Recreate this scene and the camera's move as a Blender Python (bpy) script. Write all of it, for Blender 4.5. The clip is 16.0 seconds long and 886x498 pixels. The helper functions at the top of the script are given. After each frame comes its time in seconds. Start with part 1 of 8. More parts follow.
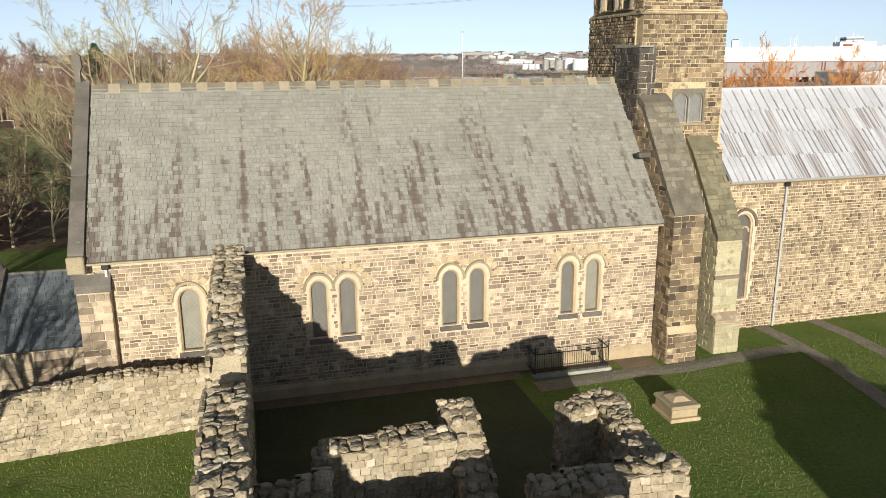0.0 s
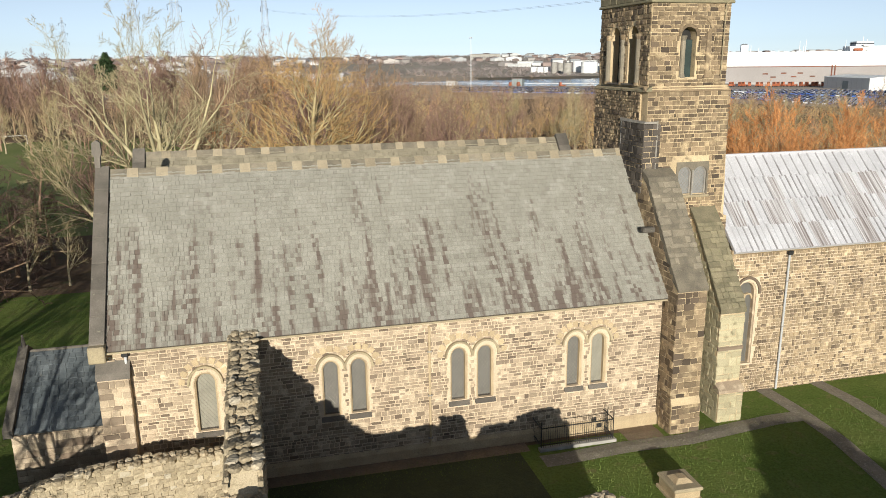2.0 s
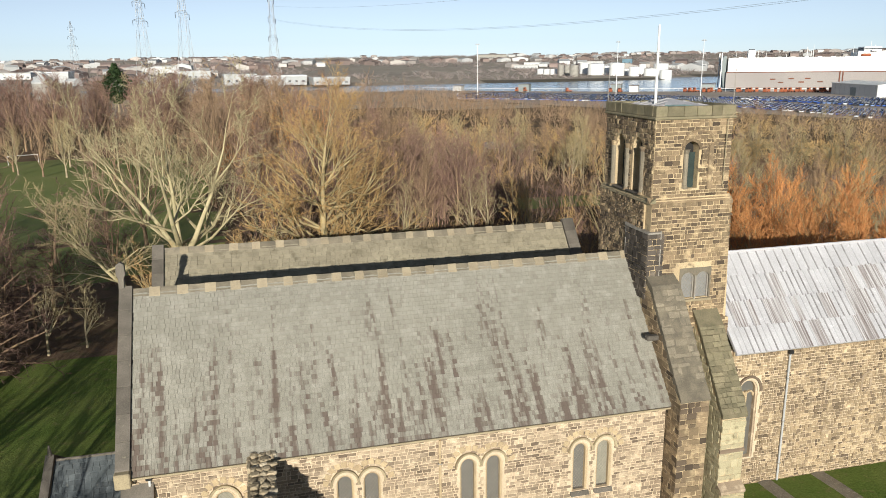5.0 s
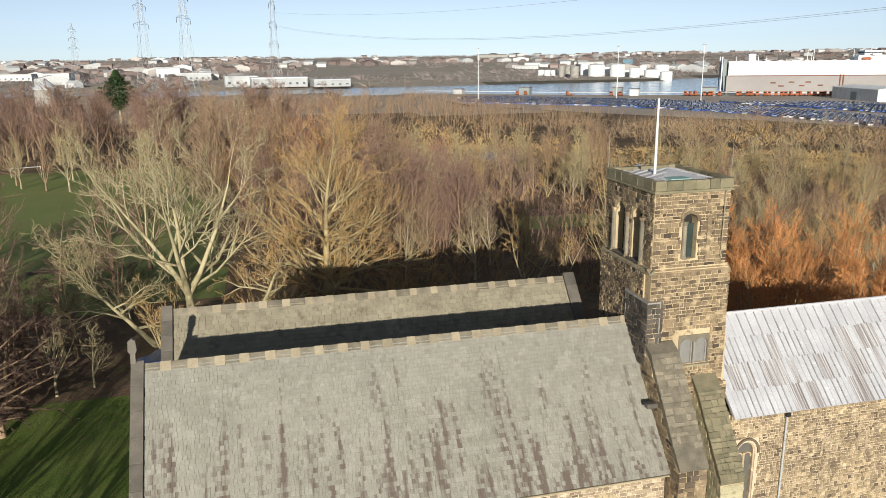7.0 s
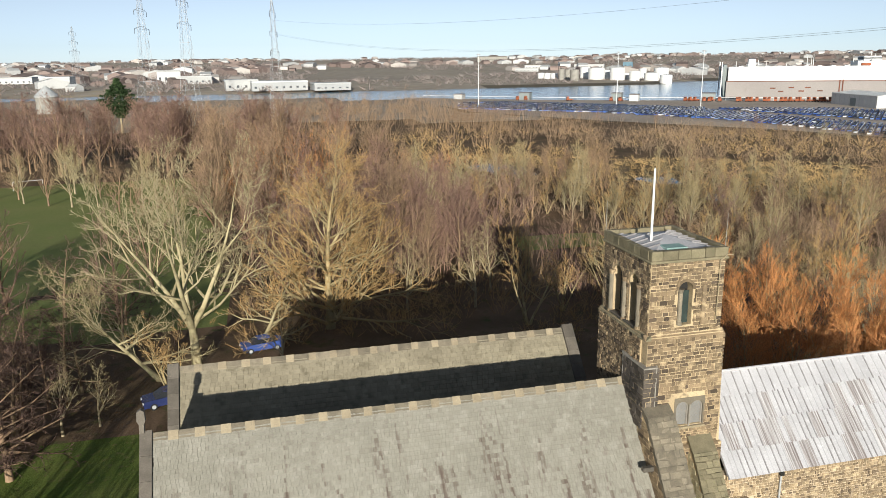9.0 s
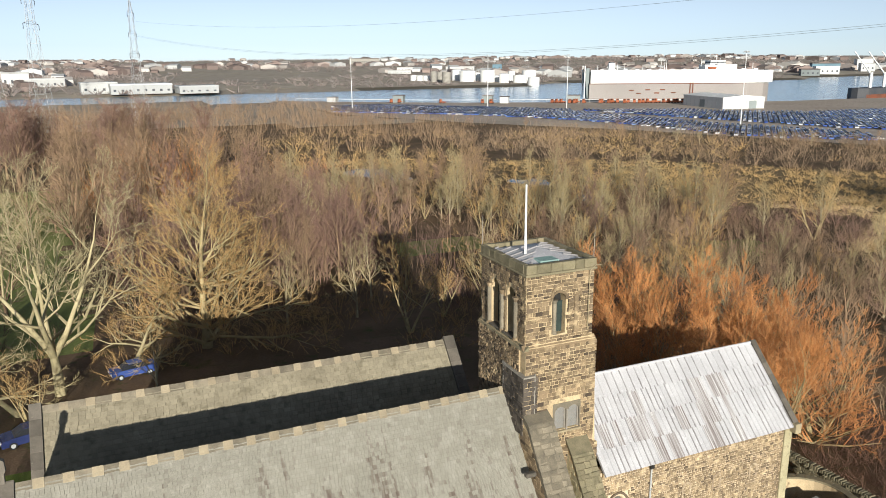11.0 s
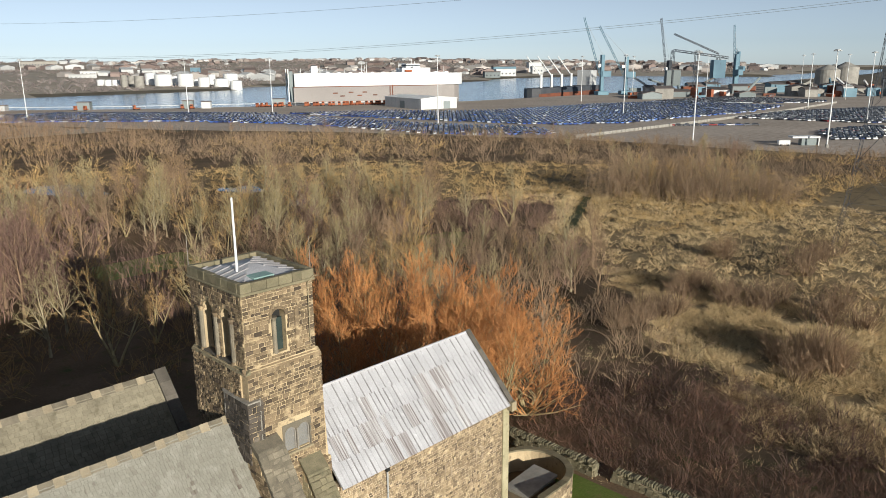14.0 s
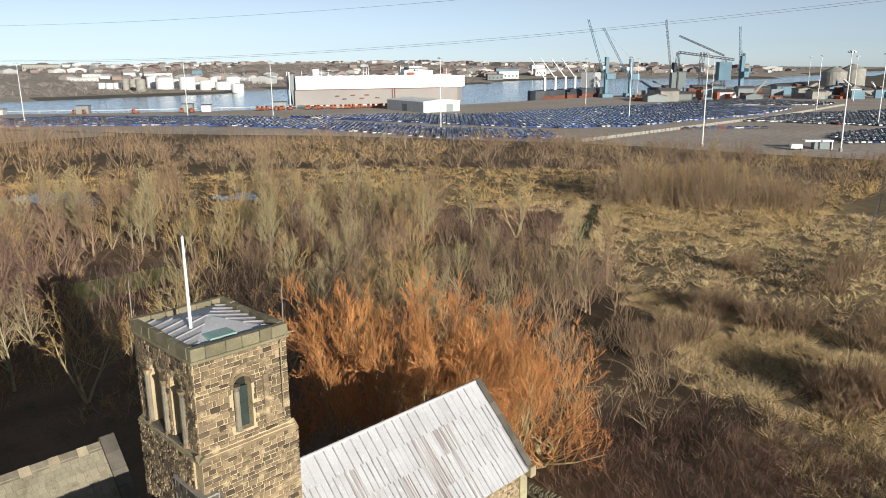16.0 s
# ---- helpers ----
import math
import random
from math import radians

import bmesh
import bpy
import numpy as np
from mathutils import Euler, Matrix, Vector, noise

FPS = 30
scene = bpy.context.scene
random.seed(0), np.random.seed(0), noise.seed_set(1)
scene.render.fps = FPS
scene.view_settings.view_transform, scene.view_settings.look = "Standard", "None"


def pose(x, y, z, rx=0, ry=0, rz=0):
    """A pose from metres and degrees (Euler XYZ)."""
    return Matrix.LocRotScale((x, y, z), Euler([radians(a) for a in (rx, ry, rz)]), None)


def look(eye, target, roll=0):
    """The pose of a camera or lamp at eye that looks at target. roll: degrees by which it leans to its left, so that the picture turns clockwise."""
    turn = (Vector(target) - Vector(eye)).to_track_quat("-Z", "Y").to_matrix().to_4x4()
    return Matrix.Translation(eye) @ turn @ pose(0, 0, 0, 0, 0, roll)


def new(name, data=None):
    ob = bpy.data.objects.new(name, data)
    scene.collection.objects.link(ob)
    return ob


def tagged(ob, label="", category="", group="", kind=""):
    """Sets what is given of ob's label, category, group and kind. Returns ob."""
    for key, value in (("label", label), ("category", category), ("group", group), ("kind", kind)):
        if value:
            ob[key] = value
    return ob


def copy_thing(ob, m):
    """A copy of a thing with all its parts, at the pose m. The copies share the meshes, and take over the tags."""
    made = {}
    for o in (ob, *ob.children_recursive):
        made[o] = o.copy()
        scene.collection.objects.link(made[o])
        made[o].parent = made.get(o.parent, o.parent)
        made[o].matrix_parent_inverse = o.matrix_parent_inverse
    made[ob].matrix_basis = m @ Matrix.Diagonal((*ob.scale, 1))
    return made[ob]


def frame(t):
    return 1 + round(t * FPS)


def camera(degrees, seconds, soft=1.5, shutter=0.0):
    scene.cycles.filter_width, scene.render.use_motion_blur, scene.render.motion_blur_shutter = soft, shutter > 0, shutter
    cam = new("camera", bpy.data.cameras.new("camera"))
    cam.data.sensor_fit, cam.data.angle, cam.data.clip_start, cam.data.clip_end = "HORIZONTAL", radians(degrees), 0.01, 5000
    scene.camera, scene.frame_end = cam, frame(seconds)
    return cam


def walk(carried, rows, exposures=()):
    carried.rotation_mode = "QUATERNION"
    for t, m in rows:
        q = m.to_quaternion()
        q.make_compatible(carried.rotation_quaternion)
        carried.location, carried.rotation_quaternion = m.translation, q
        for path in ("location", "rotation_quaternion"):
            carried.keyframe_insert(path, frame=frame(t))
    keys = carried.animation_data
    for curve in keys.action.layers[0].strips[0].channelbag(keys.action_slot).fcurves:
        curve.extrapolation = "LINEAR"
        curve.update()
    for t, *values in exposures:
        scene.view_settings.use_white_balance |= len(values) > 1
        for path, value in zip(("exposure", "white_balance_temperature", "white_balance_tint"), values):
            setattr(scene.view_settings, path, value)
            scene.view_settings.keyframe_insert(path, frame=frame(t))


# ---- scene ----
cam = camera(61.6, 16.0, soft=0.9)
METRES, EYE, TILT, LEAN, TURN = 26.0, 12.7, -14.3, 0.4, -15.0
ROWS = [
    (0.0, 0.0, 0.0, 0.0, 0.0, 0.0, -0.0),
    (0.5, -0.0009, -0.0072, 0.0296, 0.14, 0.01, 0.01),
    (1.0, -0.0012, -0.0158, 0.0635, 0.32, 0.03, 0.0),
    (1.5, -0.0002, -0.0235, 0.0955, 0.5, 0.07, 0.0),
    (2.0, -0.0002, -0.031, 0.1272, 0.64, 0.09, 0.02),
    (2.5, -0.0023, -0.0388, 0.1589, 0.75, 0.11, 0.0),
    (3.0, -0.0032, -0.0456, 0.1912, 0.86, 0.13, 0.01),
    (3.5, -0.0031, -0.0533, 0.2245, 0.98, 0.1, 0.0),
    (4.0, -0.0037, -0.0607, 0.2577, 1.05, 0.09, -0.0),
    (6.5, -0.0103, -0.0975, 0.4239, 1.19, -0.06, 0.02),
    (7.0, -0.0115, -0.1051, 0.4562, 1.18, -0.03, 0.03),
    (7.5, -0.0123, -0.1133, 0.4882, 1.18, -0.01, 0.03),
    (8.0, -0.012, -0.1208, 0.5203, 1.19, 0.03, 0.03),
    (9.0, -0.0125, -0.1370, 0.5820, 1.19, 0.05, 0.03),
    (9.5, -0.0126, -0.1425, 0.6055, 1.20, 0.07, 0.03),
    (10.0, -0.0126, -0.1448, 0.6150, 1.20, 0.09, 0.03),
    (10.3, -0.0126, -0.1453, 0.6164, 1.12, 0.12, 0.05),
    (10.5, -0.0126, -0.1454, 0.6166, -0.19, 0.16, 0.33),
    (11.0, -0.013, -0.1459, 0.6162, -8.09, 0.0, 2.19),
    (11.5, -0.0132, -0.1457, 0.6168, -14.08, -0.31, 3.63),
    (12.0, -0.0133, -0.146, 0.6181, -17.4, -0.55, 4.43),
    (12.5, -0.0127, -0.1464, 0.6191, -25.62, -1.3, 6.28),
    (13.0, -0.0118, -0.1448, 0.6188, -29.51, -1.7, 7.19),
    (13.5, -0.0032, -0.1301, 0.6233, -29.59, -1.64, 7.26),
    (14.0, 0.0156, -0.097, 0.6311, -29.56, -1.56, 7.27),
    (14.5, 0.0421, -0.0494, 0.643, -29.53, -1.5, 7.28),
    (15.0, 0.0758, 0.0107, 0.6577, -29.47, -1.44, 7.3),
    (15.5, 0.1177, 0.0814, 0.6758, -29.42, -1.39, 7.31),
    (16.0, 0.1629, 0.1589, 0.6968, -29.35, -1.35, 7.33),
]
walk(cam, [(t, pose(0, 0, EYE, TILT, LEAN, TURN) @ pose(METRES * x, METRES * y, METRES * z, 90 + pitch, roll, yaw)) for t, x, y, z, yaw, pitch, roll in ROWS], [(t, stops, 5770, 6) for t, stops in ((0.0, 0.33), (3.0, 0.28), (8.0, 0.26), (10.5, 0.33), (11.0, 0.33), (12.0, 0.23), (13.0, 0.16), (14.2, 0.17), (15.0, 0.24), (16.0, 0.31))])

# ---- light ----
SUN_TO = Vector((-1.74, -7.6, 1.7)).normalized()
world = bpy.data.worlds.new("sky")
scene.world = world
world.use_nodes = True
wn = world.node_tree.nodes
sky = wn.new("ShaderNodeTexSky")
sky.sky_type = "NISHITA"
sky.sun_disc = False
sky.sun_elevation = math.asin(SUN_TO.z)
sky.sun_rotation = math.atan2(SUN_TO.x, SUN_TO.y)
sky.air_density, sky.dust_density, sky.ozone_density = 0.5, 0.15, 1.0
haze = wn.new("ShaderNodeHueSaturation")
haze.inputs["Saturation"].default_value = 0.44
world.node_tree.links.new(sky.outputs[0], haze.inputs["Color"])
world.node_tree.links.new(haze.outputs[0], wn["Background"].inputs[0])
wn["Background"].inputs[1].default_value = 0.082
sun_data = bpy.data.lights.new("sun", "SUN")
sun_data.energy, sun_data.angle, sun_data.color = 5.3, radians(0.5), (1.0, 0.87, 0.70)
sun = new("sun", sun_data)
sun.matrix_world = look(SUN_TO * 100, (0, 0, 0))



# ---- materials ----
def surf(name, ca, cb, scale=1.5, cc=None, spots=0.5, rough=0.9, bump=0.3, fine=25.0, vary=0.0, metal=0.0, stretch=(1, 1, 1), tint=None, spec=0.3):
    """Two colours mixed by a broad noise, a third in spots of a finer one, light and dark from piece to piece, and relief."""
    m = bpy.data.materials.new(name)
    m.use_nodes = True
    t = m.node_tree
    n, ln = t.nodes, t.links.new
    b = n["Principled BSDF"]
    b.inputs["Roughness"].default_value = rough
    b.inputs["Metallic"].default_value = metal
    b.inputs["Specular IOR Level"].default_value = spec
    geo = n.new("ShaderNodeNewGeometry")
    mp = n.new("ShaderNodeMapping")
    mp.inputs["Scale"].default_value = stretch
    ln(geo.outputs["Position"], mp.inputs[0])

    def noise_of(s, d=6):
        x = n.new("ShaderNodeTexNoise")
        x.inputs["Scale"].default_value, x.inputs["Detail"].default_value = s, d
        ln(mp.outputs[0], x.inputs["Vector"])
        return x.outputs["Fac"]

    def ramp(v, lo, hi):
        r = n.new("ShaderNodeMapRange")
        r.inputs["From Min"].default_value, r.inputs["From Max"].default_value = lo, hi
        ln(v, r.inputs["Value"])
        return r.outputs[0]

    def mix(f, a, c, mode="MIX"):
        x = n.new("ShaderNodeMix")
        x.data_type, x.blend_type = "RGBA", mode
        for v, s in ((f, x.inputs[0]), (a, x.inputs[6]), (c, x.inputs[7])):
            if isinstance(v, (float, int)):
                s.default_value = v
            elif isinstance(v, tuple):
                s.default_value = (*v, 1)
            else:
                ln(v, s)
        return x.outputs[2]

    col = mix(ramp(noise_of(scale), 0.35, 0.65), ca, cb)
    if cc:
        col = mix(ramp(noise_of(scale * 5.3, 4), 1 - spots - 0.06, 1 - spots + 0.1), col, cc)
    grain = ramp(noise_of(fine, 4), 0.2, 0.8)
    gm = n.new("ShaderNodeMapRange")
    gm.inputs["To Min"].default_value, gm.inputs["To Max"].default_value = 0.72, 1.22
    ln(grain, gm.inputs["Value"])
    gv = n.new("ShaderNodeCombineColor")
    for i in range(3):
        ln(gm.outputs[0], gv.inputs[i])
    col = mix(1.0, col, gv.outputs[0], "MULTIPLY")
    if vary:
        oi = n.new("ShaderNodeObjectInfo")
        ad = n.new("ShaderNodeMath")
        ln(oi.outputs["Random"], ad.inputs[0])
        ln(geo.outputs["Random Per Island"], ad.inputs[1])
        fr = n.new("ShaderNodeMath")
        fr.operation = "FRACT"
        ln(ad.outputs[0], fr.inputs[0])
        if tint:
            col = mix(ramp(fr.outputs[0], tint[1], 1.0), col, tint[0])
        sc = n.new("ShaderNodeMath")
        sc.operation = "MULTIPLY"
        sc.inputs[1].default_value = 7.31
        ln(fr.outputs[0], sc.inputs[0])
        f2 = n.new("ShaderNodeMath")
        f2.operation = "FRACT"
        ln(sc.outputs[0], f2.inputs[0])
        mr = n.new("ShaderNodeMapRange")
        mr.inputs["To Min"].default_value, mr.inputs["To Max"].default_value = 1 - vary, 1 + vary * 0.7
        ln(f2.outputs[0], mr.inputs["Value"])
        cv = n.new("ShaderNodeCombineColor")
        for i in range(3):
            ln(mr.outputs[0], cv.inputs[i])
        col = mix(1.0, col, cv.outputs[0], "MULTIPLY")
    ln(col, b.inputs["Base Color"])
    if bump:
        bp = n.new("ShaderNodeBump")
        bp.inputs["Strength"].default_value, bp.inputs["Distance"].default_value = bump, 0.03
        ln(grain, bp.inputs["Height"])
        ln(bp.outputs[0], b.inputs["Normal"])
    return m


STONE = surf("sandstone", (0.5, 0.4, 0.275), (0.285, 0.22, 0.15), 0.45, (0.62, 0.505, 0.355), 0.42, vary=0.24, tint=((0.17, 0.128, 0.09), 0.5))
STONE_DARK = surf("weathered_sandstone", (0.3, 0.222, 0.132), (0.18, 0.134, 0.083), 0.4, (0.51, 0.395, 0.235), 0.42, vary=0.3, tint=((0.085, 0.064, 0.046), 0.45))
STONE_SOOT = surf("soot_black_stone", (0.12, 0.1, 0.08), (0.065, 0.056, 0.048), 0.6, (0.24, 0.2, 0.14), 0.36, vary=0.45)
STONE_CHANCEL = surf("small_sandstone", (0.43, 0.33, 0.2), (0.25, 0.19, 0.118), 0.4, (0.55, 0.435, 0.275), 0.43, vary=0.28, tint=((0.15, 0.112, 0.075), 0.5))
MORTAR = surf("pale_mortar", (0.64, 0.515, 0.36), (0.55, 0.44, 0.305), 0.7, (0.42, 0.33, 0.225), 0.33, bump=0.5)
MORTAR_DARK = surf("dirty_mortar", (0.57, 0.45, 0.275), (0.44, 0.34, 0.205), 0.6, (0.22, 0.175, 0.11), 0.36, bump=0.5)
DRESSED = surf("dressed_stone", (0.52, 0.41, 0.25), (0.43, 0.33, 0.2), 1.5, (0.24, 0.19, 0.13), 0.3, vary=0.15)
COPING = surf("grey_coping_stone", (0.16, 0.14, 0.115), (0.11, 0.098, 0.08), 1.3, (0.26, 0.24, 0.17), 0.3, vary=0.25)
RIDGE_PALE = surf("pale_ridge_stone", (0.42, 0.35, 0.22), (0.34, 0.28, 0.18), 2.0, (0.2, 0.17, 0.12), 0.3, vary=0.2)
RIDGE_DARK = surf("dark_ridge_stone", (0.25, 0.215, 0.155), (0.17, 0.148, 0.11), 2.0, (0.34, 0.3, 0.21), 0.3, vary=0.25)
DRESSED_OLD = surf("greyed_ridge_stone", (0.37, 0.31, 0.21), (0.3, 0.25, 0.17), 2.0, (0.22, 0.185, 0.13), 0.3, vary=0.2)
STONE_MOSSY = surf("pale_mossy_stone", (0.47, 0.415, 0.265), (0.36, 0.32, 0.195), 0.6, (0.25, 0.22, 0.13), 0.36, vary=0.2)
SLATE_AISLE = surf("brown_stone_slate", (0.31, 0.275, 0.195), (0.25, 0.22, 0.155), 0.5, (0.2, 0.175, 0.12), 0.4, vary=0.13, bump=0.2)
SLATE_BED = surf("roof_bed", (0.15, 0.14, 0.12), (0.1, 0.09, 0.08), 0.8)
PORCH_SLATE = surf("blue_slate", (0.14, 0.155, 0.16), (0.1, 0.115, 0.12), 0.9, (0.2, 0.2, 0.18), 0.3, vary=0.25, rough=0.6)
LEAD = surf("lead_sheet", (0.54, 0.53, 0.545), (0.46, 0.45, 0.465), 0.7, (0.6, 0.59, 0.605), 0.35, vary=0.06, rough=0.55, bump=0.12, spec=0.5)
LEAD_STAIN = surf("stained_lead", (0.2, 0.165, 0.155), (0.6, 0.59, 0.595), 1.0, (0.3, 0.265, 0.255), 0.34, rough=0.6, bump=0.12, stretch=(14, 0.25, 0.25))
RUBBLE = surf("rubble_stone", (0.45, 0.37, 0.25), (0.33, 0.27, 0.175), 0.7, (0.2, 0.17, 0.11), 0.36, vary=0.2, tint=((0.54, 0.47, 0.35), 0.85), bump=0.9, fine=11)
EARTH_CORE = surf("wall_core", (0.48, 0.40, 0.27), (0.36, 0.295, 0.19), 1.2, (0.22, 0.19, 0.11), 0.35, bump=0.6)
GRASS = surf("lawn_grass", (0.115, 0.165, 0.036), (0.16, 0.195, 0.052), 0.35, (0.19, 0.185, 0.07), 0.36, fine=9, bump=0.9, spec=0.05)
BLADES = surf("grass_blades", (0.13, 0.19, 0.04), (0.18, 0.225, 0.058), 0.5, vary=0.3, spec=0.05, bump=0)
LITTER = surf("leaf_litter", (0.19, 0.13, 0.082), (0.12, 0.088, 0.054), 0.12, (0.085, 0.095, 0.038), 0.36, fine=6, bump=0.9, spec=0.1)
PARK = surf("park_grass", (0.2, 0.24, 0.075), (0.235, 0.255, 0.09), 0.06, (0.25, 0.22, 0.1), 0.33, fine=4, bump=0.4, spec=0.1)
REED_BED = surf("reed_ground", (0.27, 0.205, 0.115), (0.2, 0.15, 0.085), 0.07, (0.12, 0.095, 0.055), 0.38, fine=3, bump=1.0, spec=0.1)
# far fields: distance haze is mixed into the paler, greyer colours
HAZED_FARLAND = surf("hazed_far_land", (0.43, 0.375, 0.3), (0.36, 0.315, 0.26), 0.004, (0.45, 0.38, 0.25), 0.35, fine=0.05, bump=0, spec=0.1)
MUD = surf("river_mud", (0.16, 0.13, 0.085), (0.11, 0.095, 0.065), 0.02, fine=0.3, bump=0)
ASPHALT = surf("pale_asphalt", (0.5, 0.43, 0.365), (0.43, 0.37, 0.31), 0.02, (0.55, 0.475, 0.4), 0.3, rough=1.0, fine=0.4, bump=0, spec=0.0)
GRAVEL = surf("gravel_path", (0.27, 0.235, 0.18), (0.21, 0.185, 0.14), 1.5, (0.33, 0.3, 0.24), 0.4, fine=30, bump=0.8)
BARE_SOIL = surf("bare_soil", (0.23, 0.17, 0.11), (0.18, 0.135, 0.09), 1.2, (0.13, 0.115, 0.06), 0.3, fine=14, bump=0.6)
IRON = surf("black_iron", (0.02, 0.02, 0.02), (0.03, 0.028, 0.025), 4, rough=0.5)
STEEL = surf("galvanised_steel", (0.5, 0.51, 0.51), (0.42, 0.43, 0.43), 0.5, rough=0.6, bump=0)
WHITE = surf("white_paint", (0.80, 0.80, 0.78), (0.72, 0.72, 0.70), 0.3, rough=0.5, bump=0)
CLAD_WHITE = surf("white_cladding", (0.58, 0.58, 0.57), (0.5, 0.505, 0.495), 0.02, (0.4, 0.39, 0.38), 0.3, rough=0.6, bump=0, vary=0.25)
SHIP_WHITE = surf("white_hull_paint", (0.82, 0.82, 0.80), (0.74, 0.74, 0.72), 0.03, (0.66, 0.64, 0.6), 0.2, rough=0.5, bump=0)
HULL_GREY = surf("grey_hull_paint", (0.33, 0.3, 0.28), (0.27, 0.245, 0.23), 0.02, (0.22, 0.18, 0.16), 0.25, rough=0.6, bump=0)
RUST = surf("rusty_red", (0.22, 0.075, 0.04), (0.13, 0.06, 0.04), 0.1, rough=0.8, bump=0)
ORANGE_PAINT = surf("orange_paint", (0.42, 0.13, 0.055), (0.3, 0.1, 0.05), 0.1, rough=0.7, bump=0)
CRANE_BLUE = surf("crane_blue", (0.16, 0.27, 0.33), (0.12, 0.2, 0.26), 0.05, rough=0.6, bump=0)
DARK_STEEL = surf("dark_steel", (0.05, 0.06, 0.075), (0.09, 0.09, 0.095), 0.05, rough=0.6, bump=0)
PORT_GREY = surf("port_grey_green", (0.27, 0.3, 0.3), (0.2, 0.23, 0.225), 0.02, (0.17, 0.175, 0.165), 0.3, rough=0.8, bump=0, vary=0.2)
# brick greyed in its base colour for the haze over the far town
HAZED_BRICK = surf("hazed_house_brick", (0.27, 0.205, 0.18), (0.21, 0.17, 0.155), 0.01, rough=0.9, bump=0, vary=0.35, tint=((0.55, 0.52, 0.48), 0.6))
ROOF_FAR = surf("far_roof", (0.13, 0.11, 0.105), (0.2, 0.17, 0.15), 0.02, rough=0.8, bump=0, vary=0.3)
CONCRETE = surf("concrete", (0.36, 0.34, 0.30), (0.28, 0.265, 0.235), 0.2, (0.2, 0.19, 0.17), 0.3, fine=2, bump=0.2)
LOUVRE = surf("green_black_louvre", (0.035, 0.052, 0.045), (0.025, 0.036, 0.032), 2.0, rough=0.7)
LEAD_SEAM = surf("dark_lead_seam", (0.26, 0.245, 0.245), (0.4, 0.39, 0.395), 0.9, (0.18, 0.16, 0.155), 0.36, rough=0.6, bump=0.1)
# ground colour with shade painted in, for the court and the ditch
SHADE_GROUND = surf("shade_dark_ground", (0.065, 0.075, 0.03), (0.05, 0.056, 0.024), 0.6, (0.07, 0.085, 0.028), 0.36, fine=14, bump=0.6)
COPPER = surf("green_copper", (0.33, 0.47, 0.42), (0.27, 0.40, 0.37), 1.5, rough=0.7)
MOSS_STONE = surf("mossy_coping", (0.25, 0.215, 0.135), (0.18, 0.16, 0.1), 1.8, (0.17, 0.165, 0.075), 0.34, vary=0.25)
BARK_GREY = surf("grey_bark", (0.43, 0.365, 0.235), (0.31, 0.26, 0.165), 1.5, (0.32, 0.29, 0.12), 0.34, vary=0.2, spec=0.1)
BARK_OLIVE = surf("lichened_bark", (0.42, 0.34, 0.185), (0.31, 0.25, 0.135), 0.8, (0.35, 0.30, 0.11), 0.36, vary=0.25, spec=0.1, bump=0)
LICHEN_PALE = surf("pale_lichened_bark", (0.46, 0.40, 0.24), (0.35, 0.30, 0.17), 0.8, (0.42, 0.38, 0.16), 0.34, vary=0.2, spec=0.1, bump=0)
BARK_GOLD = surf("golden_twigs", (0.52, 0.345, 0.15), (0.42, 0.27, 0.115), 0.6, (0.5, 0.38, 0.14), 0.36, vary=0.25, spec=0.1, bump=0)
BARK_BROWN = surf("brown_twigs", (0.34, 0.232, 0.143), (0.245, 0.17, 0.11), 0.12, (0.39, 0.29, 0.15), 0.34, vary=0.35, spec=0.1, bump=0)
# lighter copy of the brown twigs, with the sunlight put into its colour
BELT_TWIG = surf("sunlit_belt_twigs", (0.4, 0.285, 0.18), (0.3, 0.215, 0.142), 0.05, (0.47, 0.36, 0.2), 0.34, vary=0.35, spec=0.1, bump=0)
TWIG_RED = surf("red_brown_twigs", (0.29, 0.18, 0.138), (0.225, 0.145, 0.115), 0.15, vary=0.3, spec=0.1, bump=0)
TWIG_ORANGE = surf("orange_twigs", (0.6, 0.28, 0.1), (0.45, 0.21, 0.085), 0.35, (0.54, 0.35, 0.15), 0.36, vary=0.35, spec=0.1, bump=0)
TWIG_OCHRE = surf("ochre_stems", (0.62, 0.43, 0.19), (0.48, 0.33, 0.145), 0.06, (0.38, 0.27, 0.13), 0.3, vary=0.3, spec=0.1, bump=0)
REED = surf("dry_reeds", (0.72, 0.555, 0.31), (0.54, 0.4, 0.21), 0.1, (0.29, 0.215, 0.11), 0.36, vary=0.35, spec=0.1, bump=0)
# brown of the brambles; on the churchyard trees the dark tone is painted shade
TWIG_DARK_AND_SHADED = surf("dark_bramble", (0.165, 0.105, 0.08), (0.105, 0.07, 0.055), 0.2, (0.2, 0.145, 0.09), 0.25, vary=0.4, spec=0.1, bump=0)
STALK = surf("dead_stalks", (0.24, 0.14, 0.095), (0.15, 0.095, 0.07), 0.25, (0.34, 0.2, 0.11), 0.3, vary=0.4, spec=0.1, bump=0)
CONIFER = surf("conifer_green", (0.035, 0.06, 0.025), (0.05, 0.075, 0.03), 0.5, vary=0.3, spec=0.1, bump=0)
# bare woods paled and greyed to carry the distance haze
HAZED_FAR_TREES = surf("hazed_far_woods", (0.29, 0.245, 0.225), (0.23, 0.2, 0.19), 0.006, (0.25, 0.225, 0.16), 0.3, vary=0.3, spec=0.05, bump=0)
CAR_GLASS = surf("car_glass", (0.02, 0.022, 0.026), (0.03, 0.032, 0.036), 1, rough=0.12, bump=0, spec=0.6)
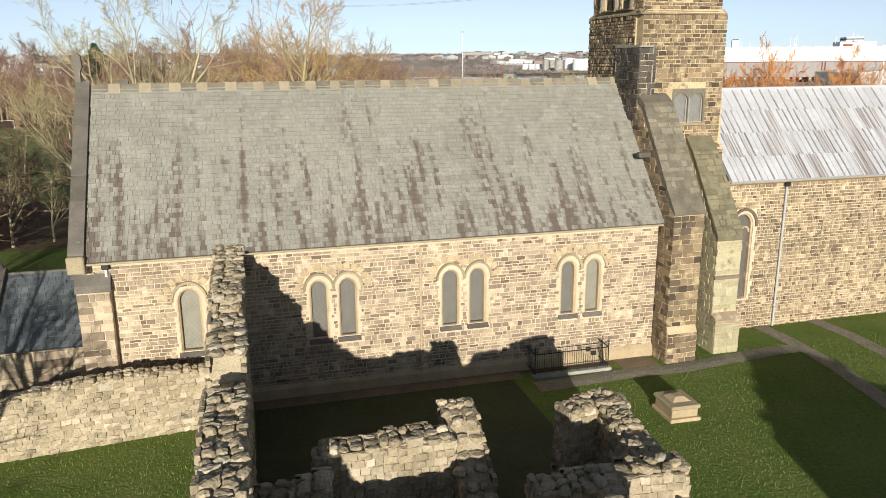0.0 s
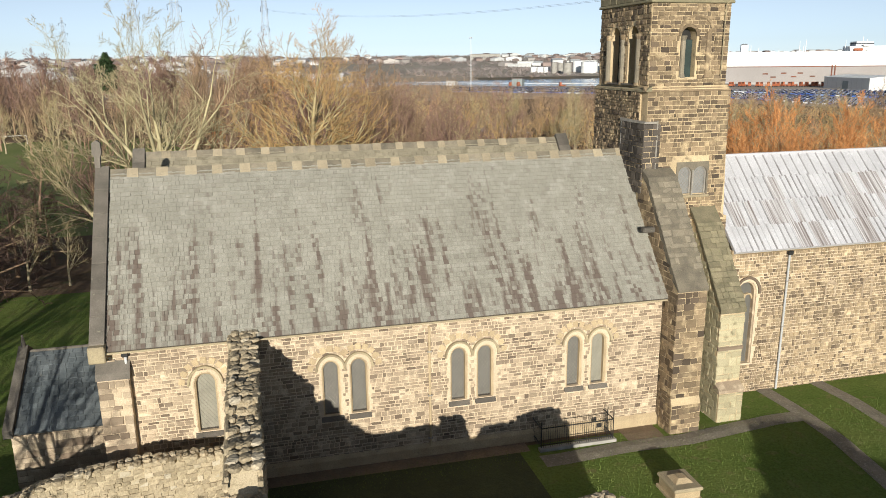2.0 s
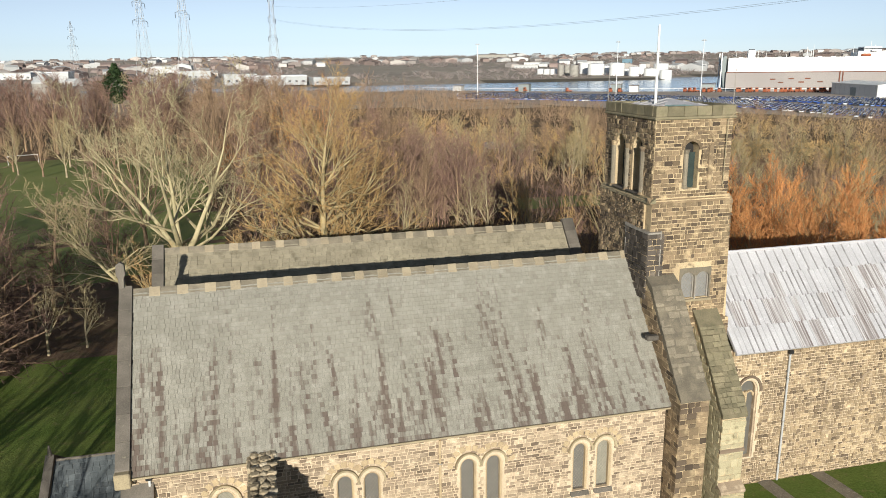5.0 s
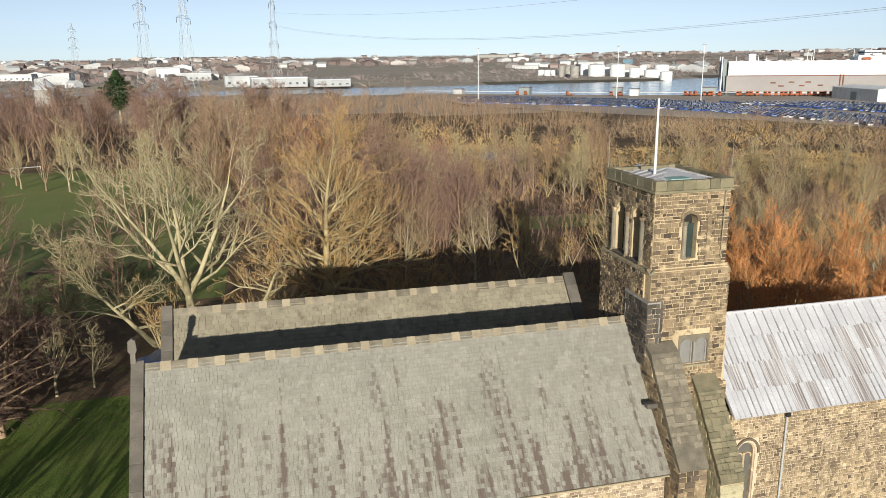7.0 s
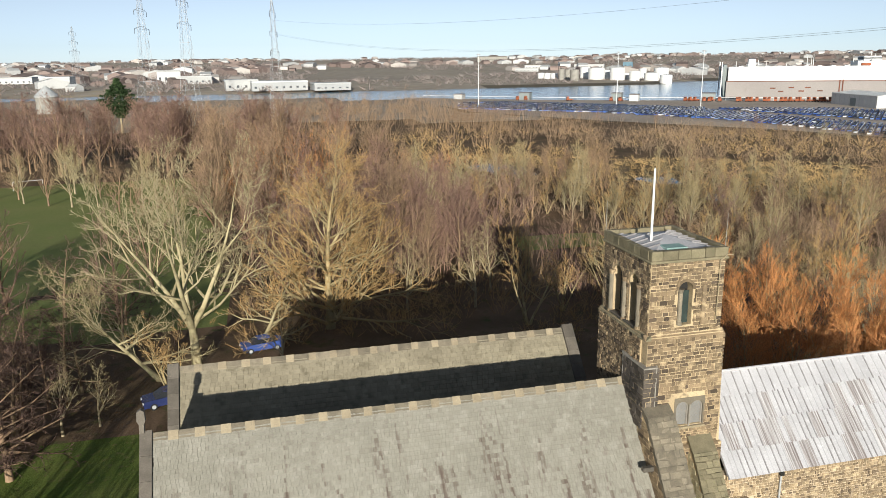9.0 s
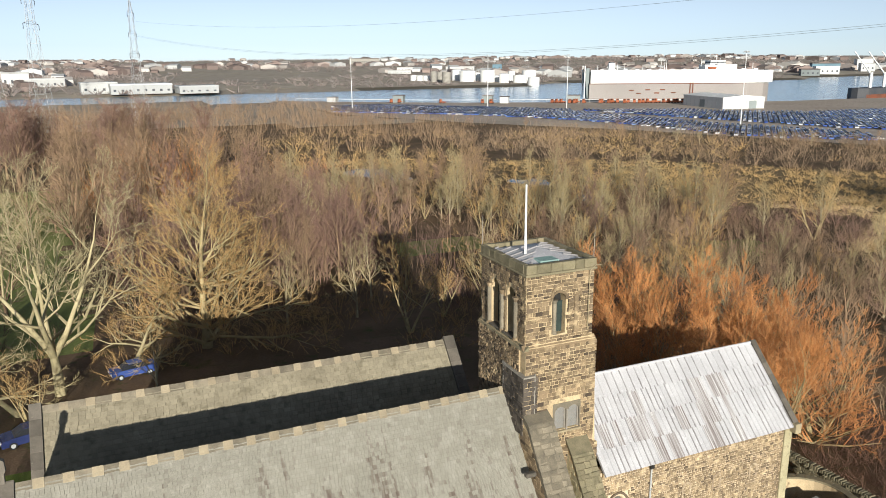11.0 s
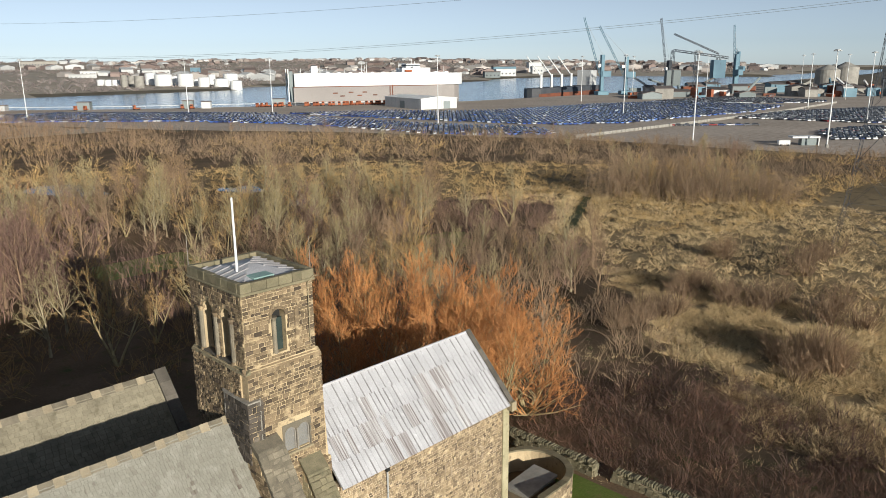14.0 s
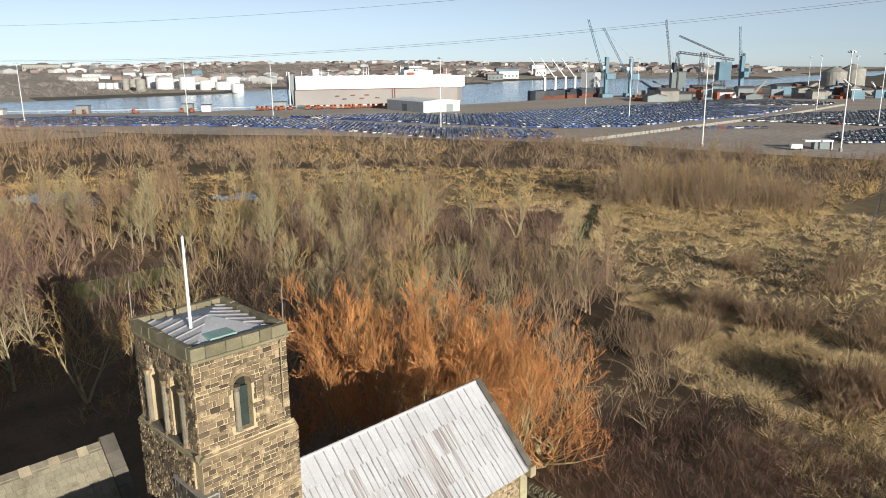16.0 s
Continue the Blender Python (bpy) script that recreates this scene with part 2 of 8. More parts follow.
TYRE = surf("tyre_rubber", (0.018, 0.018, 0.018), (0.025, 0.025, 0.025), 3, bump=0)
# near-black that stands in for the unlit inside of the belfry
UNLIT_BLACK = surf("unlit_interior_black", (0.03, 0.028, 0.025), (0.02, 0.02, 0.02), 1)


def slate_material():
    """Pale lichened slates; single darker ones gather in streaks that run down the slope."""
    m = surf("stone_slate", (0.305, 0.29, 0.24), (0.265, 0.252, 0.207), 0.3, (0.325, 0.308, 0.258), 0.45, vary=0.065, bump=0.2)
    n, ln = m.node_tree.nodes, m.node_tree.links.new
    b = n["Principled BSDF"]
    old = b.inputs["Base Color"].links[0].from_socket
    geo, oi, mp, nz, ad, fr, mul, low, sep, mr, gt, mx = (n.new("ShaderNode" + k) for k in ("NewGeometry", "ObjectInfo", "Mapping", "TexNoise", "Math", "Math", "Math", "MapRange", "SeparateXYZ", "MapRange", "MapRange", "Mix"))
    mp.inputs["Scale"].default_value = (2.6, 0.24, 0.24)
    nz.inputs["Scale"].default_value, nz.inputs["Detail"].default_value = 1.0, 7
    ln(geo.outputs["Position"], mp.inputs[0])
    ln(mp.outputs[0], nz.inputs["Vector"])
    ln(oi.outputs["Random"], ad.inputs[0])
    ln(geo.outputs["Random Per Island"], ad.inputs[1])
    fr.operation = "FRACT"
    ln(ad.outputs[0], fr.inputs[0])
    ln(geo.outputs["Position"], sep.inputs[0])
    low.inputs["From Min"].default_value, low.inputs["From Max"].default_value = 11.5, 5.8
    low.inputs["To Min"].default_value, low.inputs["To Max"].default_value = -0.07, 0.17
    ln(sep.outputs["Z"], low.inputs["Value"])
    mul.operation = "ADD"
    ln(nz.outputs["Fac"], mul.inputs[0])
    ln(low.outputs[0], mul.inputs[1])
    mr.inputs["From Min"].default_value, mr.inputs["From Max"].default_value = 0.56, 0.9
    ln(mul.outputs[0], mr.inputs["Value"])
    sub = n.new("ShaderNodeMath")
    sub.operation = "SUBTRACT"
    ln(mr.outputs[0], sub.inputs[0])
    part_of = n.new("ShaderNodeMath")
    part_of.operation = "MULTIPLY"
    part_of.inputs[1].default_value = 0.55
    ln(fr.outputs[0], part_of.inputs[0])
    ln(part_of.outputs[0], sub.inputs[1])
    gt.inputs["From Min"].default_value, gt.inputs["From Max"].default_value = -0.1, 0.36
    ln(sub.outputs[0], gt.inputs["Value"])
    mx.data_type = "RGBA"
    ln(gt.outputs[0], mx.inputs[0])
    ln(old, mx.inputs[6])
    mx.inputs[7].default_value = (0.14, 0.11, 0.089, 1)
    ln(mx.outputs[2], b.inputs["Base Color"])
    return m


SLATE = slate_material()


def ramp_paint(name, stops):
    m = bpy.data.materials.new(name)
    m.use_nodes = True
    n, ln = m.node_tree.nodes, m.node_tree.links.new
    geo, oi, ad, fr, rp = (n.new("ShaderNode" + k) for k in ("NewGeometry", "ObjectInfo", "Math", "Math", "ValToRGB"))
    fr.operation = "FRACT"
    ln(oi.outputs["Random"], ad.inputs[0])
    ln(geo.outputs["Random Per Island"], ad.inputs[1])
    ln(ad.outputs[0], fr.inputs[0])
    ln(fr.outputs[0], rp.inputs[0])
    rp.color_ramp.interpolation = "CONSTANT"
    el = rp.color_ramp.elements
    for i, (p, c) in enumerate(stops):
        e = el[i] if i < 2 else el.new(p)
        e.position, e.color = p, (*c, 1)
    ln(rp.outputs[0], n["Principled BSDF"].inputs["Base Color"])
    n["Principled BSDF"].inputs["Roughness"].default_value = 0.3
    n["Principled BSDF"].inputs["Coat Weight"].default_value = 0.4
    return m


# pale stops are white and silver cars, and glints painted as colour
CAR_BLUE = ramp_paint("car_paint_blues_and_glints", [(0, (0.045, 0.1, 0.38)), (0.26, (0.09, 0.19, 0.55)), (0.44, (0.03, 0.05, 0.16)), (0.54, (0.26, 0.36, 0.62)), (0.66, (0.6, 0.63, 0.68)), (0.78, (0.03, 0.035, 0.05)), (0.86, (0.82, 0.83, 0.85))])
CAR_MIXED = ramp_paint("car_paint_mixed", [(0, (0.02, 0.02, 0.025)), (0.25, (0.55, 0.56, 0.57)), (0.45, (0.06, 0.065, 0.08)), (0.6, (0.75, 0.75, 0.75)), (0.75, (0.025, 0.05, 0.16)), (0.86, (0.28, 0.28, 0.29)), (0.95, (0.25, 0.02, 0.02))])


def glass_material(name, tint, rough=0.1, clear=0.25):
    m = bpy.data.materials.new(name)
    m.use_nodes = True
    n, ln = m.node_tree.nodes, m.node_tree.links.new
    b = n["Principled BSDF"]
    tex = n.new("ShaderNodeTexNoise")
    tex.inputs["Scale"].default_value = 4.0
    mx = n.new("ShaderNodeMix")
    mx.data_type = "RGBA"
    mx.inputs[6].default_value = (*tint, 1)
    mx.inputs[7].default_value = (*[c * 0.55 for c in tint], 1)
    ln(tex.outputs["Fac"], mx.inputs[0])
    ln(mx.outputs[2], b.inputs["Base Color"])
    b.inputs["Roughness"].default_value, b.inputs["Transmission Weight"].default_value = rough, clear
    b.inputs["Specular IOR Level"].default_value = 0.6
    return m


GLASS_GREY = glass_material("mesh_covered_glass", (0.20, 0.19, 0.165), 0.35, 0.2)
GLASS_MID = glass_material("grey_leaded_glass", (0.30, 0.30, 0.29), 0.35, 0.1)
GLASS_PALE = glass_material("pale_leaded_glass", (0.36, 0.34, 0.26), 0.35, 0.1)
LEADED = surf("lattice_wire", (0.34, 0.31, 0.26), (0.25, 0.23, 0.2), 3, rough=0.6, bump=0)
WATER = bpy.data.materials.new("river_water")
WATER.use_nodes = True
wb = WATER.node_tree.nodes["Principled BSDF"]
wb.inputs["Base Color"].default_value = (0.07, 0.21, 0.34, 1)
wb.inputs["Roughness"].default_value = 0.12
wtex = WATER.node_tree.nodes.new("ShaderNodeTexNoise")
wtex.inputs["Scale"].default_value = 0.35
wgeo = WATER.node_tree.nodes.new("ShaderNodeNewGeometry")
WATER.node_tree.links.new(wgeo.outputs["Position"], wtex.inputs["Vector"])
wbp = WATER.node_tree.nodes.new("ShaderNodeBump")
wbp.inputs["Strength"].default_value, wbp.inputs["Distance"].default_value = 0.6, 0.5
WATER.node_tree.links.new(wtex.outputs["Fac"], wbp.inputs["Height"])
WATER.node_tree.links.new(wbp.outputs[0], wb.inputs["Normal"])


# ---- building blocks ----
def link_mesh(name, verts, faces, material, parent=None, label="", smooth=False):
    me = bpy.data.meshes.new(name)
    me.from_pydata(verts, [], faces)
    for m in material if isinstance(material, (list, tuple)) else [material]:
        me.materials.append(m)
    if smooth:
        me.polygons.foreach_set("use_smooth", [True] * len(me.polygons))
    me.update()
    ob = new(name, me)
    ob.parent = parent
    return tagged(ob, label)


def part(name, bm, material, parent=None, label="", smooth=False):
    bmesh.ops.recalc_face_normals(bm, faces=bm.faces)
    me = bpy.data.meshes.new(name)
    bm.to_mesh(me)
    bm.free()
    me.materials.append(material)
    if smooth:
        me.polygons.foreach_set("use_smooth", [True] * len(me.polygons))
    ob = new(name, me)
    ob.parent = parent
    return tagged(ob, label)


def thing(name, label, category, at=(0, 0, 0), group="", kind="", turn=0):
    ob = new(name)
    ob.matrix_basis = pose(*at, 0, 0, turn)
    return tagged(ob, label, category, group, kind)


def put_box(bm, x0, x1, y0, y1, z0, z1, bevel=0.0, m=None):
    r = bmesh.ops.create_cube(bm, size=1, matrix=Matrix.Translation(((x0 + x1) / 2, (y0 + y1) / 2, (z0 + z1) / 2)) @ Matrix.Diagonal((x1 - x0, y1 - y0, z1 - z0, 1)))
    vs = r["verts"]
    if bevel:
        es = list({e for v in vs for e in v.link_edges})
        b = bmesh.ops.bevel(bm, geom=es, offset=bevel, segments=1, affect="EDGES", profile=0.5)
        vs = list({v for f in b["faces"] for v in f.verts} | {v for v in vs if v.is_valid})
    if m is not None:
        bmesh.ops.transform(bm, matrix=m, verts=vs)
    return bm


def box(x0, x1, y0, y1, z0, z1, bevel=0.0):
    return put_box(bmesh.new(), x0, x1, y0, y1, z0, z1, bevel)


def put_prism(bm, pts, axis, a, b):
    """A profile of two coordinates, drawn out along the axis from a to b."""
    def at(p, v):
        return {"x": (v, p[0], p[1]), "y": (p[0], v, p[1]), "z": (p[0], p[1], v)}[axis]
    lo = [bm.verts.new(at(p, a)) for p in pts]
    hi = [bm.verts.new(at(p, b)) for p in pts]
    bm.faces.new(lo[::-1])
    bm.faces.new(hi)
    for i in range(len(pts)):
        j = (i + 1) % len(pts)
        bm.faces.new((lo[i], lo[j], hi[j], hi[i]))
    return bm


def prism(pts, axis, a, b):
    return put_prism(bmesh.new(), pts, axis, a, b)


def put_tube(bm, p, q, r0, r1=None, n=8):
    p, q = Vector(p), Vector(q)
    r1 = r0 if r1 is None else r1
    d = q - p
    m = Matrix.Translation((p + q) / 2) @ d.to_track_quat("Z", "Y").to_matrix().to_4x4()
    bmesh.ops.create_cone(bm, cap_ends=True, segments=n, radius1=r0, radius2=r1, depth=d.length, matrix=m)
    return bm


def tube(p, q, r0, r1=None, n=8):
    return put_tube(bmesh.new(), p, q, r0, r1, n)


def run_tube(pts, r, n=4):
    """One unbroken tube along a line of points."""
    bm = bmesh.new()
    prev = None
    for i, p in enumerate(pts):
        d = (Vector(pts[min(i + 1, len(pts) - 1)]) - Vector(pts[max(i - 1, 0)])).normalized()
        a = d.cross(Vector((0.1, 0.2, 1))).normalized()
        b = d.cross(a)
        ring = [bm.verts.new(Vector(p) + a * r * math.cos(k * 2 * math.pi / n) + b * r * math.sin(k * 2 * math.pi / n)) for k in range(n)]
        if prev:
            for k in range(n):
                bm.faces.new((prev[k], prev[(k + 1) % n], ring[(k + 1) % n], ring[k]))
        prev = ring
    return bm


def lancet(cx, w, z0, spring, n=7, point=1.15):
    """Outline of a round-headed or slightly pointed light, from its left foot upward and round."""
    r = w / 2
    pts = [(cx - r, z0)]
    for i in range(n * 2 + 1):
        a = math.pi * (1 - i / (n * 2))
        pts.append((cx + r * math.cos(a), spring + r * point * math.sin(a)))
    pts.append((cx + r, z0))
    return pts


def pierced(outline, holes, axis, a, b):
    """A slab with openings right through it; outline and holes in (u, z)."""
    bm = bmesh.new()
    rings = []
    for ring in [outline] + holes:
        vs = [bm.verts.new((p[0], 0, p[1])) for p in ring]
        rings.append(vs)
        for i in range(len(vs)):
            bm.edges.new((vs[i], vs[(i + 1) % len(vs)]))
    bmesh.ops.triangle_fill(bm, use_beauty=True, use_dissolve=False, edges=bm.edges[:])
    r = bmesh.ops.extrude_face_region(bm, geom=bm.faces[:])
    vs = [v for v in r["geom"] if isinstance(v, bmesh.types.BMVert)]
    bmesh.ops.translate(bm, verts=vs, vec=(0, b - a, 0))
    for v in bm.verts:
        v.co.y += a
        if axis == "x":
            v.co.x, v.co.y = v.co.y, v.co.x
    return bm


def arch_band(cx, w, spring, t, axis_at, depth, z0=None, n=8, point=1.15):
    """A moulding that follows the head of a light (and its sides down to z0), standing proud of the wall at y = axis_at."""
    a, b = lancet(cx, w, spring if z0 is None else z0, spring, n, point), lancet(cx, w + 2 * t, spring if z0 is None else z0, spring, n, point)
    bm = bmesh.new()
    rows = [[bm.verts.new((p[0], y, p[1])) for p in ring] for ring, y in ((a, axis_at), (a, axis_at - depth * 0.7), (b, axis_at - depth), (b, axis_at))]
    for r0, r1 in zip(rows, rows[1:]):
        for i in range(len(a) - 1):
            bm.faces.new((r0[i], r0[i + 1], r1[i + 1], r1[i]))
    for i in (0, len(a) - 1):
        bm.faces.new([r[i] for r in rows])
    return bm


def along(v, xs, ys):
    return float(np.interp(v, xs, ys))


# ---- the lie of the land ----
def near_bank(x):
    return along(x, (-2500, -600, 100, 177, 240, 275, 337, 365, 430, 500, 582, 665, 780, 1100, 3500), (1500, 1000, 735, 668, 606, 583, 548, 530, 492, 462, 458, 450, 455, 470, 700))


def far_bank(x):
    return along(x, (-2500, -600, 100, 272, 361, 502, 616, 781, 1176, 1577, 1730, 1850, 3500), (1700, 1050, 1000, 1012, 1075, 1070, 1093, 1184, 1070, 1218, 1190, 740, 900))


def port_edge(y):
    return along(y, (-600, -100, 75, 125, 162, 199, 229, 308, 388, 502, 590, 900), (520, 340, 300, 290, 287, 279, 266, 234, 182, 131, 137, 110))


def ground_z(x, y):
    d = math.hypot(x - 12, y - 32)
    z = along(d, (0, 42, 75, 150, 290, 600), (-0.7, -0.7, -2.0, -4.0, -5.5, -5.6))
    if y < near_bank(x):
        if d > 60:
            z += 0.25 * min(1, (d - 60) / 40) * noise.noise((x * 0.05, y * 0.05, 0))
        if x >= port_edge(y):
            return -5.5
        return z + (0.35 * noise.noise((x * 0.31, y * 0.31, 2)) + 0.75 * noise.noise((x * 0.12, y * 0.12, 5)) if x > 57 and d < 190 else 0)
    f = far_bank(x)
    if y < f:
        return -18.0
    e = (y - f) + max(0, abs(x) - 1500) * 0.2
    return -9.5 + along(e, (0, 150, 900, 2400, 3600), (0, 3, 12, 44, 47)) + along(e, (0, 700, 2000), (0, 2, 9)) * noise.noise((x * 0.0012, y * 0.0012, 3))


def stretch(a, b, c, d, step, grow):
    out = list(np.arange(b, c + 0.01, step))
    s, v = step, c
    while v < d:
        s = min(s * grow, 130)
        v += s
        out.append(v)
    s, v = step, b
    while v > a:
        s = min(s * grow, 130)
        v -= s
        out.insert(0, v)
    return out


def zone(x, y):
    """Which ground cover lies here."""
    d = math.hypot(x - 12, y - 32)
    if y > near_bank(x):
        return 4 if y > far_bank(x) else 5
    if x > port_edge(y) + 2:
        return 5
    w = 3 * noise.noise((x * 0.08, y * 0.08, 1)) + 2.5 * noise.noise((x * 0.33, y * 0.33, 4))
    if -60 < x < (43.6 if 12 < y < 31 else 36 + w) and y < 29.2 + (0 if -6 < x < 17 else (2.2 if x > 0 else 29.5 + w * 0.5)):
        return 0
    if -75 + w < x < -8 - (y - 110) * 0.06 + w and 104 + w * 2 < y < 235:
        return 2
    # short of 86 the darker litter stands in for grass in tree shade
    if x < -6 + w and 86 + w < y < 105:
        return 2
    if 40 < x < 58 + w * 0.5 and 112 + w * 0.5 < y < 124:
        return 2
    if math.hypot((x - 96) / 6, (y - 96) / 7) < 1 + w * 0.1:
        return 2
    if x > 58 + w and y < 24 + (x - 60) * 0.98 + w * 2 and x < 190 + w * 3:
        return 3
    if 90 + w < x + (y - 200) * 0.55 and d > 135 and d < 230 + w * 3:
        return 3
    if d > 400:
        return 4
    return 1


def build_ground():
    xs = stretch(-2600, -45, 150, 3600, 2.2, 1.12)
    ys = stretch(-300, -20, 150, 4700, 2.2, 1.12)
    nx = len(xs)
    verts = [(x, y, ground_z(x, y)) for y in ys for x in xs]
    faces, mats = [], []
    for j in range(len(ys) - 1):
        for i in range(nx - 1):
            faces.append((j * nx + i, j * nx + i + 1, (j + 1) * nx + i + 1, (j + 1) * nx + i))
            mats.append(zone((xs[i] + xs[i + 1]) / 2, (ys[j] + ys[j + 1]) / 2))
    ob = link_mesh("ground", verts, faces, [GRASS, LITTER, PARK, REED_BED, HAZED_FARLAND, MUD], smooth=True)
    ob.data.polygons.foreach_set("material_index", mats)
    tagged(ob, "rough winter ground of lawn, leaf litter, reeds and far fields", "ground", kind="structure")


build_ground()
river = tagged(link_mesh("water", [(-2600, 380, -12), (3600, 380, -12), (3600, 2300, -12), (-2600, 2300, -12)], [(0, 1, 2, 3)], WATER), "calm blue river crossing behind the port", "river", kind="structure")


def build_quay():
    xs = [131, 166, 221, 314, 466, 557, 650, 746, 900, 1100, 1500]
    bm = bmesh.new()
    for a, b in zip(xs, xs[1:]):
        p, q = Vector((a, near_bank(a), 0)), Vector((b, near_bank(b), 0))
        n = Vector((-(q - p).y, (q - p).x, 0)).normalized() * 3
        lo = [bm.verts.new((v.x, v.y, -19)) for v in (p - n, q - n, q + n, p + n)]
        hi = [bm.verts.new((v.x, v.y, -6.7)) for v in (p - n, q - n, q + n, p + n)]
        bm.faces.new(hi)
        for i in range(4):
            bm.faces.new((lo[i], lo[(i + 1) % 4], hi[(i + 1) % 4], hi[i]))
    tagged(part("quay_wall", bm, CONCRETE), "long concrete quay wall along the river", "quay", kind="structure")
    # the car terminal's hard standing
    edge = [(port_edge(y) + 3, y) for y in range(-90, 500, 20)]
    bm = bmesh.new()
    far_x = list(range(131, 1100, 30))
    low = [bm.verts.new((x, y, -5.35)) for x, y in edge]
    rim = [bm.verts.new((x, near_bank(x) - 4, -5.35)) for x in far_x] + [bm.verts.new((1100, -90, -5.35))]
    f = bm.faces.new(low + rim)
    bmesh.ops.triangulate(bm, faces=[f])
    tagged(part("car_park", bm, ASPHALT), "wide pale asphalt standing of the car terminal", "car park", kind="structure")


build_quay()
for name, x0, y0, rx, ry, a in (("pond", 71, 214, 8, 14, 20), ("pond", 105, 156, 6, 6, -30), ("pond", 104, 180, 5, 7, 10)):
    z = min(ground_z(x0 + rx * math.cos(t), y0 + ry * math.sin(t)) for t in range(7)) + 0.55
    ring = [(x0 + rx * (1 + 0.2 * math.sin(3 * t * 0.196)) * math.cos(t * 0.196 + radians(a)), y0 + ry * math.sin(t * 0.196), z) for t in range(32)]
    tagged(link_mesh(name, ring, [tuple(range(32))], WATER), "small still pond among bare trees", "pond", kind="structure")


# ---- the church ----
NAVE_W, NAVE_E, SOUTH = -6.3, 17.65, 28.85
BASE = -1.1
LIGHTS = [(-2.45, 0.74), (2.5, 0.62), (3.66, 0.62), (7.99, 0.62), (9.19, 0.62), (13.38, 0.60), (14.57, 0.60)]
SILL, SPRING = 1.72, 3.75
nave_holes = [lancet(cx, w + 0.12, SILL, SPRING) for cx, w in LIGHTS]

nave = thing("wall_nave_south", "south nave wall of coursed tan sandstone blocks with lancet windows", "wall", kind="structure")
part("wall_core", pierced([(NAVE_W, BASE), (NAVE_E, BASE), (NAVE_E, 5.75), (NAVE_W, 5.75)], nave_holes, "y", SOUTH, SOUTH + 0.8), MORTAR, nave)
part("plinth", prism([(SOUTH - 0.16, BASE), (SOUTH + 0.1, BASE), (SOUTH + 0.1, -0.12), (SOUTH - 0.03, -0.12), (SOUTH - 0.16, -0.28)], "x", NAVE_W, NAVE_E), DRESSED, nave, "weathered plinth course")
part("cornice", prism([(SOUTH - 0.22, 5.52), (SOUTH + 0.1, 5.42), (SOUTH + 0.1, 5.72), (SOUTH - 0.22, 5.68)], "x", NAVE_W, NAVE_E), DRESSED, nave, "stone eaves course")


def lancet_window(name, cx, w, pale, label):
    win = tagged(new(name), label, "window", kind="structure")
    y = SOUTH
    part("window_frame", arch_band(cx, w - 0.02, SPRING, 0.1, y + 0.3, 0.31, SILL), DRESSED, win, "chamfered dressed-stone surround")
    part("hood_mould", arch_band(cx, w + 0.46, SPRING + 0.02, 0.09, y, 0.14), RIDGE_PALE, win, "moulded stone hood")
    bm = bmesh.new()
    put_prism(bm, [(y - 0.17, SILL - 0.2), (y + 0.35, SILL - 0.2), (y + 0.35, SILL + 0.04), (y - 0.044, SILL - 0.04)], "x", cx - w / 2 - 0.16, cx + w / 2 + 0.16)
    part("window_sill", bm, COPING, win, "dark sloping stone sill")
    pane = lancet(cx, w + 0.08, SILL, SPRING)
    bm = bmesh.new()
    bm.faces.new([bm.verts.new((p[0], y + 0.27, p[1])) for p in pane])
    r = bmesh.ops.extrude_face_region(bm, geom=bm.faces[:])
    bmesh.ops.translate(bm, verts=[v for v in r["geom"] if isinstance(v, bmesh.types.BMVert)], vec=(0, 0.02, 0))
    pane_ob = part("pane", bm, GLASS_PALE if pale else GLASS_GREY, win, "pale leaded glass" if pale else "glass behind wire mesh")
    bm = bmesh.new()
    top = SPRING + w * 0.57
    half, step = w / 2, 0.155
    for s in (1, -1):
        k = SILL - w * 1.4
        while k < top + w:
            lo, hi = None, None
            for i in range(41):
                u = -half + w * i / 40
                z = k + s * u * 1.35
                lim = SPRING + 1.15 * math.sqrt(max(0, half * half - u * u))
                if SILL < z < lim:
                    lo = (u, z) if lo is None else lo
                    hi = (u, z)
            if lo and hi != lo:
                put_tube(bm, (cx + lo[0], y + 0.255, lo[1]), (cx + hi[0], y + 0.255, hi[1]), 0.009, n=3)
            k += step * 1.35
    part("lattice", bm, LEADED, pane_ob, "diamond lattice of leads")


for i, (cx, w) in enumerate(LIGHTS):
    lancet_window("window_%d" % (i + 1), cx, w, i in (0, 6), "tall lancet window with hood mould in the sandstone nave wall")

# roofs: two parallel gables
RIDGE_Y, RIDGE_Z, VALLEY_Y, VALLEY_Z = 33.72, 11.72, 37.9, 6.85
AISLE_Y, AISLE_Z = 42.1, 11.5


def roof_slab(name, y0, z0, y1, z1, x0, x1, label):
    n = Vector((0, -(z1 - z0), y1 - y0)).normalized()
    t = 0.16 if n.z > 0 else -0.16
    pts = [(y0, z0), (y1, z1), (y1 - n.y * t, z1 - n.z * t), (y0 - n.y * t, z0 - n.z * t)]
    return tagged(part(name, prism(pts, "x", x0, x1), SLATE_BED), label, "roof", kind="structure")


nave_roof = roof_slab("roof_nave_south", 28.48, 5.62, RIDGE_Y, RIDGE_Z, NAVE_W + 0.1, NAVE_E + 0.1, "steep nave roof of weathered grey-brown stone slates")
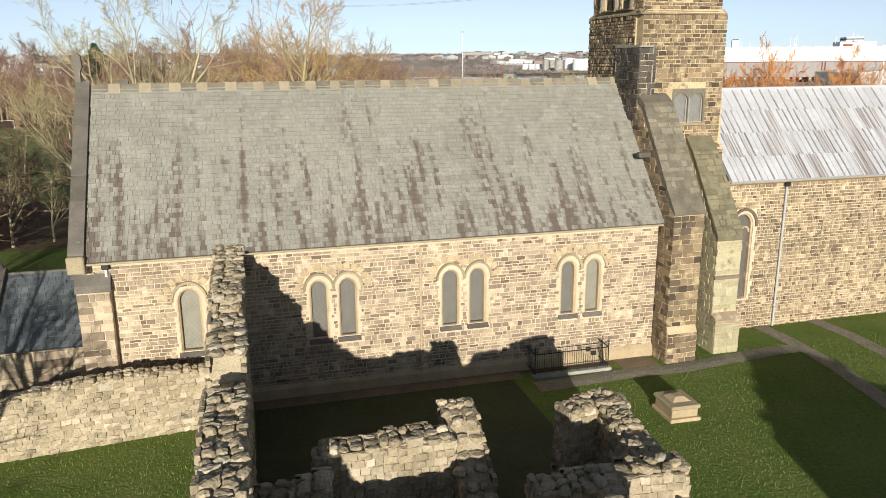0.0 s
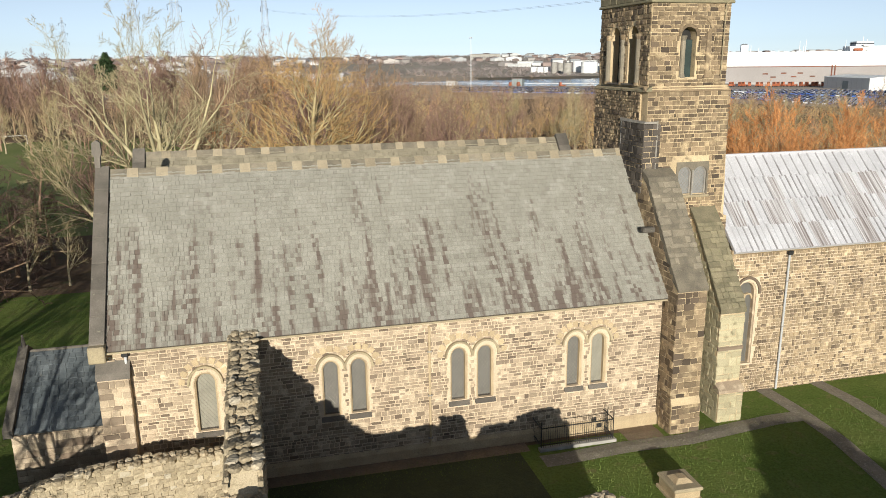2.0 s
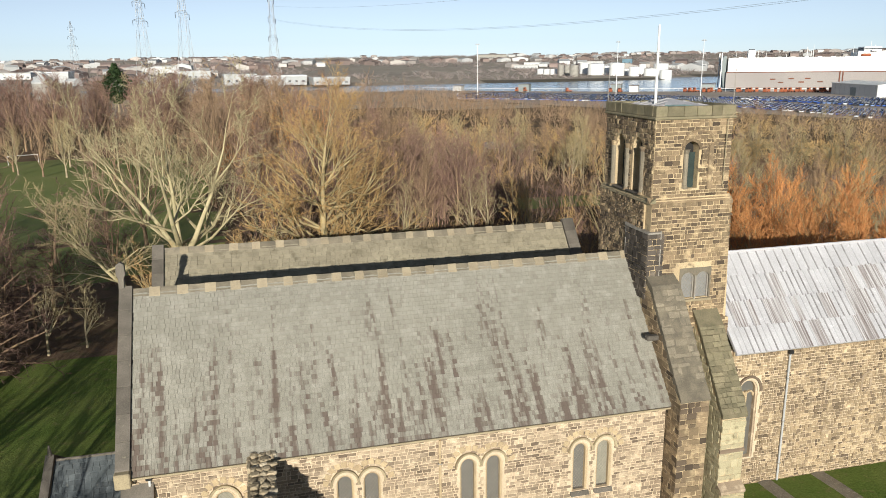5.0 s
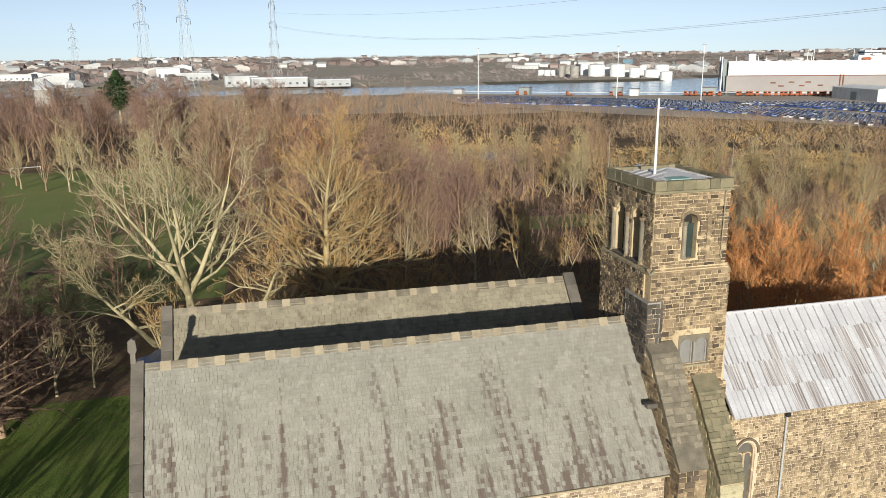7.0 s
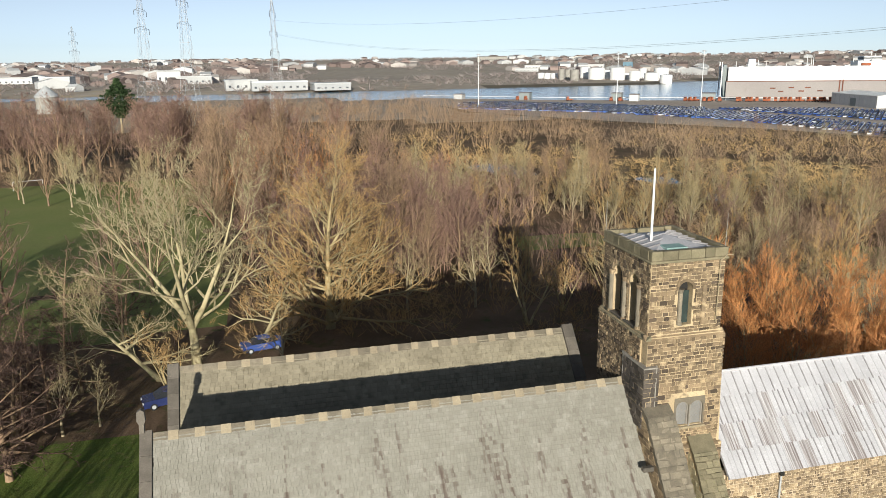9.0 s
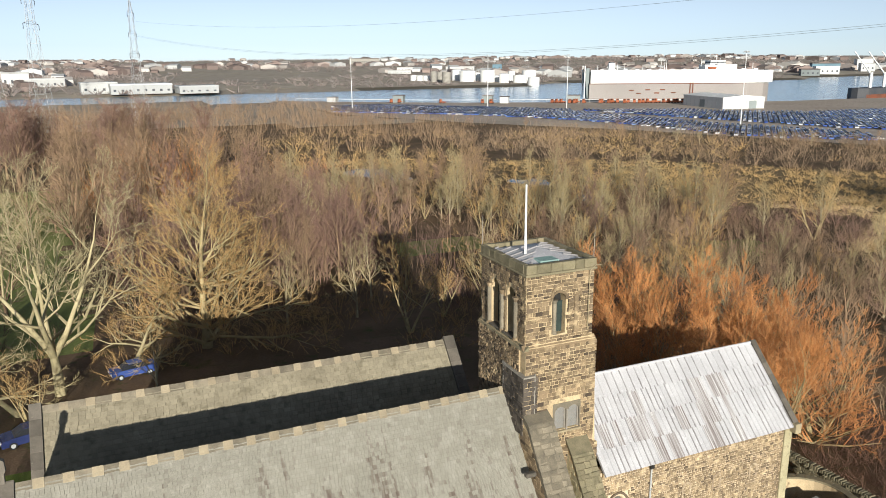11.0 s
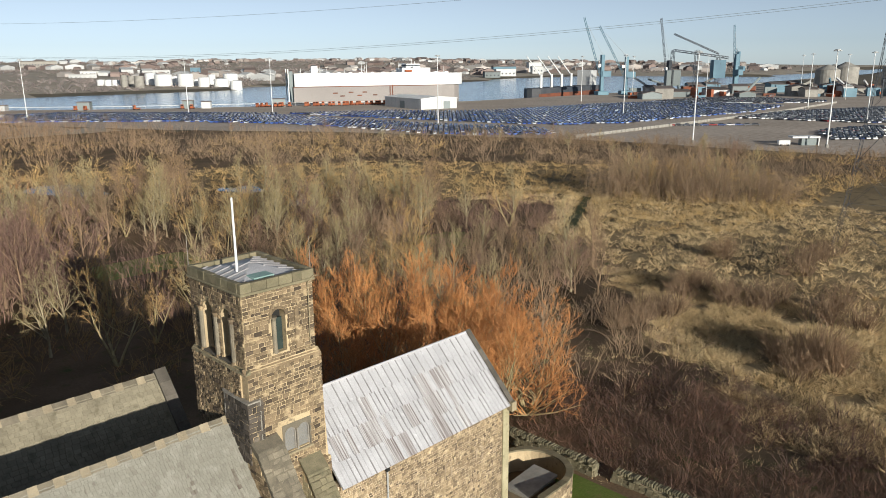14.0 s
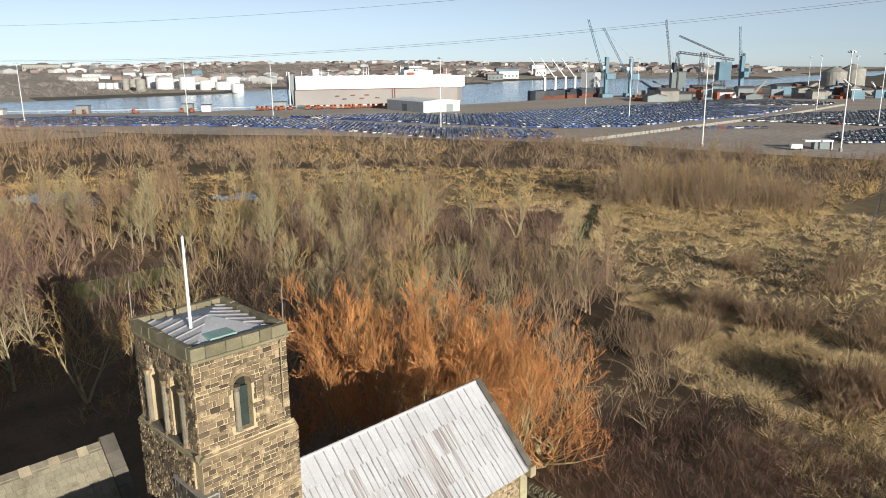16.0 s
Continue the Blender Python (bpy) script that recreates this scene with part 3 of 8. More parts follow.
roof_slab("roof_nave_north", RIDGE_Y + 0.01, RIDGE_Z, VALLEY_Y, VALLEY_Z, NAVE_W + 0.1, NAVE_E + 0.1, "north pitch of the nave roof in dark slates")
aisle_roof = roof_slab("roof_aisle_south", VALLEY_Y, VALLEY_Z, AISLE_Y, AISLE_Z, -5.9, 18.2, "aisle roof of mottled stone slates, half shaded")
roof_slab("roof_aisle_north", AISLE_Y + 0.01, AISLE_Z, 46.6, 6.3, -5.9, 18.2, "north pitch of the aisle roof")
part("gutter", box(NAVE_W + 0.3, NAVE_E, 28.4, 28.5, 5.52, 5.6, 0.02), RIDGE_PALE, nave_roof, "stone-coloured gutter")

# gables and closing walls
for name, x0, x1, label in (("wall_gable_west", NAVE_W, NAVE_W + 0.7, "west gable wall of the nave in sandstone"), ("wall_gable_east", NAVE_E - 0.5, NAVE_E, "east gable wall of the nave behind the tower")):
    tagged(part(name, prism([(28.9, BASE), (37.9, BASE), (37.9, 6.6), (33.72, 11.5), (28.9, 5.9)], "x", x0, x1), STONE), label, "wall", kind="structure")
for name, x0, x1, label in (("wall_aisle_west", -6.0, -5.4, "west gable wall of the aisle"), ("wall_aisle_east", 17.66, 18.2, "east gable wall of the aisle")):
    tagged(part(name, prism([(37.91, BASE), (46.4, BASE), (46.4, 6.3), (42.1, 11.3), (37.91, 6.6)], "x", x0, x1), STONE_DARK), label, "wall", kind="structure")
tagged(part("wall_aisle_north", box(-6.0, 18.2, 45.7, 46.4, BASE, 6.3), STONE_DARK), "north wall of the aisle", "wall", kind="structure")


def coping(name, x0, x1, y0, z0, y1, z1, y2, z2, label, lift=0.26, knee=True):
    c = tagged(new(name), label, "coping", kind="structure")
    n = 7
    for (ya, za, yb, zb) in ((y0, z0, y1, z1), (y2, z2, y1, z1)):
        for i in range(n):
            a, b = i / n, (i + 1) / n - 0.006
            p, q = (ya + (yb - ya) * a, za + (zb - za) * a), (ya + (yb - ya) * b, za + (zb - za) * b)
            part("coping_stone", prism([(p[0], p[1] - 0.25), (q[0], q[1] - 0.25), (q[0], q[1] + lift), (p[0], p[1] + lift)], "x", x0, x1), COPING, c)
    if knee:
        part("kneeler", box(x0 - 0.03, x1 + 0.03, y0 - 0.28, y0 + 0.35, z0 - 0.45, z0 + 0.2, 0.04), RIDGE_PALE, c, "pale kneeler stone")
    return c


west = coping("coping_west", NAVE_W - 0.12, NAVE_W + 0.42, 28.5, 5.72, RIDGE_Y, RIDGE_Z, VALLEY_Y, VALLEY_Z, "grey stone coping on the west gable")
part("finial", prism([(-6.42, 11.9), (-6.2, 11.9), (-6.18, 12.35), (-6.1, 12.5), (-6.12, 12.95), (-6.26, 13.06), (-6.44, 12.95), (-6.48, 12.5), (-6.4, 12.35)], "y", 33.6, 33.84), COPING, west, "small stone finial")
coping("coping_aisle_west", -6.1, -5.5, 37.95, 6.9, AISLE_Y, AISLE_Z, 46.6, 6.3, "stone coping on the aisle's west gable", 0.32)
coping("coping_aisle_east", 17.75, 18.45, 37.95, 6.9, AISLE_Y, AISLE_Z, 46.6, 6.3, "stone coping on the aisle's east gable", 0.32)


def ridge(name, x0, x1, y, z, pitch, label, pair=1.12, light=DRESSED_OLD):
    r = tagged(new(name), label, "ridge", kind="structure")
    x, i = x0, 0
    rnd = random.Random(5)
    while x < x1 - 0.2:
        pale = i % 2 == 1
        l = min((0.45 if pale else pair - 0.45) * rnd.uniform(0.92, 1.08), x1 - x)
        up = 0.055 if pale else 0.035
        part("ridge_stone", prism([(y - 0.26, z - 0.26 * pitch + up), (y, z + 0.06 + up), (y + 0.26, z - 0.26 * pitch + up), (y + 0.26, z - 0.26 * pitch - 0.1), (y - 0.26, z - 0.26 * pitch - 0.1)], "x", x, x + l - 0.012), light if pale else RIDGE_DARK, r)
        x, i = x + l, i + 1


ridge("ridge_nave", NAVE_W + 0.42, NAVE_E + 0.05, RIDGE_Y, RIDGE_Z, 1.1, "ridge of alternating pale and dark stone pieces")
ridge("ridge_aisle", -5.5, 17.75, AISLE_Y, AISLE_Z, 1.0, "aisle ridge of alternating pale and dark stones", 1.25)


def downpipe(name, x, y, z0, z1, label, kick=0.0):
    p = tagged(new(name), label, "downpipe")
    p.location = (x, y, z0)
    part("pipe", tube((0, 0, 0), (0, 0, z1 - z0), 0.055), DRESSED if kick == 0 else CLAD_WHITE, p)
    if kick:
        part("hopper", box(-0.13, 0.13, -0.13, 0.1, z1 - z0, z1 - z0 + 0.22, 0.03), IRON, p, "dark hopper head")
    for i in range(3):
        z = (z1 - z0) * (0.15 + 0.33 * i)
        part("bracket", box(-0.1, 0.1, -0.06, 0.06, z, z + 0.05), LEADED, p)


downpipe("downpipe", -5.25, SOUTH - 0.09, BASE + 0.3, 5.28, "pale painted downpipe on the nave wall", 1)
downpipe("downpipe", 6.68, SOUTH - 0.09, BASE + 0.3, 5.3, "stone-coloured downpipe on the nave wall")
part("string", box(NAVE_W, -5.15, 28.45, SOUTH, BASE, 4.55, 0.05), STONE, nave, "shallow corner buttress")
part("buttress_cap", prism([(28.41, 4.5), (SOUTH, 4.5), (SOUTH, 5.15), (28.5, 4.75)], "x", NAVE_W - 0.04, -5.11), COPING, nave, "sloping buttress cap")

# ---- tower ----
TW, TE, TS, TN = 17.88, 21.92, 31.63, 36.68


def tower_parts():
    tower = thing("tower", "square sandstone church tower, blackened with weathering", "tower", at=(0, 0, 0), kind="structure")
    # belfry stage: four walls with openings
    s_holes = [lancet(19.82, 0.82, 15.25, 17.1, point=1.0)]
    part("belfry_wall", pierced([(TW, 14.75), (TE, 14.75), (TE, 18.56), (TW, 18.56)], s_holes, "y", TS, TS + 0.55), MORTAR_DARK, tower)
    w_holes = [lancet(35.05, 0.92, 14.95, 17.15, point=1.0), lancet(33.25, 0.92, 14.95, 17.15, point=1.0)]
    part("belfry_wall", pierced([(TS + 0.55, 14.75), (TN, 14.75), (TN, 18.56), (TS + 0.55, 18.56)], w_holes, "x", TW, TW + 0.55), MORTAR_DARK, tower)
    part("belfry_wall", box(TE - 0.55, TE, TS + 0.55, TN, 14.75, 18.56), MORTAR_DARK, tower)
    part("belfry_wall", box(TW + 0.55, TE - 0.55, TN - 0.55, TN, 14.75, 18.56), MORTAR_DARK, tower)
    part("belfry_floor", box(TW + 0.5, TE - 0.5, TS + 0.5, TN - 0.5, 14.6, 14.85), UNLIT_BLACK, tower)
    # lower stages
    part("middle_stage", pierced([(TW - 0.044, 8.6), (TE + 0.4, 8.6), (TE + 0.12, 14.75), (TW - 0.044, 14.75)], [[(19.62, 9.75), (19.62, 11.2), (21.22, 11.2), (21.22, 9.75)]], "y", TS - 0.12, TS + 0.45), MORTAR_DARK, tower)
    part("middle_core", box(TW - 0.12, TE + 0.12, TS + 0.45, TN + 0.12, 6.0, 14.75), MORTAR_DARK, tower)
    part("lower_stage", box(TW - 0.1, TE + 0.45, TS - 0.3, TN + 0.12, BASE, 8.6), MORTAR_DARK, tower)
    for z, o in ((14.62, 0.12), (8.55, 0.34)):
        part("string_course", prism([(TS - o - 0.1, z), (TS + 0.1, z), (TS + 0.1, z + 0.26), (TS - o + 0.02, z + 0.1)], "x", TW - 0.2, TE + 0.2), STONE_DARK, tower, "projecting string course")
    part("string_course", prism([(TW - 0.22, 14.62), (TW + 0.1, 14.62), (TW + 0.1, 14.88), (TW - 0.1, 14.74)], "y", TS - 0.2, TN + 0.15), MOSS_STONE, tower)
    # cornice and parapet
    part("cornice", box(TW - 0.12, TE + 0.12, TS - 0.14, TN + 0.12, 18.55, 18.68, 0.03), MOSS_STONE, tower, "mossy stone cornice")
    slabs = random.Random(14)
    for a0, a1, b0, b1, along_x in ((TW - 0.08, TE + 0.08, TS - 0.1, TS + 0.2, True), (TW - 0.08, TE + 0.08, TN - 0.2, TN + 0.08, True), (TS + 0.205, TN - 0.205, TW - 0.08, TW + 0.2, False), (TS + 0.205, TN - 0.205, TE - 0.2, TE + 0.08, False)):
        edges = [a0 + (a1 - a0) * (i + (slabs.uniform(-0.18, 0.18) if 0 < i < 6 else 0)) / 6 for i in range(7)]
        for e0, e1 in zip(edges, edges[1:]):
            q, zt = slabs.uniform(-0.015, 0.015), 19.16 + slabs.uniform(-0.02, 0.02)
            r = (e0 + 0.008, e1 - 0.008, b0 + q, b1 + q) if along_x else (b0 + q, b1 + q, e0 + 0.008, e1 - 0.008)
            part("parapet_slab", box(*r, 18.682, zt, 0.025), MOSS_STONE, tower, "lichen-covered parapet slab")
    # leaded pyramid roof with rolls
    cx, cy = (TW + TE) / 2, (TS + TN) / 2
    bm = bmesh.new()
    cs = [bm.verts.new((x, y, 18.92)) for x, y in ((TW + 0.2, TS + 0.2), (TE - 0.2, TS + 0.2), (TE - 0.2, TN - 0.2), (TW + 0.2, TN - 0.2))]
    top = bm.verts.new((cx, cy, 19.38))
    for i in range(4):
        bm.faces.new((cs[i], cs[(i + 1) % 4], top))
    bm.faces.new(cs[::-1])
    part("tower_roof", bm, LEAD, tower, "low leaded roof inside the parapet")
    for i in range(-3, 4):
        f = 1 - abs(i) / 4.2
        for sx in (1, -1):
            x = cx + sx * 1.85
            y = cy + i * 0.62
            part("lead_roll", tube((x, y, 18.97), (cx + sx * 1.85 * (1 - f), y, 18.95 + 0.44 * f), 0.035, n=5), LEAD_SEAM, tower)
    part("hatch", box(cx - 0.95, cx + 0.2, TS + 0.5, TS + 1.6, 18.98, 19.14, 0.03), COPPER, tower, "green copper roof hatch")
    # west and south openings: shafts, arches and louvres
    # thin black panels close the openings in place of inner darkness
    for cyy in (35.05, 33.25):
        part("louvre_void", box(TW + 0.42, TW + 0.46, cyy - 0.5, cyy + 0.5, 14.95, 17.7), UNLIT_BLACK, tower)
    for yy in (35.66, 34.15, 32.64):
        part("shaft", tube((TW - 0.02, yy, 15.0), (TW - 0.02, yy, 17.0), 0.15, n=10), RIDGE_DARK, tower)
        part("capital", tube((TW - 0.02, yy, 17.0), (TW - 0.02, yy, 17.24), 0.15, 0.22, n=10), STONE_DARK, tower)
        part("shaft_base", tube((TW - 0.02, yy, 14.88), (TW - 0.02, yy, 15.02), 0.21, 0.16, n=10), STONE_DARK, tower)
    part("opening_sill", box(TW - 0.16, TW + 0.3, 32.5, 35.8, 14.86, 14.96, 0.03), COPING, tower)
    part("louvre_void", box(19.3, 20.35, TS + 0.5, TS + 0.54, 15.2, 17.8), UNLIT_BLACK, tower)
    part("shaft", tube((19.62, TS + 0.12, 15.4), (19.62, TS + 0.12, 16.9), 0.12, n=10), RIDGE_DARK, tower)
    part("capital", tube((19.62, TS + 0.12, 16.9), (19.62, TS + 0.12, 17.12), 0.12, 0.19, n=10), RIDGE_DARK, tower)
    part("shaft_base", tube((19.62, TS + 0.12, 15.22), (19.62, TS + 0.12, 15.42), 0.18, 0.13, n=10), RIDGE_DARK, tower)
    part("green_louvre", box(19.74, 20.2, TS + 0.3, TS + 0.34, 15.25, 16.95), LOUVRE, tower, "dull green louvre")
    part("arch_ring", arch_band(19.82, 0.8, 17.1, 0.14, TS, 0.05, point=1.0), STONE_DARK, tower)
    part("pilaster", box(20.74, 20.98, TS - 0.09, TS + 0.05, 15.2, 17.3, 0.03), STONE_DARK, tower)
    part("relieving_arch", arch_band(20.2, 1.55, 17.3, 0.13, TS, 0.07, point=0.85), STONE_DARK, tower)
    return tower


tower = tower_parts()
win = tagged(new("window_8"), "small twin-light leaded window high on the tower", "window", kind="structure")
part("window_frame", pierced([(19.55, 9.65), (21.3, 9.65), (21.3, 11.3), (19.55, 11.3)], [lancet(20.02, 0.72, 9.72, 10.72, point=1.0), lancet(20.84, 0.72, 9.72, 10.72, point=1.0)], "y", TS - 0.15, TS + 0.1), RIDGE_DARK, win)
part("mullion", box(20.395, 20.465, TS - 0.19, TS + 0.05, 9.7, 10.9), LEADED, win, "pale mullion")
part("window_sill", box(19.5, 21.35, TS - 0.24, TS, 9.58, 9.7, 0.02), RIDGE_PALE, win)
for cx in (20.02, 20.84):
    part("inner_frame", arch_band(cx, 0.6, 10.72, 0.05, TS + 0.01, 0.1, 9.74, point=1.0), LEADED, win, "pale inner frame")
for cx in (20.02, 20.84):
    pane_ob = part("pane", box(cx - 0.36, cx + 0.36, TS + 0.02, TS + 0.05, 9.74, 11.12), GLASS_MID, win, "grey leaded glass")
    bm = bmesh.new()
    for s in (1, -1):
        for i in range(-4, 9):
            z0 = 9.78 + i * 0.2
            a, b = (-0.33, z0), (0.33, z0 + 0.66 * 1.2)
            pts = [(u, z0 + (u + 0.33) * 1.2) for u in np.linspace(-0.33, 0.33, 23)]
            ok = [p for p in pts if 9.8 < p[1] < 10.72 + math.sqrt(max(0, 0.11 - p[0] ** 2))]
            if len(ok) > 1:
                put_tube(bm, (cx + s * ok[0][0], TS + 0.0, ok[0][1]), (cx + s * ok[-1][0], TS + 0.0, ok[-1][1]), 0.012, n=3)
    part("lattice", bm, LEADED, pane_ob, "pale diamond lattice")

pole = thing("flagpole", "white painted flagpole on the tower roof", "flagpole", at=(19.0, 33.8, 18.95))
part("pole", tube((0, 0, -0.25), (0, 0, 3.85), 0.075, 0.05, 10), WHITE, pole)
part("finial_ball", tube((0, 0, 3.85), (0, 0, 3.95), 0.07, 0.02, 10), WHITE, pole)
for x, y in ((TW, TN), (TE, TS + 0.1)):
    rod = thing("lightning_rod", "thin lightning rod on the tower parapet", "lightning rod", at=(x, y, 19.05), group="lightning rods")
    part("rod", tube((0, 0, 0), (0.02, 0, 1.75), 0.025, 0.012, 6), LEADED, rod)
    part("clamp", box(-0.06, 0.06, -0.06, 0.06, -0.05, 0.06), LEADED, rod)
cable = tagged(new("lightning_cable"), "pale lightning conductor strip down the tower face", "cable")
cable.location = (21.55, TS - 0.15, 18.4)
bm = tube((0.7, 0, 0.35), (0.35, -0.03, 0.4), 0.022, n=5)
put_tube(bm, (0.35, -0.03, 0.4), (0.0, -0.02, 0.1), 0.022, n=5)
put_tube(bm, (0, -0.02, 0.1), (0.0, 0.03, -3.1), 0.022, n=5)
part("strip", bm, RIDGE_PALE, cable)

# ---- great buttresses below the tower ----
b1 = thing("buttress_southwest", "massive dark sandstone buttress with a steep sloping top", "buttress", kind="structure")
part("buttress_core", prism([(27.62, BASE), (31.9, BASE), (31.9, 11.2), (30.9, 10.55), (28.3, 6.75), (27.78, 6.2), (27.78, 1.0), (27.62, 0.7)], "x", 17.72, 19.2), MORTAR_DARK, b1)
part("sloping_cap", prism([(27.68, 6.22), (27.7, 6.1), (28.35, 6.62), (30.95, 10.42), (31.7, 10.95), (31.7, 11.2), (30.88, 10.75), (28.25, 6.95)], "x", 17.7, 19.22), RIDGE_DARK, b1, "stepped slab weathering")
b2 = thing("buttress_southeast", "stepped sandstone buttress at the tower's south-east corner", "buttress", kind="structure")
part("buttress_core", prism([(28.05, BASE), (31.6, BASE), (31.6, 9.0), (30.9, 8.3), (28.5, 4.75), (28.42, 4.6), (28.42, 1.15), (28.05, 0.85)], "x", 20.45, 21.75), MORTAR_DARK, b2)
part("sloping_cap", prism([(28.36, 4.62), (28.5, 4.72), (30.9, 8.27), (31.5, 8.9), (31.5, 9.12), (30.82, 8.42), (28.36, 4.8)], "x", 20.42, 21.78), MOSS_STONE, b2, "sloping slab weathering")
part("set_off", prism([(28.0, 0.78), (28.46, 0.78), (28.46, 1.22), (28.0, 0.92)], "x", 20.42, 21.78), STONE, b2, "sloping set-off above the plinth")
part("set_off", prism([(28.34, 2.8), (28.46, 2.8), (28.46, 3.02), (28.34, 2.92)], "x", 20.43, 21.77), STONE, b2, "thin stone offset")
part("door_head", box(19.2, 20.45, 30.2, 30.6, 5.2, 6.1, 0.04), COPING, b2, "stone lintel over the passage")
tagged(part("gutter_spout", box(17.1, 17.7, 29.9, 30.2, 8.35, 8.6, 0.04), COPING), "stone water spout beside the buttress", "spout")

# ---- chancel ----
CS, CE, CR_Y, CR_Z, CEAVE = 30.65, 36.4, 34.35, 11.05, 7.0
chancel = thing("wall_chancel_south", "chancel wall of small squared tan stones with blocked windows", "wall", kind="structure")
ch_holes = [lancet(23.45, 1.1, 0.9, 4.65, point=1.2)]
part("wall_core", pierced([(22.2, BASE), (CE, BASE), (CE, CEAVE), (22.2, CEAVE)], ch_holes, "y", CS, CS + 0.65), MORTAR, chancel)
part("eaves_course", prism([(CS - 0.16, CEAVE - 0.2), (CS, CEAVE - 0.3), (CS + 0.1, CEAVE), (CS - 0.16, CEAVE)], "x", 22.3, CE), DRESSED, chancel)
for cx in (28.4, 33.6, 30.7):
    part("blocked_light", arch_band(cx, 0.42, 4.6, 0.13, CS, 0.05, 3.9, point=1.0), STONE, chancel, "small blocked Saxon window")
part("wall_chancel_east", prism([(CS + 0.66, BASE), (37.9, BASE), (37.9, 7.0), (CR_Y, 10.8), (CS + 0.66, 7.2)], "x", CE - 0.65, CE), STONE_CHANCEL, chancel)
part("wall_chancel_north", box(22.3, CE - 0.66, 37.3, 37.9, BASE, 7.0), STONE_CHANCEL, chancel)
part("corner_quoins", box(CE - 0.5, CE + 0.12, CS - 0.12, CS + 0.5, BASE, 6.7, 0.03), STONE_MOSSY, chancel, "pale corner stones")
win = tagged(new("window_9"), "tall traceried window beside the buttress in the chancel wall", "window", kind="structure")
part("window_frame", arch_band(23.45, 0.96, 4.65, 0.15, CS + 0.3, 0.3, 0.9, point=1.2), STONE, win)
part("hood_mould", arch_band(23.45, 1.3, 4.65, 0.12, CS, 0.1, point=1.2), STONE, win, "moulded stone hood")
part("pane", pierced(lancet(23.45, 1.05, 0.9, 4.65, point=1.2), [], "y", CS + 0.3, CS + 0.33), GLASS_GREY, win)
part("mullion", box(23.4, 23.5, CS + 0.16, CS + 0.3, 0.9, 4.6), DRESSED, win)
part("tracery", arch_band(23.2, 0.36, 4.3, 0.07, CS + 0.3, 0.12, point=1.3), DRESSED, win)
part("tracery", arch_band(23.7, 0.36, 4.3, 0.07, CS + 0.3, 0.12, point=1.3), DRESSED, win)
downpipe("downpipe", 25.65, CS - 0.1, -0.8, 6.55, "pale downpipe with dark hopper on the chancel wall", 1)
lead_roof = roof_slab("roof_chancel_south", 30.3, 6.95, CR_Y, CR_Z, 22.35, CE - 0.1, "chancel roof of pale lead sheet with rolls and rusty streaks")
lead_roof.data.materials[0] = LEAD
roof_slab("roof_chancel_north", CR_Y + 0.01, CR_Z, 38.2, 6.95, 22.35, CE - 0.1, "north pitch of the leaded chancel roof").data.materials[0] = LEAD
part("ridge_roll", tube((22.35, CR_Y, CR_Z + 0.05), (CE - 0.1, CR_Y, CR_Z + 0.05), 0.09, n=8), LEAD, lead_roof)
coping("coping_chancel", CE - 0.12, CE + 0.3, 30.35, 7.0, CR_Y, CR_Z, 38.2, 7.0, "grey coping on the chancel's east gable", 0.22)

# west porch
porch = thing("porch", "low stone annexe with a blue slate lean-to roof", "porch", kind="structure")
part("porch_wall", box(-10.2, -6.32, 30.6, 31.1, BASE - 0.2, 2.0), STONE, porch)
part("porch_wall", prism([(31.11, BASE - 0.2), (37.0, BASE - 0.2), (37.0, 2.0), (33.7, 3.95), (31.11, 2.0)], "x", -10.2, -9.75), STONE, porch)
part("porch_wall", box(-9.74, -6.32, 36.5, 37.0, BASE - 0.2, 2.0), STONE, porch)
part("porch_roof", prism([(30.3, 1.85), (33.7, 4.05), (33.7, 3.9), (30.4, 1.75)], "x", -10.0, -6.35), PORCH_SLATE, porch, "blue slate lean-to roof")
part("porch_roof", prism([(33.71, 4.05), (37.2, 1.85), (37.1, 1.75), (33.71, 3.9)], "x", -10.0, -6.35), PORCH_SLATE, porch)
part("porch_coping", prism([(30.2, 1.75), (33.7, 4.05), (37.2, 1.75), (37.2, 2.1), (33.7, 4.38), (30.2, 2.1)], "x", -10.35, -9.98), COPING, porch, "dark stone coping")
part("porch_finial", tube((-10.16, 33.7, 4.3), (-10.16, 33.7, 4.85), 0.12, 0.04, 8), COPING, porch)
part("porch_ridge", tube((-9.95, 33.7, 4.08), (-6.35, 33.7, 4.08), 0.08, n=8), COPING, porch)


# ---- churchyard ----
def rubble_mesh(seed):
    rnd = random.Random(seed)
    bm = bmesh.new()
    bmesh.ops.create_cube(bm, size=1)
    bmesh.ops.subdivide_edges(bm, edges=bm.edges[:], cuts=1, use_grid_fill=True)
    for v in bm.verts:
        c = v.co
        k = 1 - 0.13 * (abs(c.x * c.y) + abs(c.y * c.z) + abs(c.x * c.z)) * 4
        v.co = c * k + Vector((rnd.uniform(-1, 1), rnd.uniform(-1, 1), rnd.uniform(-1, 1))) * 0.07
    return bm


ROCKS = []
for s in range(5):
    bm = rubble_mesh(s)
    ROCKS.append((np.array([v.co[:] for v in bm.verts]), [tuple(v.index for v in f.verts) for f in (bm.verts.index_update() or bm.faces)]))
    bm.free()


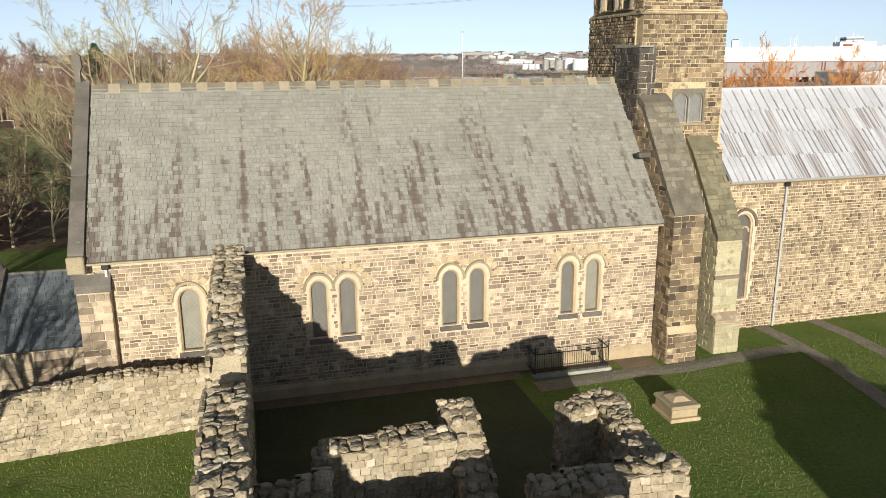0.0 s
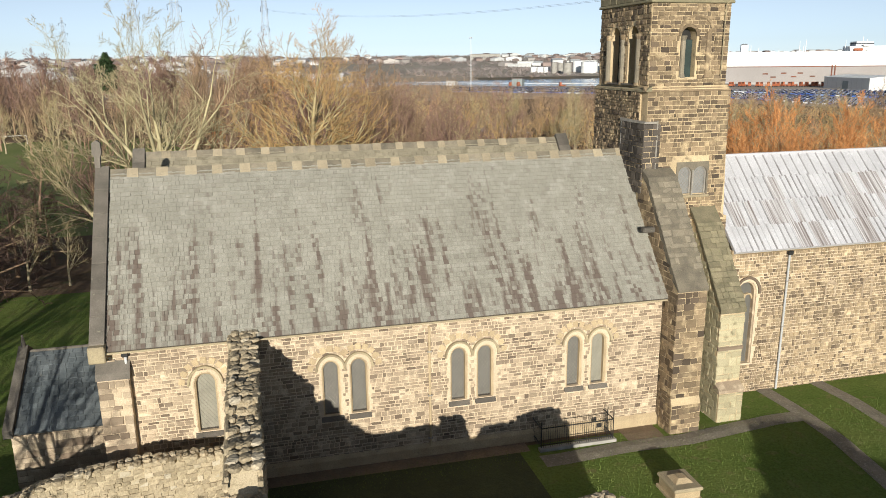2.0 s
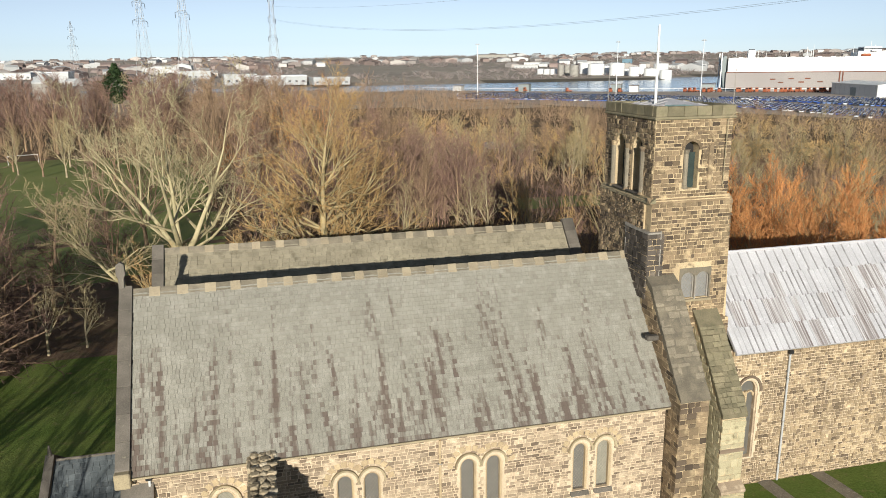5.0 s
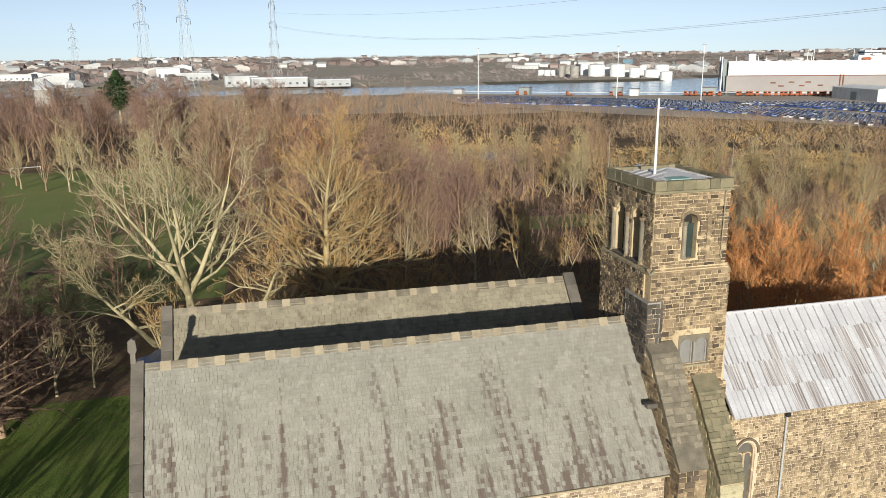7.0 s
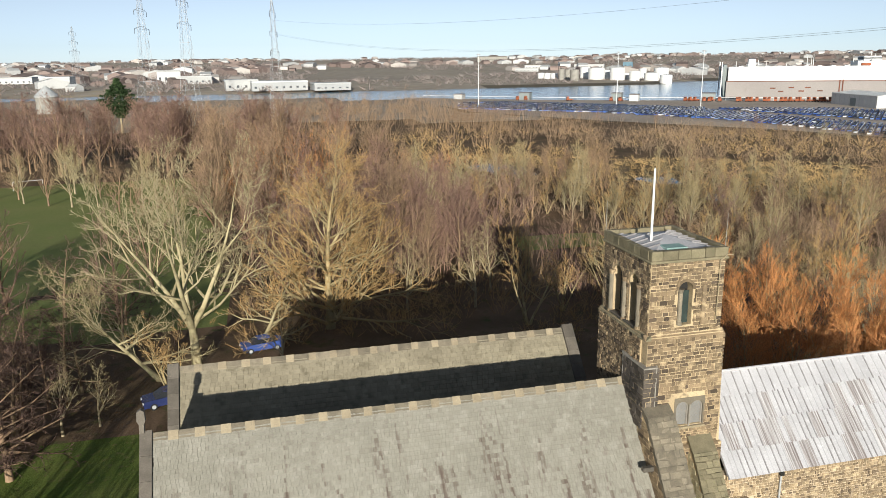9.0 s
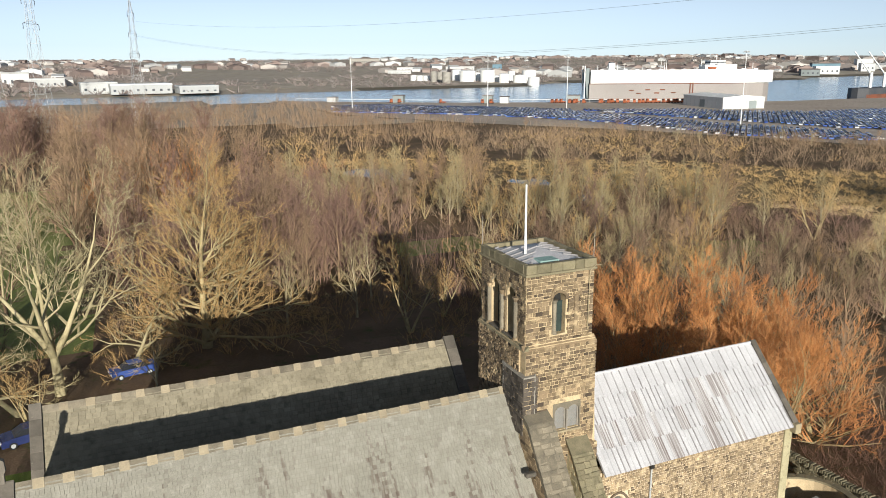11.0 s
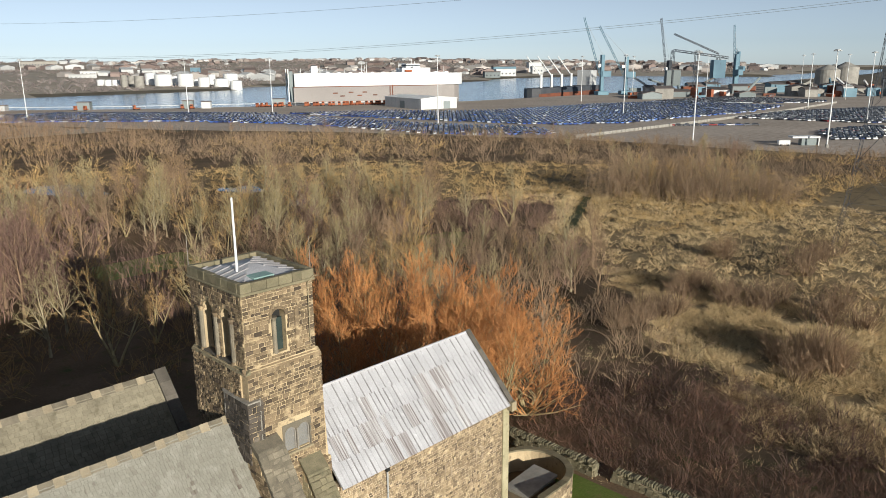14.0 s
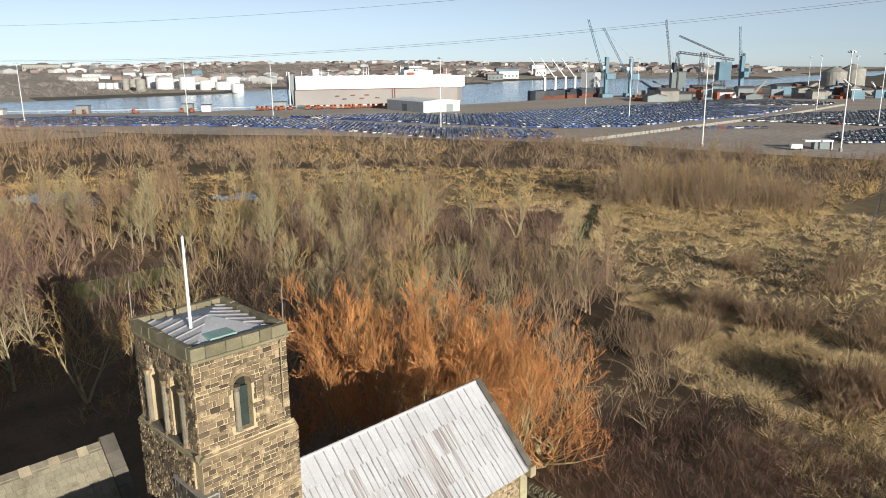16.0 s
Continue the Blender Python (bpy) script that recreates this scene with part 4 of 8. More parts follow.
def gather(items, shapes):
    """Joins many placed copies of small shapes: items are (shape index, 4x4 array)."""
    vs, fs, n = [], [], 0
    for k, m in items:
        v, f = shapes[k]
        vs.append(v @ m[:3, :3].T + m[:3, 3])
        fs += [tuple(i + n for i in q) for q in f]
        n += len(v)
    return np.concatenate(vs).tolist(), fs


def placed(c, u, v, n, a, b, d):
    m = np.eye(4)
    m[:3, 0], m[:3, 1], m[:3, 2], m[:3, 3] = np.array(u) * a, np.array(v) * b, np.array(n) * d, c
    return m


def ruin_wall(name, p, q, thick, tops, label, seed, z0=-1.2, loose=60, size=0.3, sink=0.045, core=0.02):
    """A broken rubble wall from p to q; tops: (share of its length, height) along it. Stones on both faces, the ends and the top."""
    rnd = random.Random(seed)
    p, q = Vector((*p, 0)), Vector((*q, 0))
    L = (q - p).length
    u = (q - p) / L
    n = Vector((u.y, -u.x, 0))
    sx, sz = [t[0] for t in tops], [t[1] for t in tops]

    def top(s):
        return float(np.interp(s / L, sx, sz)) + 0.12 * noise.noise((s * 1.7, seed, 0))
    wall = thing(name, label, "ruined wall", at=(0, 0, 0), group="monastery ruins")
    steps = max(4, int(L / 0.4))
    bm = bmesh.new()
    prev = None
    for i in range(steps + 1):
        s = L * i / steps
        c = p + u * s
        t = top(s) - 0.12
        ring = [bm.verts.new(c + n * o + Vector((0, 0, z))) for o, z in ((-thick / 2 + core, z0), (thick / 2 - core, z0), (thick / 2 - core, t), (-thick / 2 + core, t))]
        if prev:
            for k in range(4):
                bm.faces.new((prev[k], prev[(k + 1) % 4], ring[(k + 1) % 4], ring[k]))
        else:
            bm.faces.new(ring)
        prev = ring
    bm.faces.new(prev[::-1])
    part("wall_core", bm, EARTH_CORE, wall, "rubble and mortar core")
    items = []
    Z = Vector((0, 0, 1))
    for side in (1, -1):
        z, k = z0 + 0.1, 0
        while z < max(sz) + 0.2:
            h = rnd.uniform(0.7, 1.1) * size * 0.72
            s = -rnd.uniform(0, 0.3)
            while s < L:
                w = rnd.uniform(0.7, 1.5) * size
                m = min(max(s + w / 2, 0), L)
                if z + h < top(m) + 0.03:
                    c = p + u * m + n * side * (thick / 2 - sink + rnd.uniform(-0.025, 0.03)) + Z * (z + h / 2)
                    items.append((5 + rnd.randrange(5), placed(c, u, Z, n * side, w * 0.99, h * 0.99, 0.26)))
                s += w
            z += h
    for e, sgn in ((0.0, -1), (L, 1)):
        z = z0 + 0.1
        while z < top(e) - 0.15:
            h = rnd.uniform(0.7, 1.1) * size * 0.75
            o = -thick / 2
            while o < thick / 2 - 0.08:
                w = rnd.uniform(0.7, 1.3) * size
                items.append((5 + rnd.randrange(5), placed(p + u * e + n * min(o + w / 2, thick / 2 - 0.1) + Z * (z + h / 2) + u * sgn * rnd.uniform(-0.03, 0.04), n, Z, u * sgn, w, h, 0.3)))
                o += w
            z += h
    tops_at = []
    s = 0.0
    while s < L:
        w = rnd.uniform(0.7, 1.4) * size
        o = -thick / 2
        while o < thick / 2 - 0.1:
            v = rnd.uniform(0.7, 1.5) * size
            a = rnd.uniform(-0.7, 0.7)
            uu, nn = u * math.cos(a) + n * math.sin(a), n * math.cos(a) - u * math.sin(a)
            c = p + u * min(s + w / 2, L) + n * min(o + v / 2, thick / 2) + Z * (top(min(s + w / 2, L)) - 0.06 + rnd.uniform(-0.04, 0.05))
            tops_at.append((rnd.randrange(5), placed(c, uu, nn, Z, w * rnd.uniform(0.8, 1.2), v * rnd.uniform(0.8, 1.2), rnd.uniform(0.12, 0.26))))
            o += v
        s += w
    return wall, items, tops_at


PIECES = []


def add_ruin(*a, **k):
    PIECES.append(ruin_wall(*a, **k))


add_ruin("ruined_wall", (-0.9, 6.0), (-0.9, 17.6), 0.85, [(0, 4.9), (0.2, 5.0), (0.6, 4.85), (1, 4.95)], "tall broken rubble wall of the ruined monastery", 1)
add_ruin("ruined_wall", (-0.9, 18.0), (-0.9, 28.7), 0.85, [(0, 4.2), (0.12, 4.4), (0.14, 5.2), (0.42, 5.25), (0.45, 5.7), (0.75, 5.6), (1, 5.9)], "tall stepped rubble wall running up to the church", 2)
add_ruin("garden_wall", (-13.5, 26.0), (-1.4, 27.35), 0.55, [(0, 0.9), (0.3, 1.1), (0.5, 1.75), (0.7, 1.9), (1, 1.65)], "low rubble wall along the lawn beside the church", 3, size=0.3, sink=0.115, core=0.012)
add_ruin("ruined_wall", (-0.3, 16.4), (1.3, 16.1), 0.8, [(0, 2.7), (1, 3.05)], "short broken rubble wall of the ruins", 4)
add_ruin("ruined_wall", (1.3, 17.5), (4.7, 17.4), 0.75, [(0, 3.0), (0.45, 3.1), (0.5, 3.2), (1, 3.15)], "standing rubble wall of pale squared stones", 5)
add_ruin("ruined_wall", (5.35, 18.9), (5.2, 14.8), 0.8, [(0, 3.3), (0.25, 3.15), (0.4, 2.6), (0.7, 1.9), (1, 1.5)], "broken rubble wall stub of the ruins", 6)
add_ruin("ruined_wall", (8.5, 18.2), (9.9, 18.4), 0.75, [(0, 2.9), (1, 3.1)], "gable stub of a ruined cell", 7)
add_ruin("ruined_wall", (9.85, 18.2), (9.4, 14.4), 0.7, [(0, 3.1), (0.5, 2.95), (1, 3.0)], "side wall of a ruined cell", 8)
add_ruin("ruined_wall", (6.2, 14.7), (9.7, 14.3), 0.75, [(0, 2.9), (0.6, 3.0), (0.62, 3.2), (1, 3.15)], "front wall of a ruined cell", 9)
# out of view; added, its top shaped to shade the court and cell front
add_ruin("ruined_wall", (-0.4, 11.6), (9.0, 11.6), 0.8, [(0, 3.5), (0.3, 3.3), (0.55, 3.6), (0.6, 4.15), (0.82, 4.2), (0.85, 3.0), (1, 2.8)], "long broken cross wall of the ruins", 14, size=0.6)
# also out of view, added to throw the broad shadow on the lawn
add_ruin("ruined_wall", (14.2, 3.4), (22.2, 5.0), 0.9, [(0, 3.2), (0.3, 4.6), (0.7, 4.3), (1, 2.4)], "tall ruined wall standing off in the churchyard", 10, size=0.75)

# chest tomb
tomb = thing("chest_tomb", "low pale stone chest tomb on the grass", "tomb", at=(15.5, 23.25, -0.72), turn=-2)
tomb.scale = (0.88, 0.82, 1.0)
part("base_slab", box(-0.72, 0.72, -0.95, 0.85, 0, 0.16, 0.03), DRESSED, tomb)
part("chest", box(-0.62, 0.62, -0.82, 0.75, 0.16, 0.5, 0.03), DRESSED, tomb, "weathered stone chest")
part("top_slab", box(-0.7, 0.7, -0.92, 0.85, 0.502, 0.66, 0.05), RIDGE_PALE, tomb)
bm = bmesh.new()
bmesh.ops.create_cone(bm, cap_ends=True, segments=4, radius1=0.62, radius2=0.3, depth=0.14, matrix=Matrix.Translation((0.02, 0, 0.73)) @ Matrix.Rotation(radians(45), 4, "Z"))
part("raised_panel", bm, DRESSED, tomb)

# path, soil and railing round the basement steps
def ribbon(name, pts, width, z, material, label, category):
    vs, fs = [], []
    for i, (x, y) in enumerate(pts):
        a, b = Vector(pts[max(0, i - 1)]), Vector(pts[min(len(pts) - 1, i + 1)])
        d = (b - a).normalized()
        for s in (-1, 0, 1):
            vs.append((x - d.y * s * width / 2, y + d.x * s * width / 2, ground_z(x, y) + z - 0.03 * abs(s)))
    for i in range(len(pts) - 1):
        for k in (0, 1):
            a = i * 3 + k
            fs.append((a, a + 1, a + 4, a + 3))
    return tagged(link_mesh(name, vs, fs, material), label, category, kind="structure")


ribbon("path", [(x, along(x, (11, 12.1, 15.1, 18.2, 21.1, 23.4, 24.8), (26.9, 26.9, 27.1, 27.0, 27.35, 27.6, 27.55))) for x in np.arange(11.2, 25.0, 0.5)], 0.95, 0.05, GRAVEL, "narrow gravel path past the church", "path")
ribbon("path", [(along(y, (14, 18, 21.8, 25.2, 28.4, 30.6), (22.6, 23.3, 24.1, 24.8, 25.0, 24.9)), y) for y in np.arange(30.6, 14.0, -0.6)], 0.85, 0.056, GRAVEL, "gravel path leading across the lawn", "path")
ribbon("path", [(along(y, (14, 20, 26, 28.4, 30.6), (26.6, 27.5, 28.2, 28.4, 28.2)), y) for y in np.arange(30.6, 14.0, -0.6)], 0.85, 0.05, GRAVEL, "worn gravel path beside the lawn", "path")
ribbon("soil", [(x, 28.1) for x in np.arange(15.6, 17.8, 0.6)], 1.4, 0.04, BARE_SOIL, "bare brown soil by the wall", "soil")
# dark sheet over the court's grass; the ruins' shade is in its colour
ribbon("soil", [(x, 22.95) for x in np.arange(-0.3, 10.6, 0.6)], 9.9, 0.035, SHADE_GROUND, "court ground between ruins and nave, coloured dark for its shade", "soil")
ribbon("soil", [(x, 28.35) for x in np.arange(-0.4, 11.2, 0.6)], 0.9, 0.04, BARE_SOIL, "bare soil strip along the nave wall", "soil")
# the ditch ribbon's dark colour holds the shade of the reeds beside it
ribbon("ditch", [(118 + 39 * i / 60, 83 + 22 * i / 60) for i in range(61)], 2.0, 0.42, SHADE_GROUND, "wet drainage ditch through the reeds, coloured dark for their shade", "ditch")
rail = thing("railing", "black iron railing round the basement steps", "railing", at=(11.45, 27.8, -0.7))
rail.scale = (0.83, 0.95, 1.0)
kerb = part("kerb", box(-0.1, 4.35, -0.15, 0.15, -0.05, 0.14, 0.02), CONCRETE, rail, "pale stone kerb")
for z in (0.25, 1.05):
    part("rail", box(0, 4.2, -0.02, 0.02, z, z + 0.04), IRON, rail)
    part("rail", box(4.17, 4.21, 0, 1.1, z, z + 0.04), IRON, rail)
    part("rail", box(0, 0.04, 0.03, 1.1, z, z + 0.04), IRON, rail)
for i in range(33):
    x = 0.02 + 4.17 * i / 32
    part("baluster", tube((x, 0, 0.1), (x, 0, 1.22 if i % 32 else 1.4), 0.014 if i % 32 else 0.03, 0.008 if i % 32 else 0.03, 5), IRON, rail)
for i in range(1, 8):
    for x in (0.02, 4.19):
        part("baluster", tube((x, 0.14 * i, 0.1), (x, 0.14 * i, 1.22), 0.014, 0.008, 5), IRON, rail)
sign = part("notice", box(3.2, 3.5, 0.02, 0.04, 0.75, 0.95), IRON, rail, "small dark notice plate")

# low yard and wall east of the chancel
annex = thing("boiler_house", "low curved stone enclosure with a slab roof beside the chancel", "outbuilding", at=(39.0, 30.6, -0.9))
arc = [(3.0 * math.cos(radians(a)), 3.0 * math.sin(radians(a))) for a in range(96, -100, -12)] + [(-2.5, -3.0)]
bm = bmesh.new()
rows = []
for i, (x, y) in enumerate(arc):
    d = Vector((arc[min(i + 1, len(arc) - 1)][0] - arc[max(i - 1, 0)][0], arc[min(i + 1, len(arc) - 1)][1] - arc[max(i - 1, 0)][1])).normalized()
    n = Vector((d.y, -d.x)) * 0.4
    rows.append([bm.verts.new((x + n.x * k, y + n.y * k, z)) for k, z in ((0, -0.4), (0, 1.85), (1, 1.85), (1, -0.4))])
for a, b in zip(rows, rows[1:]):
    for k in range(4):
        bm.faces.new((a[k], a[(k + 1) % 4], b[(k + 1) % 4], b[k]))
bm.faces.new(rows[0])
bm.faces.new(rows[-1][::-1])
part("curved_wall", bm, MORTAR_DARK, annex, "curved wall of squared sandstone")
for (x0, y0), (x1, y1) in zip(arc, arc[1:]):
    c = part("coping_stone", box(-0.3, 0.3, -0.27, 0.27, 0, 0.13, 0.03), MOSS_STONE, annex)
    t = math.atan2(y1 - y0, x1 - x0)
    c.matrix_basis = Matrix.Translation(((x0 + x1) / 2 + 0.2 * math.sin(t), (y0 + y1) / 2 - 0.2 * math.cos(t), 1.85)) @ Matrix.Rotation(t, 4, "Z") @ Matrix.Diagonal((math.hypot(x1 - x0, y1 - y0) / 0.62, 1, 1, 1))
stones_at = []
for i, ((x0, y0), (x1, y1)) in enumerate(zip(arc[4:], arc[5:])):
    l = math.hypot(x1 - x0, y1 - y0)
    u = np.array([(x1 - x0) / l, (y1 - y0) / l, 0])
    n = np.array([-u[1], u[0], 0])
    for r in range(9):
        k = max(2, round(l / 0.3))
        for c in range(k):
            stones_at.append((np.array([x0, y0, 0]) + u * l * (c + 0.5) / k + np.array([0, 0, -0.3 + 0.235 * (r + 0.5)]), u, n, l / k))
part("slab_roof", prism([(-2.4, 1.2), (1.0, 1.5), (1.0, 1.66), (-2.4, 1.36)], "y", -1.7, 0.4), CONCRETE, annex, "pale concrete slab roof")
part("low_wall", box(-2.3, 0.9, -1.6, 0.3, -0.3, 1.2), STONE, annex)
for i in range(9):
    part("guard_bar", tube((-2.4, -2.4 + 0.12 * i, 0), (-2.4, -2.4 + 0.12 * i, 1.1), 0.015, n=5), IRON, annex)
add_ruin("boundary_wall", (44.3, 26.8), (45.1, 12.0), 0.5, [(0, 0.1), (0.5, 0.0), (1, -0.1)], "low mossy dry-stone boundary wall", 12, z0=-1.6, size=0.4)
add_ruin("boundary_wall", (43.5, 37.5), (43.8, 28.3), 0.5, [(0, 0.3), (1, 0.3)], "low mossy dry-stone boundary wall", 13, z0=-1.6, size=0.4)

COPE = box(-0.07, 0.07, -0.27, 0.27, 0, 0.3, 0.03)
cope_mesh = bpy.data.meshes.new("cope_stone")
COPE.to_mesh(cope_mesh)
COPE.free()
cope_mesh.materials.append(MOSS_STONE)
rc = random.Random(17)
for wall, (x0, y0, z0), (x1, y1, z1) in ((PIECES[-2][0], (44.3, 26.8, 0.05), (45.1, 12.0, -0.15)), (PIECES[-1][0], (43.5, 37.5, 0.22), (43.8, 28.3, 0.22))):
    k = int(math.hypot(x1 - x0, y1 - y0) / 0.19)
    for i in range(k):
        f = (i + 0.5) / k
        c = new("cope_stone", cope_mesh)
        c.parent = wall
        c.matrix_basis = Matrix.Translation((x0 + (x1 - x0) * f, y0 + (y1 - y0) * f, z0 + (z1 - z0) * f + rc.uniform(-0.05, 0.03))) @ Matrix.Rotation(radians(-88 + rc.uniform(-6, 6)), 4, "Z") @ Matrix.Rotation(rc.uniform(-0.2, 0.2), 4, "Y")


# ---- vegetation ----
def tubes(segs, n):
    """Tapered n-sided tubes for an array of rows x0 y0 z0 x1 y1 z1 r0 r1; a vanishing end closes in a point."""
    s = np.asarray(segs, dtype=float)
    p, q = s[:, 0:3], s[:, 3:6]
    d = q - p
    d /= np.maximum(np.linalg.norm(d, axis=1, keepdims=True), 1e-6)
    ref = np.where(np.abs(d[:, 2:3]) > 0.9, np.array([[1.0, 0, 0]]), np.array([[0, 0, 1.0]]))
    a = np.cross(d, ref)
    a /= np.linalg.norm(a, axis=1, keepdims=True)
    b = np.cross(d, a)
    th = np.arange(n) * 2 * np.pi / n
    ring = a[:, None, :] * np.cos(th)[None, :, None] + b[:, None, :] * np.sin(th)[None, :, None]
    lo = p[:, None, :] + ring * s[:, 6, None, None]
    return s, lo, q, ring


def wood(bits, n_tip=3):
    """Verts and faces of many tubes, given as lists of rows by number of sides; rows with r1 == 0 end in a point."""
    vs, fs, base = [], [], 0
    for n, rows in bits.items():
        if not rows:
            continue
        s, lo, q, ring = tubes(rows, n)
        tip = s[:, 7] <= 0
        if tip.any():
            l, t = lo[tip], q[tip]
            k = len(l)
            v = np.concatenate([l, t[:, None, :]], axis=1).reshape(-1, 3)
            idx = base + np.arange(k)[:, None] * (n + 1)
            i = np.arange(n)
            tri = np.stack([idx + i, idx + (i + 1) % n, np.broadcast_to(idx + n, (k, n))], axis=2).reshape(-1, 3)
            vs.append(v)
            fs += tri.tolist()
            base += len(v)
        if (~tip).any():
            l = lo[~tip]
            h = q[~tip][:, None, :] + ring[~tip] * s[~tip][:, 7, None, None]
            k = len(l)
            v = np.concatenate([l, h], axis=1).reshape(-1, 3)
            idx = base + np.arange(k)[:, None] * (2 * n)
            i = np.arange(n)
            j = (i + 1) % n
            quad = np.stack([idx + i, idx + j, idx + n + j, idx + n + i], axis=2).reshape(-1, 4)
            vs.append(v)
            fs += quad.tolist()
            base += len(v)
    return np.concatenate(vs).tolist(), fs


def sway(rnd, d, a):
    v = Vector((rnd.gauss(0, 1), rnd.gauss(0, 1), rnd.gauss(0, 1)))
    v -= v.dot(d) * d
    return (d * math.cos(a) + v.normalized() * math.sin(a)).normalized()


def grow_tree(seed, height, trunk=0.35, r=0.28, limbs=9, spread=50, twigs=5, levels=3, lift=0.12, fork=1, lean=0.0, twig_r=0.022, decay=0.62, bole=0.8, coarse=False, fork_at=0.0, splay=0.42, thick=0.66):
    """A bare tree at the origin: bits for the trunk and bits for the crown."""
    rnd = random.Random(seed)
    stem, crown = {7: [], 5: []}, {5: [], 4: [], 3: []}

    def branch(p, d, l, rad, lev):
        n = 3 if lev < 3 else (2 if lev < levels else 1)
        if coarse:
            n = 2 if lev < levels else 1
        q = p
        pts = [(p, rad)]
        for i in range(n):
            d = sway(rnd, d, rnd.uniform(0.05, 0.32))
            d = (d + Vector((0, 0, lift))).normalized()
            q = q + d * (l / n)
            rr = rad * (1 - 0.75 * (i + 1) / n)
            pts.append((q, rr))
        sides = 5 if lev == 1 and not coarse else (4 if lev == 2 or (coarse and lev == 1) else 3)
        sides = 3 if coarse and lev > 1 else sides
        for (a, ra), (b, rb) in zip(pts, pts[1:]):
            last = lev >= levels and rb is pts[-1][1]
            crown[sides].append((*a, *b, ra, 0 if last else max(rb, twig_r * 0.7)))
        if lev >= levels:
            return
        k = twigs + (2 if lev == levels - 1 else 0)
        for i in range(k):
            f = 0.25 + 0.75 * (i + rnd.random()) / k
            g = f * n
            j = min(int(g), n - 1)
            a, b = pts[j][0], pts[j + 1][0]
            s = a.lerp(b, g - j)
            dd = sway(rnd, (pts[j + 1][0] - pts[j][0]).normalized(), radians(rnd.uniform(22, 58)))
            branch(s, dd, l * decay * rnd.uniform(0.6, 1.05) * (1.15 - 0.5 * f), max(rad * 0.6 * (1 - 0.5 * f), twig_r), lev + 1)

    foot = Vector((0, 0, -0.3))
    if fork_at:
        d = Vector((lean, 0, 1)).normalized()
        for i in range(3):
            q = foot + d * (height * fork_at / 3)
            stem[7].append((*foot, *q, r * (1.75 - 0.17 * i), r * (1.58 - 0.17 * i)))
            foot, d = q, sway(rnd, d, rnd.uniform(0.04, 0.14))
    for k in range(fork):
        p = foot.copy()
        d = Vector((lean, 0, 1)).normalized()
        if fork > 1:
            a = k * 2 * math.pi / fork + rnd.random()
            d = Vector((math.cos(a) * splay, math.sin(a) * splay, 1)).normalized()
        H = height * (bole - fork_at)
        n = 6
        for i in range(n):
            q = p + d * (H / n)
            ra, rb = r * (1 - 0.88 * i / n), r * (1 - 0.88 * (i + 1) / n)
            stem[7].append((*p, *q, ra * (1.25 if i == 0 else 1), rb))
            hfrac = (i + 1) / n
            if hfrac > trunk:
                m = max(2 if fork == 1 else 1, round(limbs / (n * (1 - trunk)) / (1 if fork == 1 else 1.6)))
                for j in range(m):
                    s = p.lerp(q, rnd.random())
                    az = rnd.uniform(0, 2 * math.pi)
                    el = radians(90 - spread * rnd.uniform(0.7, 1.2) * (1.25 - 0.65 * hfrac))
                    dd = Vector((math.cos(az) * math.cos(el), math.sin(az) * math.cos(el), math.sin(el)))
                    branch(s, dd, height * 0.42 * (1.3 - 0.75 * hfrac) * rnd.uniform(0.75, 1.1), rb * thick, 1)
            p = q
            d = sway(rnd, d, rnd.uniform(0.03, 0.14))
            d = (d + Vector((0, 0, 0.06))).normalized()
        branch(p, d, height * 0.25, r * 0.13, 1)
    return stem, crown


def thick_faces(crown):
    """How many of the crown's first faces belong to its limbs, which keep the bark's colour."""
    return sum(n * len(rows) for n, rows in crown.items() if n > 3)


def tree_thing(name, label, bark, twig, at, turn=0, scale=1.0, group="", **k):
    stem, crown = grow_tree(**k)
    t = thing(name, label, "tree", at=at, group=group, turn=turn)
    t.scale = (scale,) * 3
    v, f = wood(stem)
    link_mesh("trunk", v, f, bark, t, smooth=True)
    v, f = wood(crown)
    ob = link_mesh("crown", v, f, [bark, twig], t)
    sizes = [0 if len(q) == 4 and i < thick_faces(crown) else 1 for i, q in enumerate(f)]
    ob.data.polygons.foreach_set("material_index", sizes)
    return t


def from_church(x, y):
    return math.hypot(x - 12, y - 32)


def stand(x, y):
    return (x, y, ground_z(x, y))


# the two great trees behind the church
tree_thing("tree", "big bare spreading tree with golden sunlit twigs", BARK_OLIVE, BARK_GOLD, stand(6.2, 80.5), 20, 1.0, seed=3, height=22.5, trunk=0.06, r=0.5, limbs=46, spread=74, twigs=6, levels=4, lift=0.1, twig_r=0.013, decay=0.6, bole=0.74, thick=0.52)
tree_thing("tree", "big bare forked tree with pale lichened limbs", LICHEN_PALE, LICHEN_PALE, stand(-7.8, 73.5), 60, 1.0, seed=11, height=21.0, trunk=0.12, r=0.3, limbs=12, spread=62, twigs=6, levels=4, lift=0.09, fork=4, fork_at=0.2, splay=0.62, twig_r=0.014, decay=0.6, bole=0.85, thick=0.72)
tree_thing("tree", "bare leaning tree with olive lichened twigs", LICHEN_PALE, BARK_OLIVE, stand(-10.6, 70.0), 10, seed=12, height=15.0, trunk=0.3, r=0.26, limbs=16, spread=66, twigs=5, levels=4, lift=0.05, lean=-0.75, twig_r=0.014, thick=0.72)
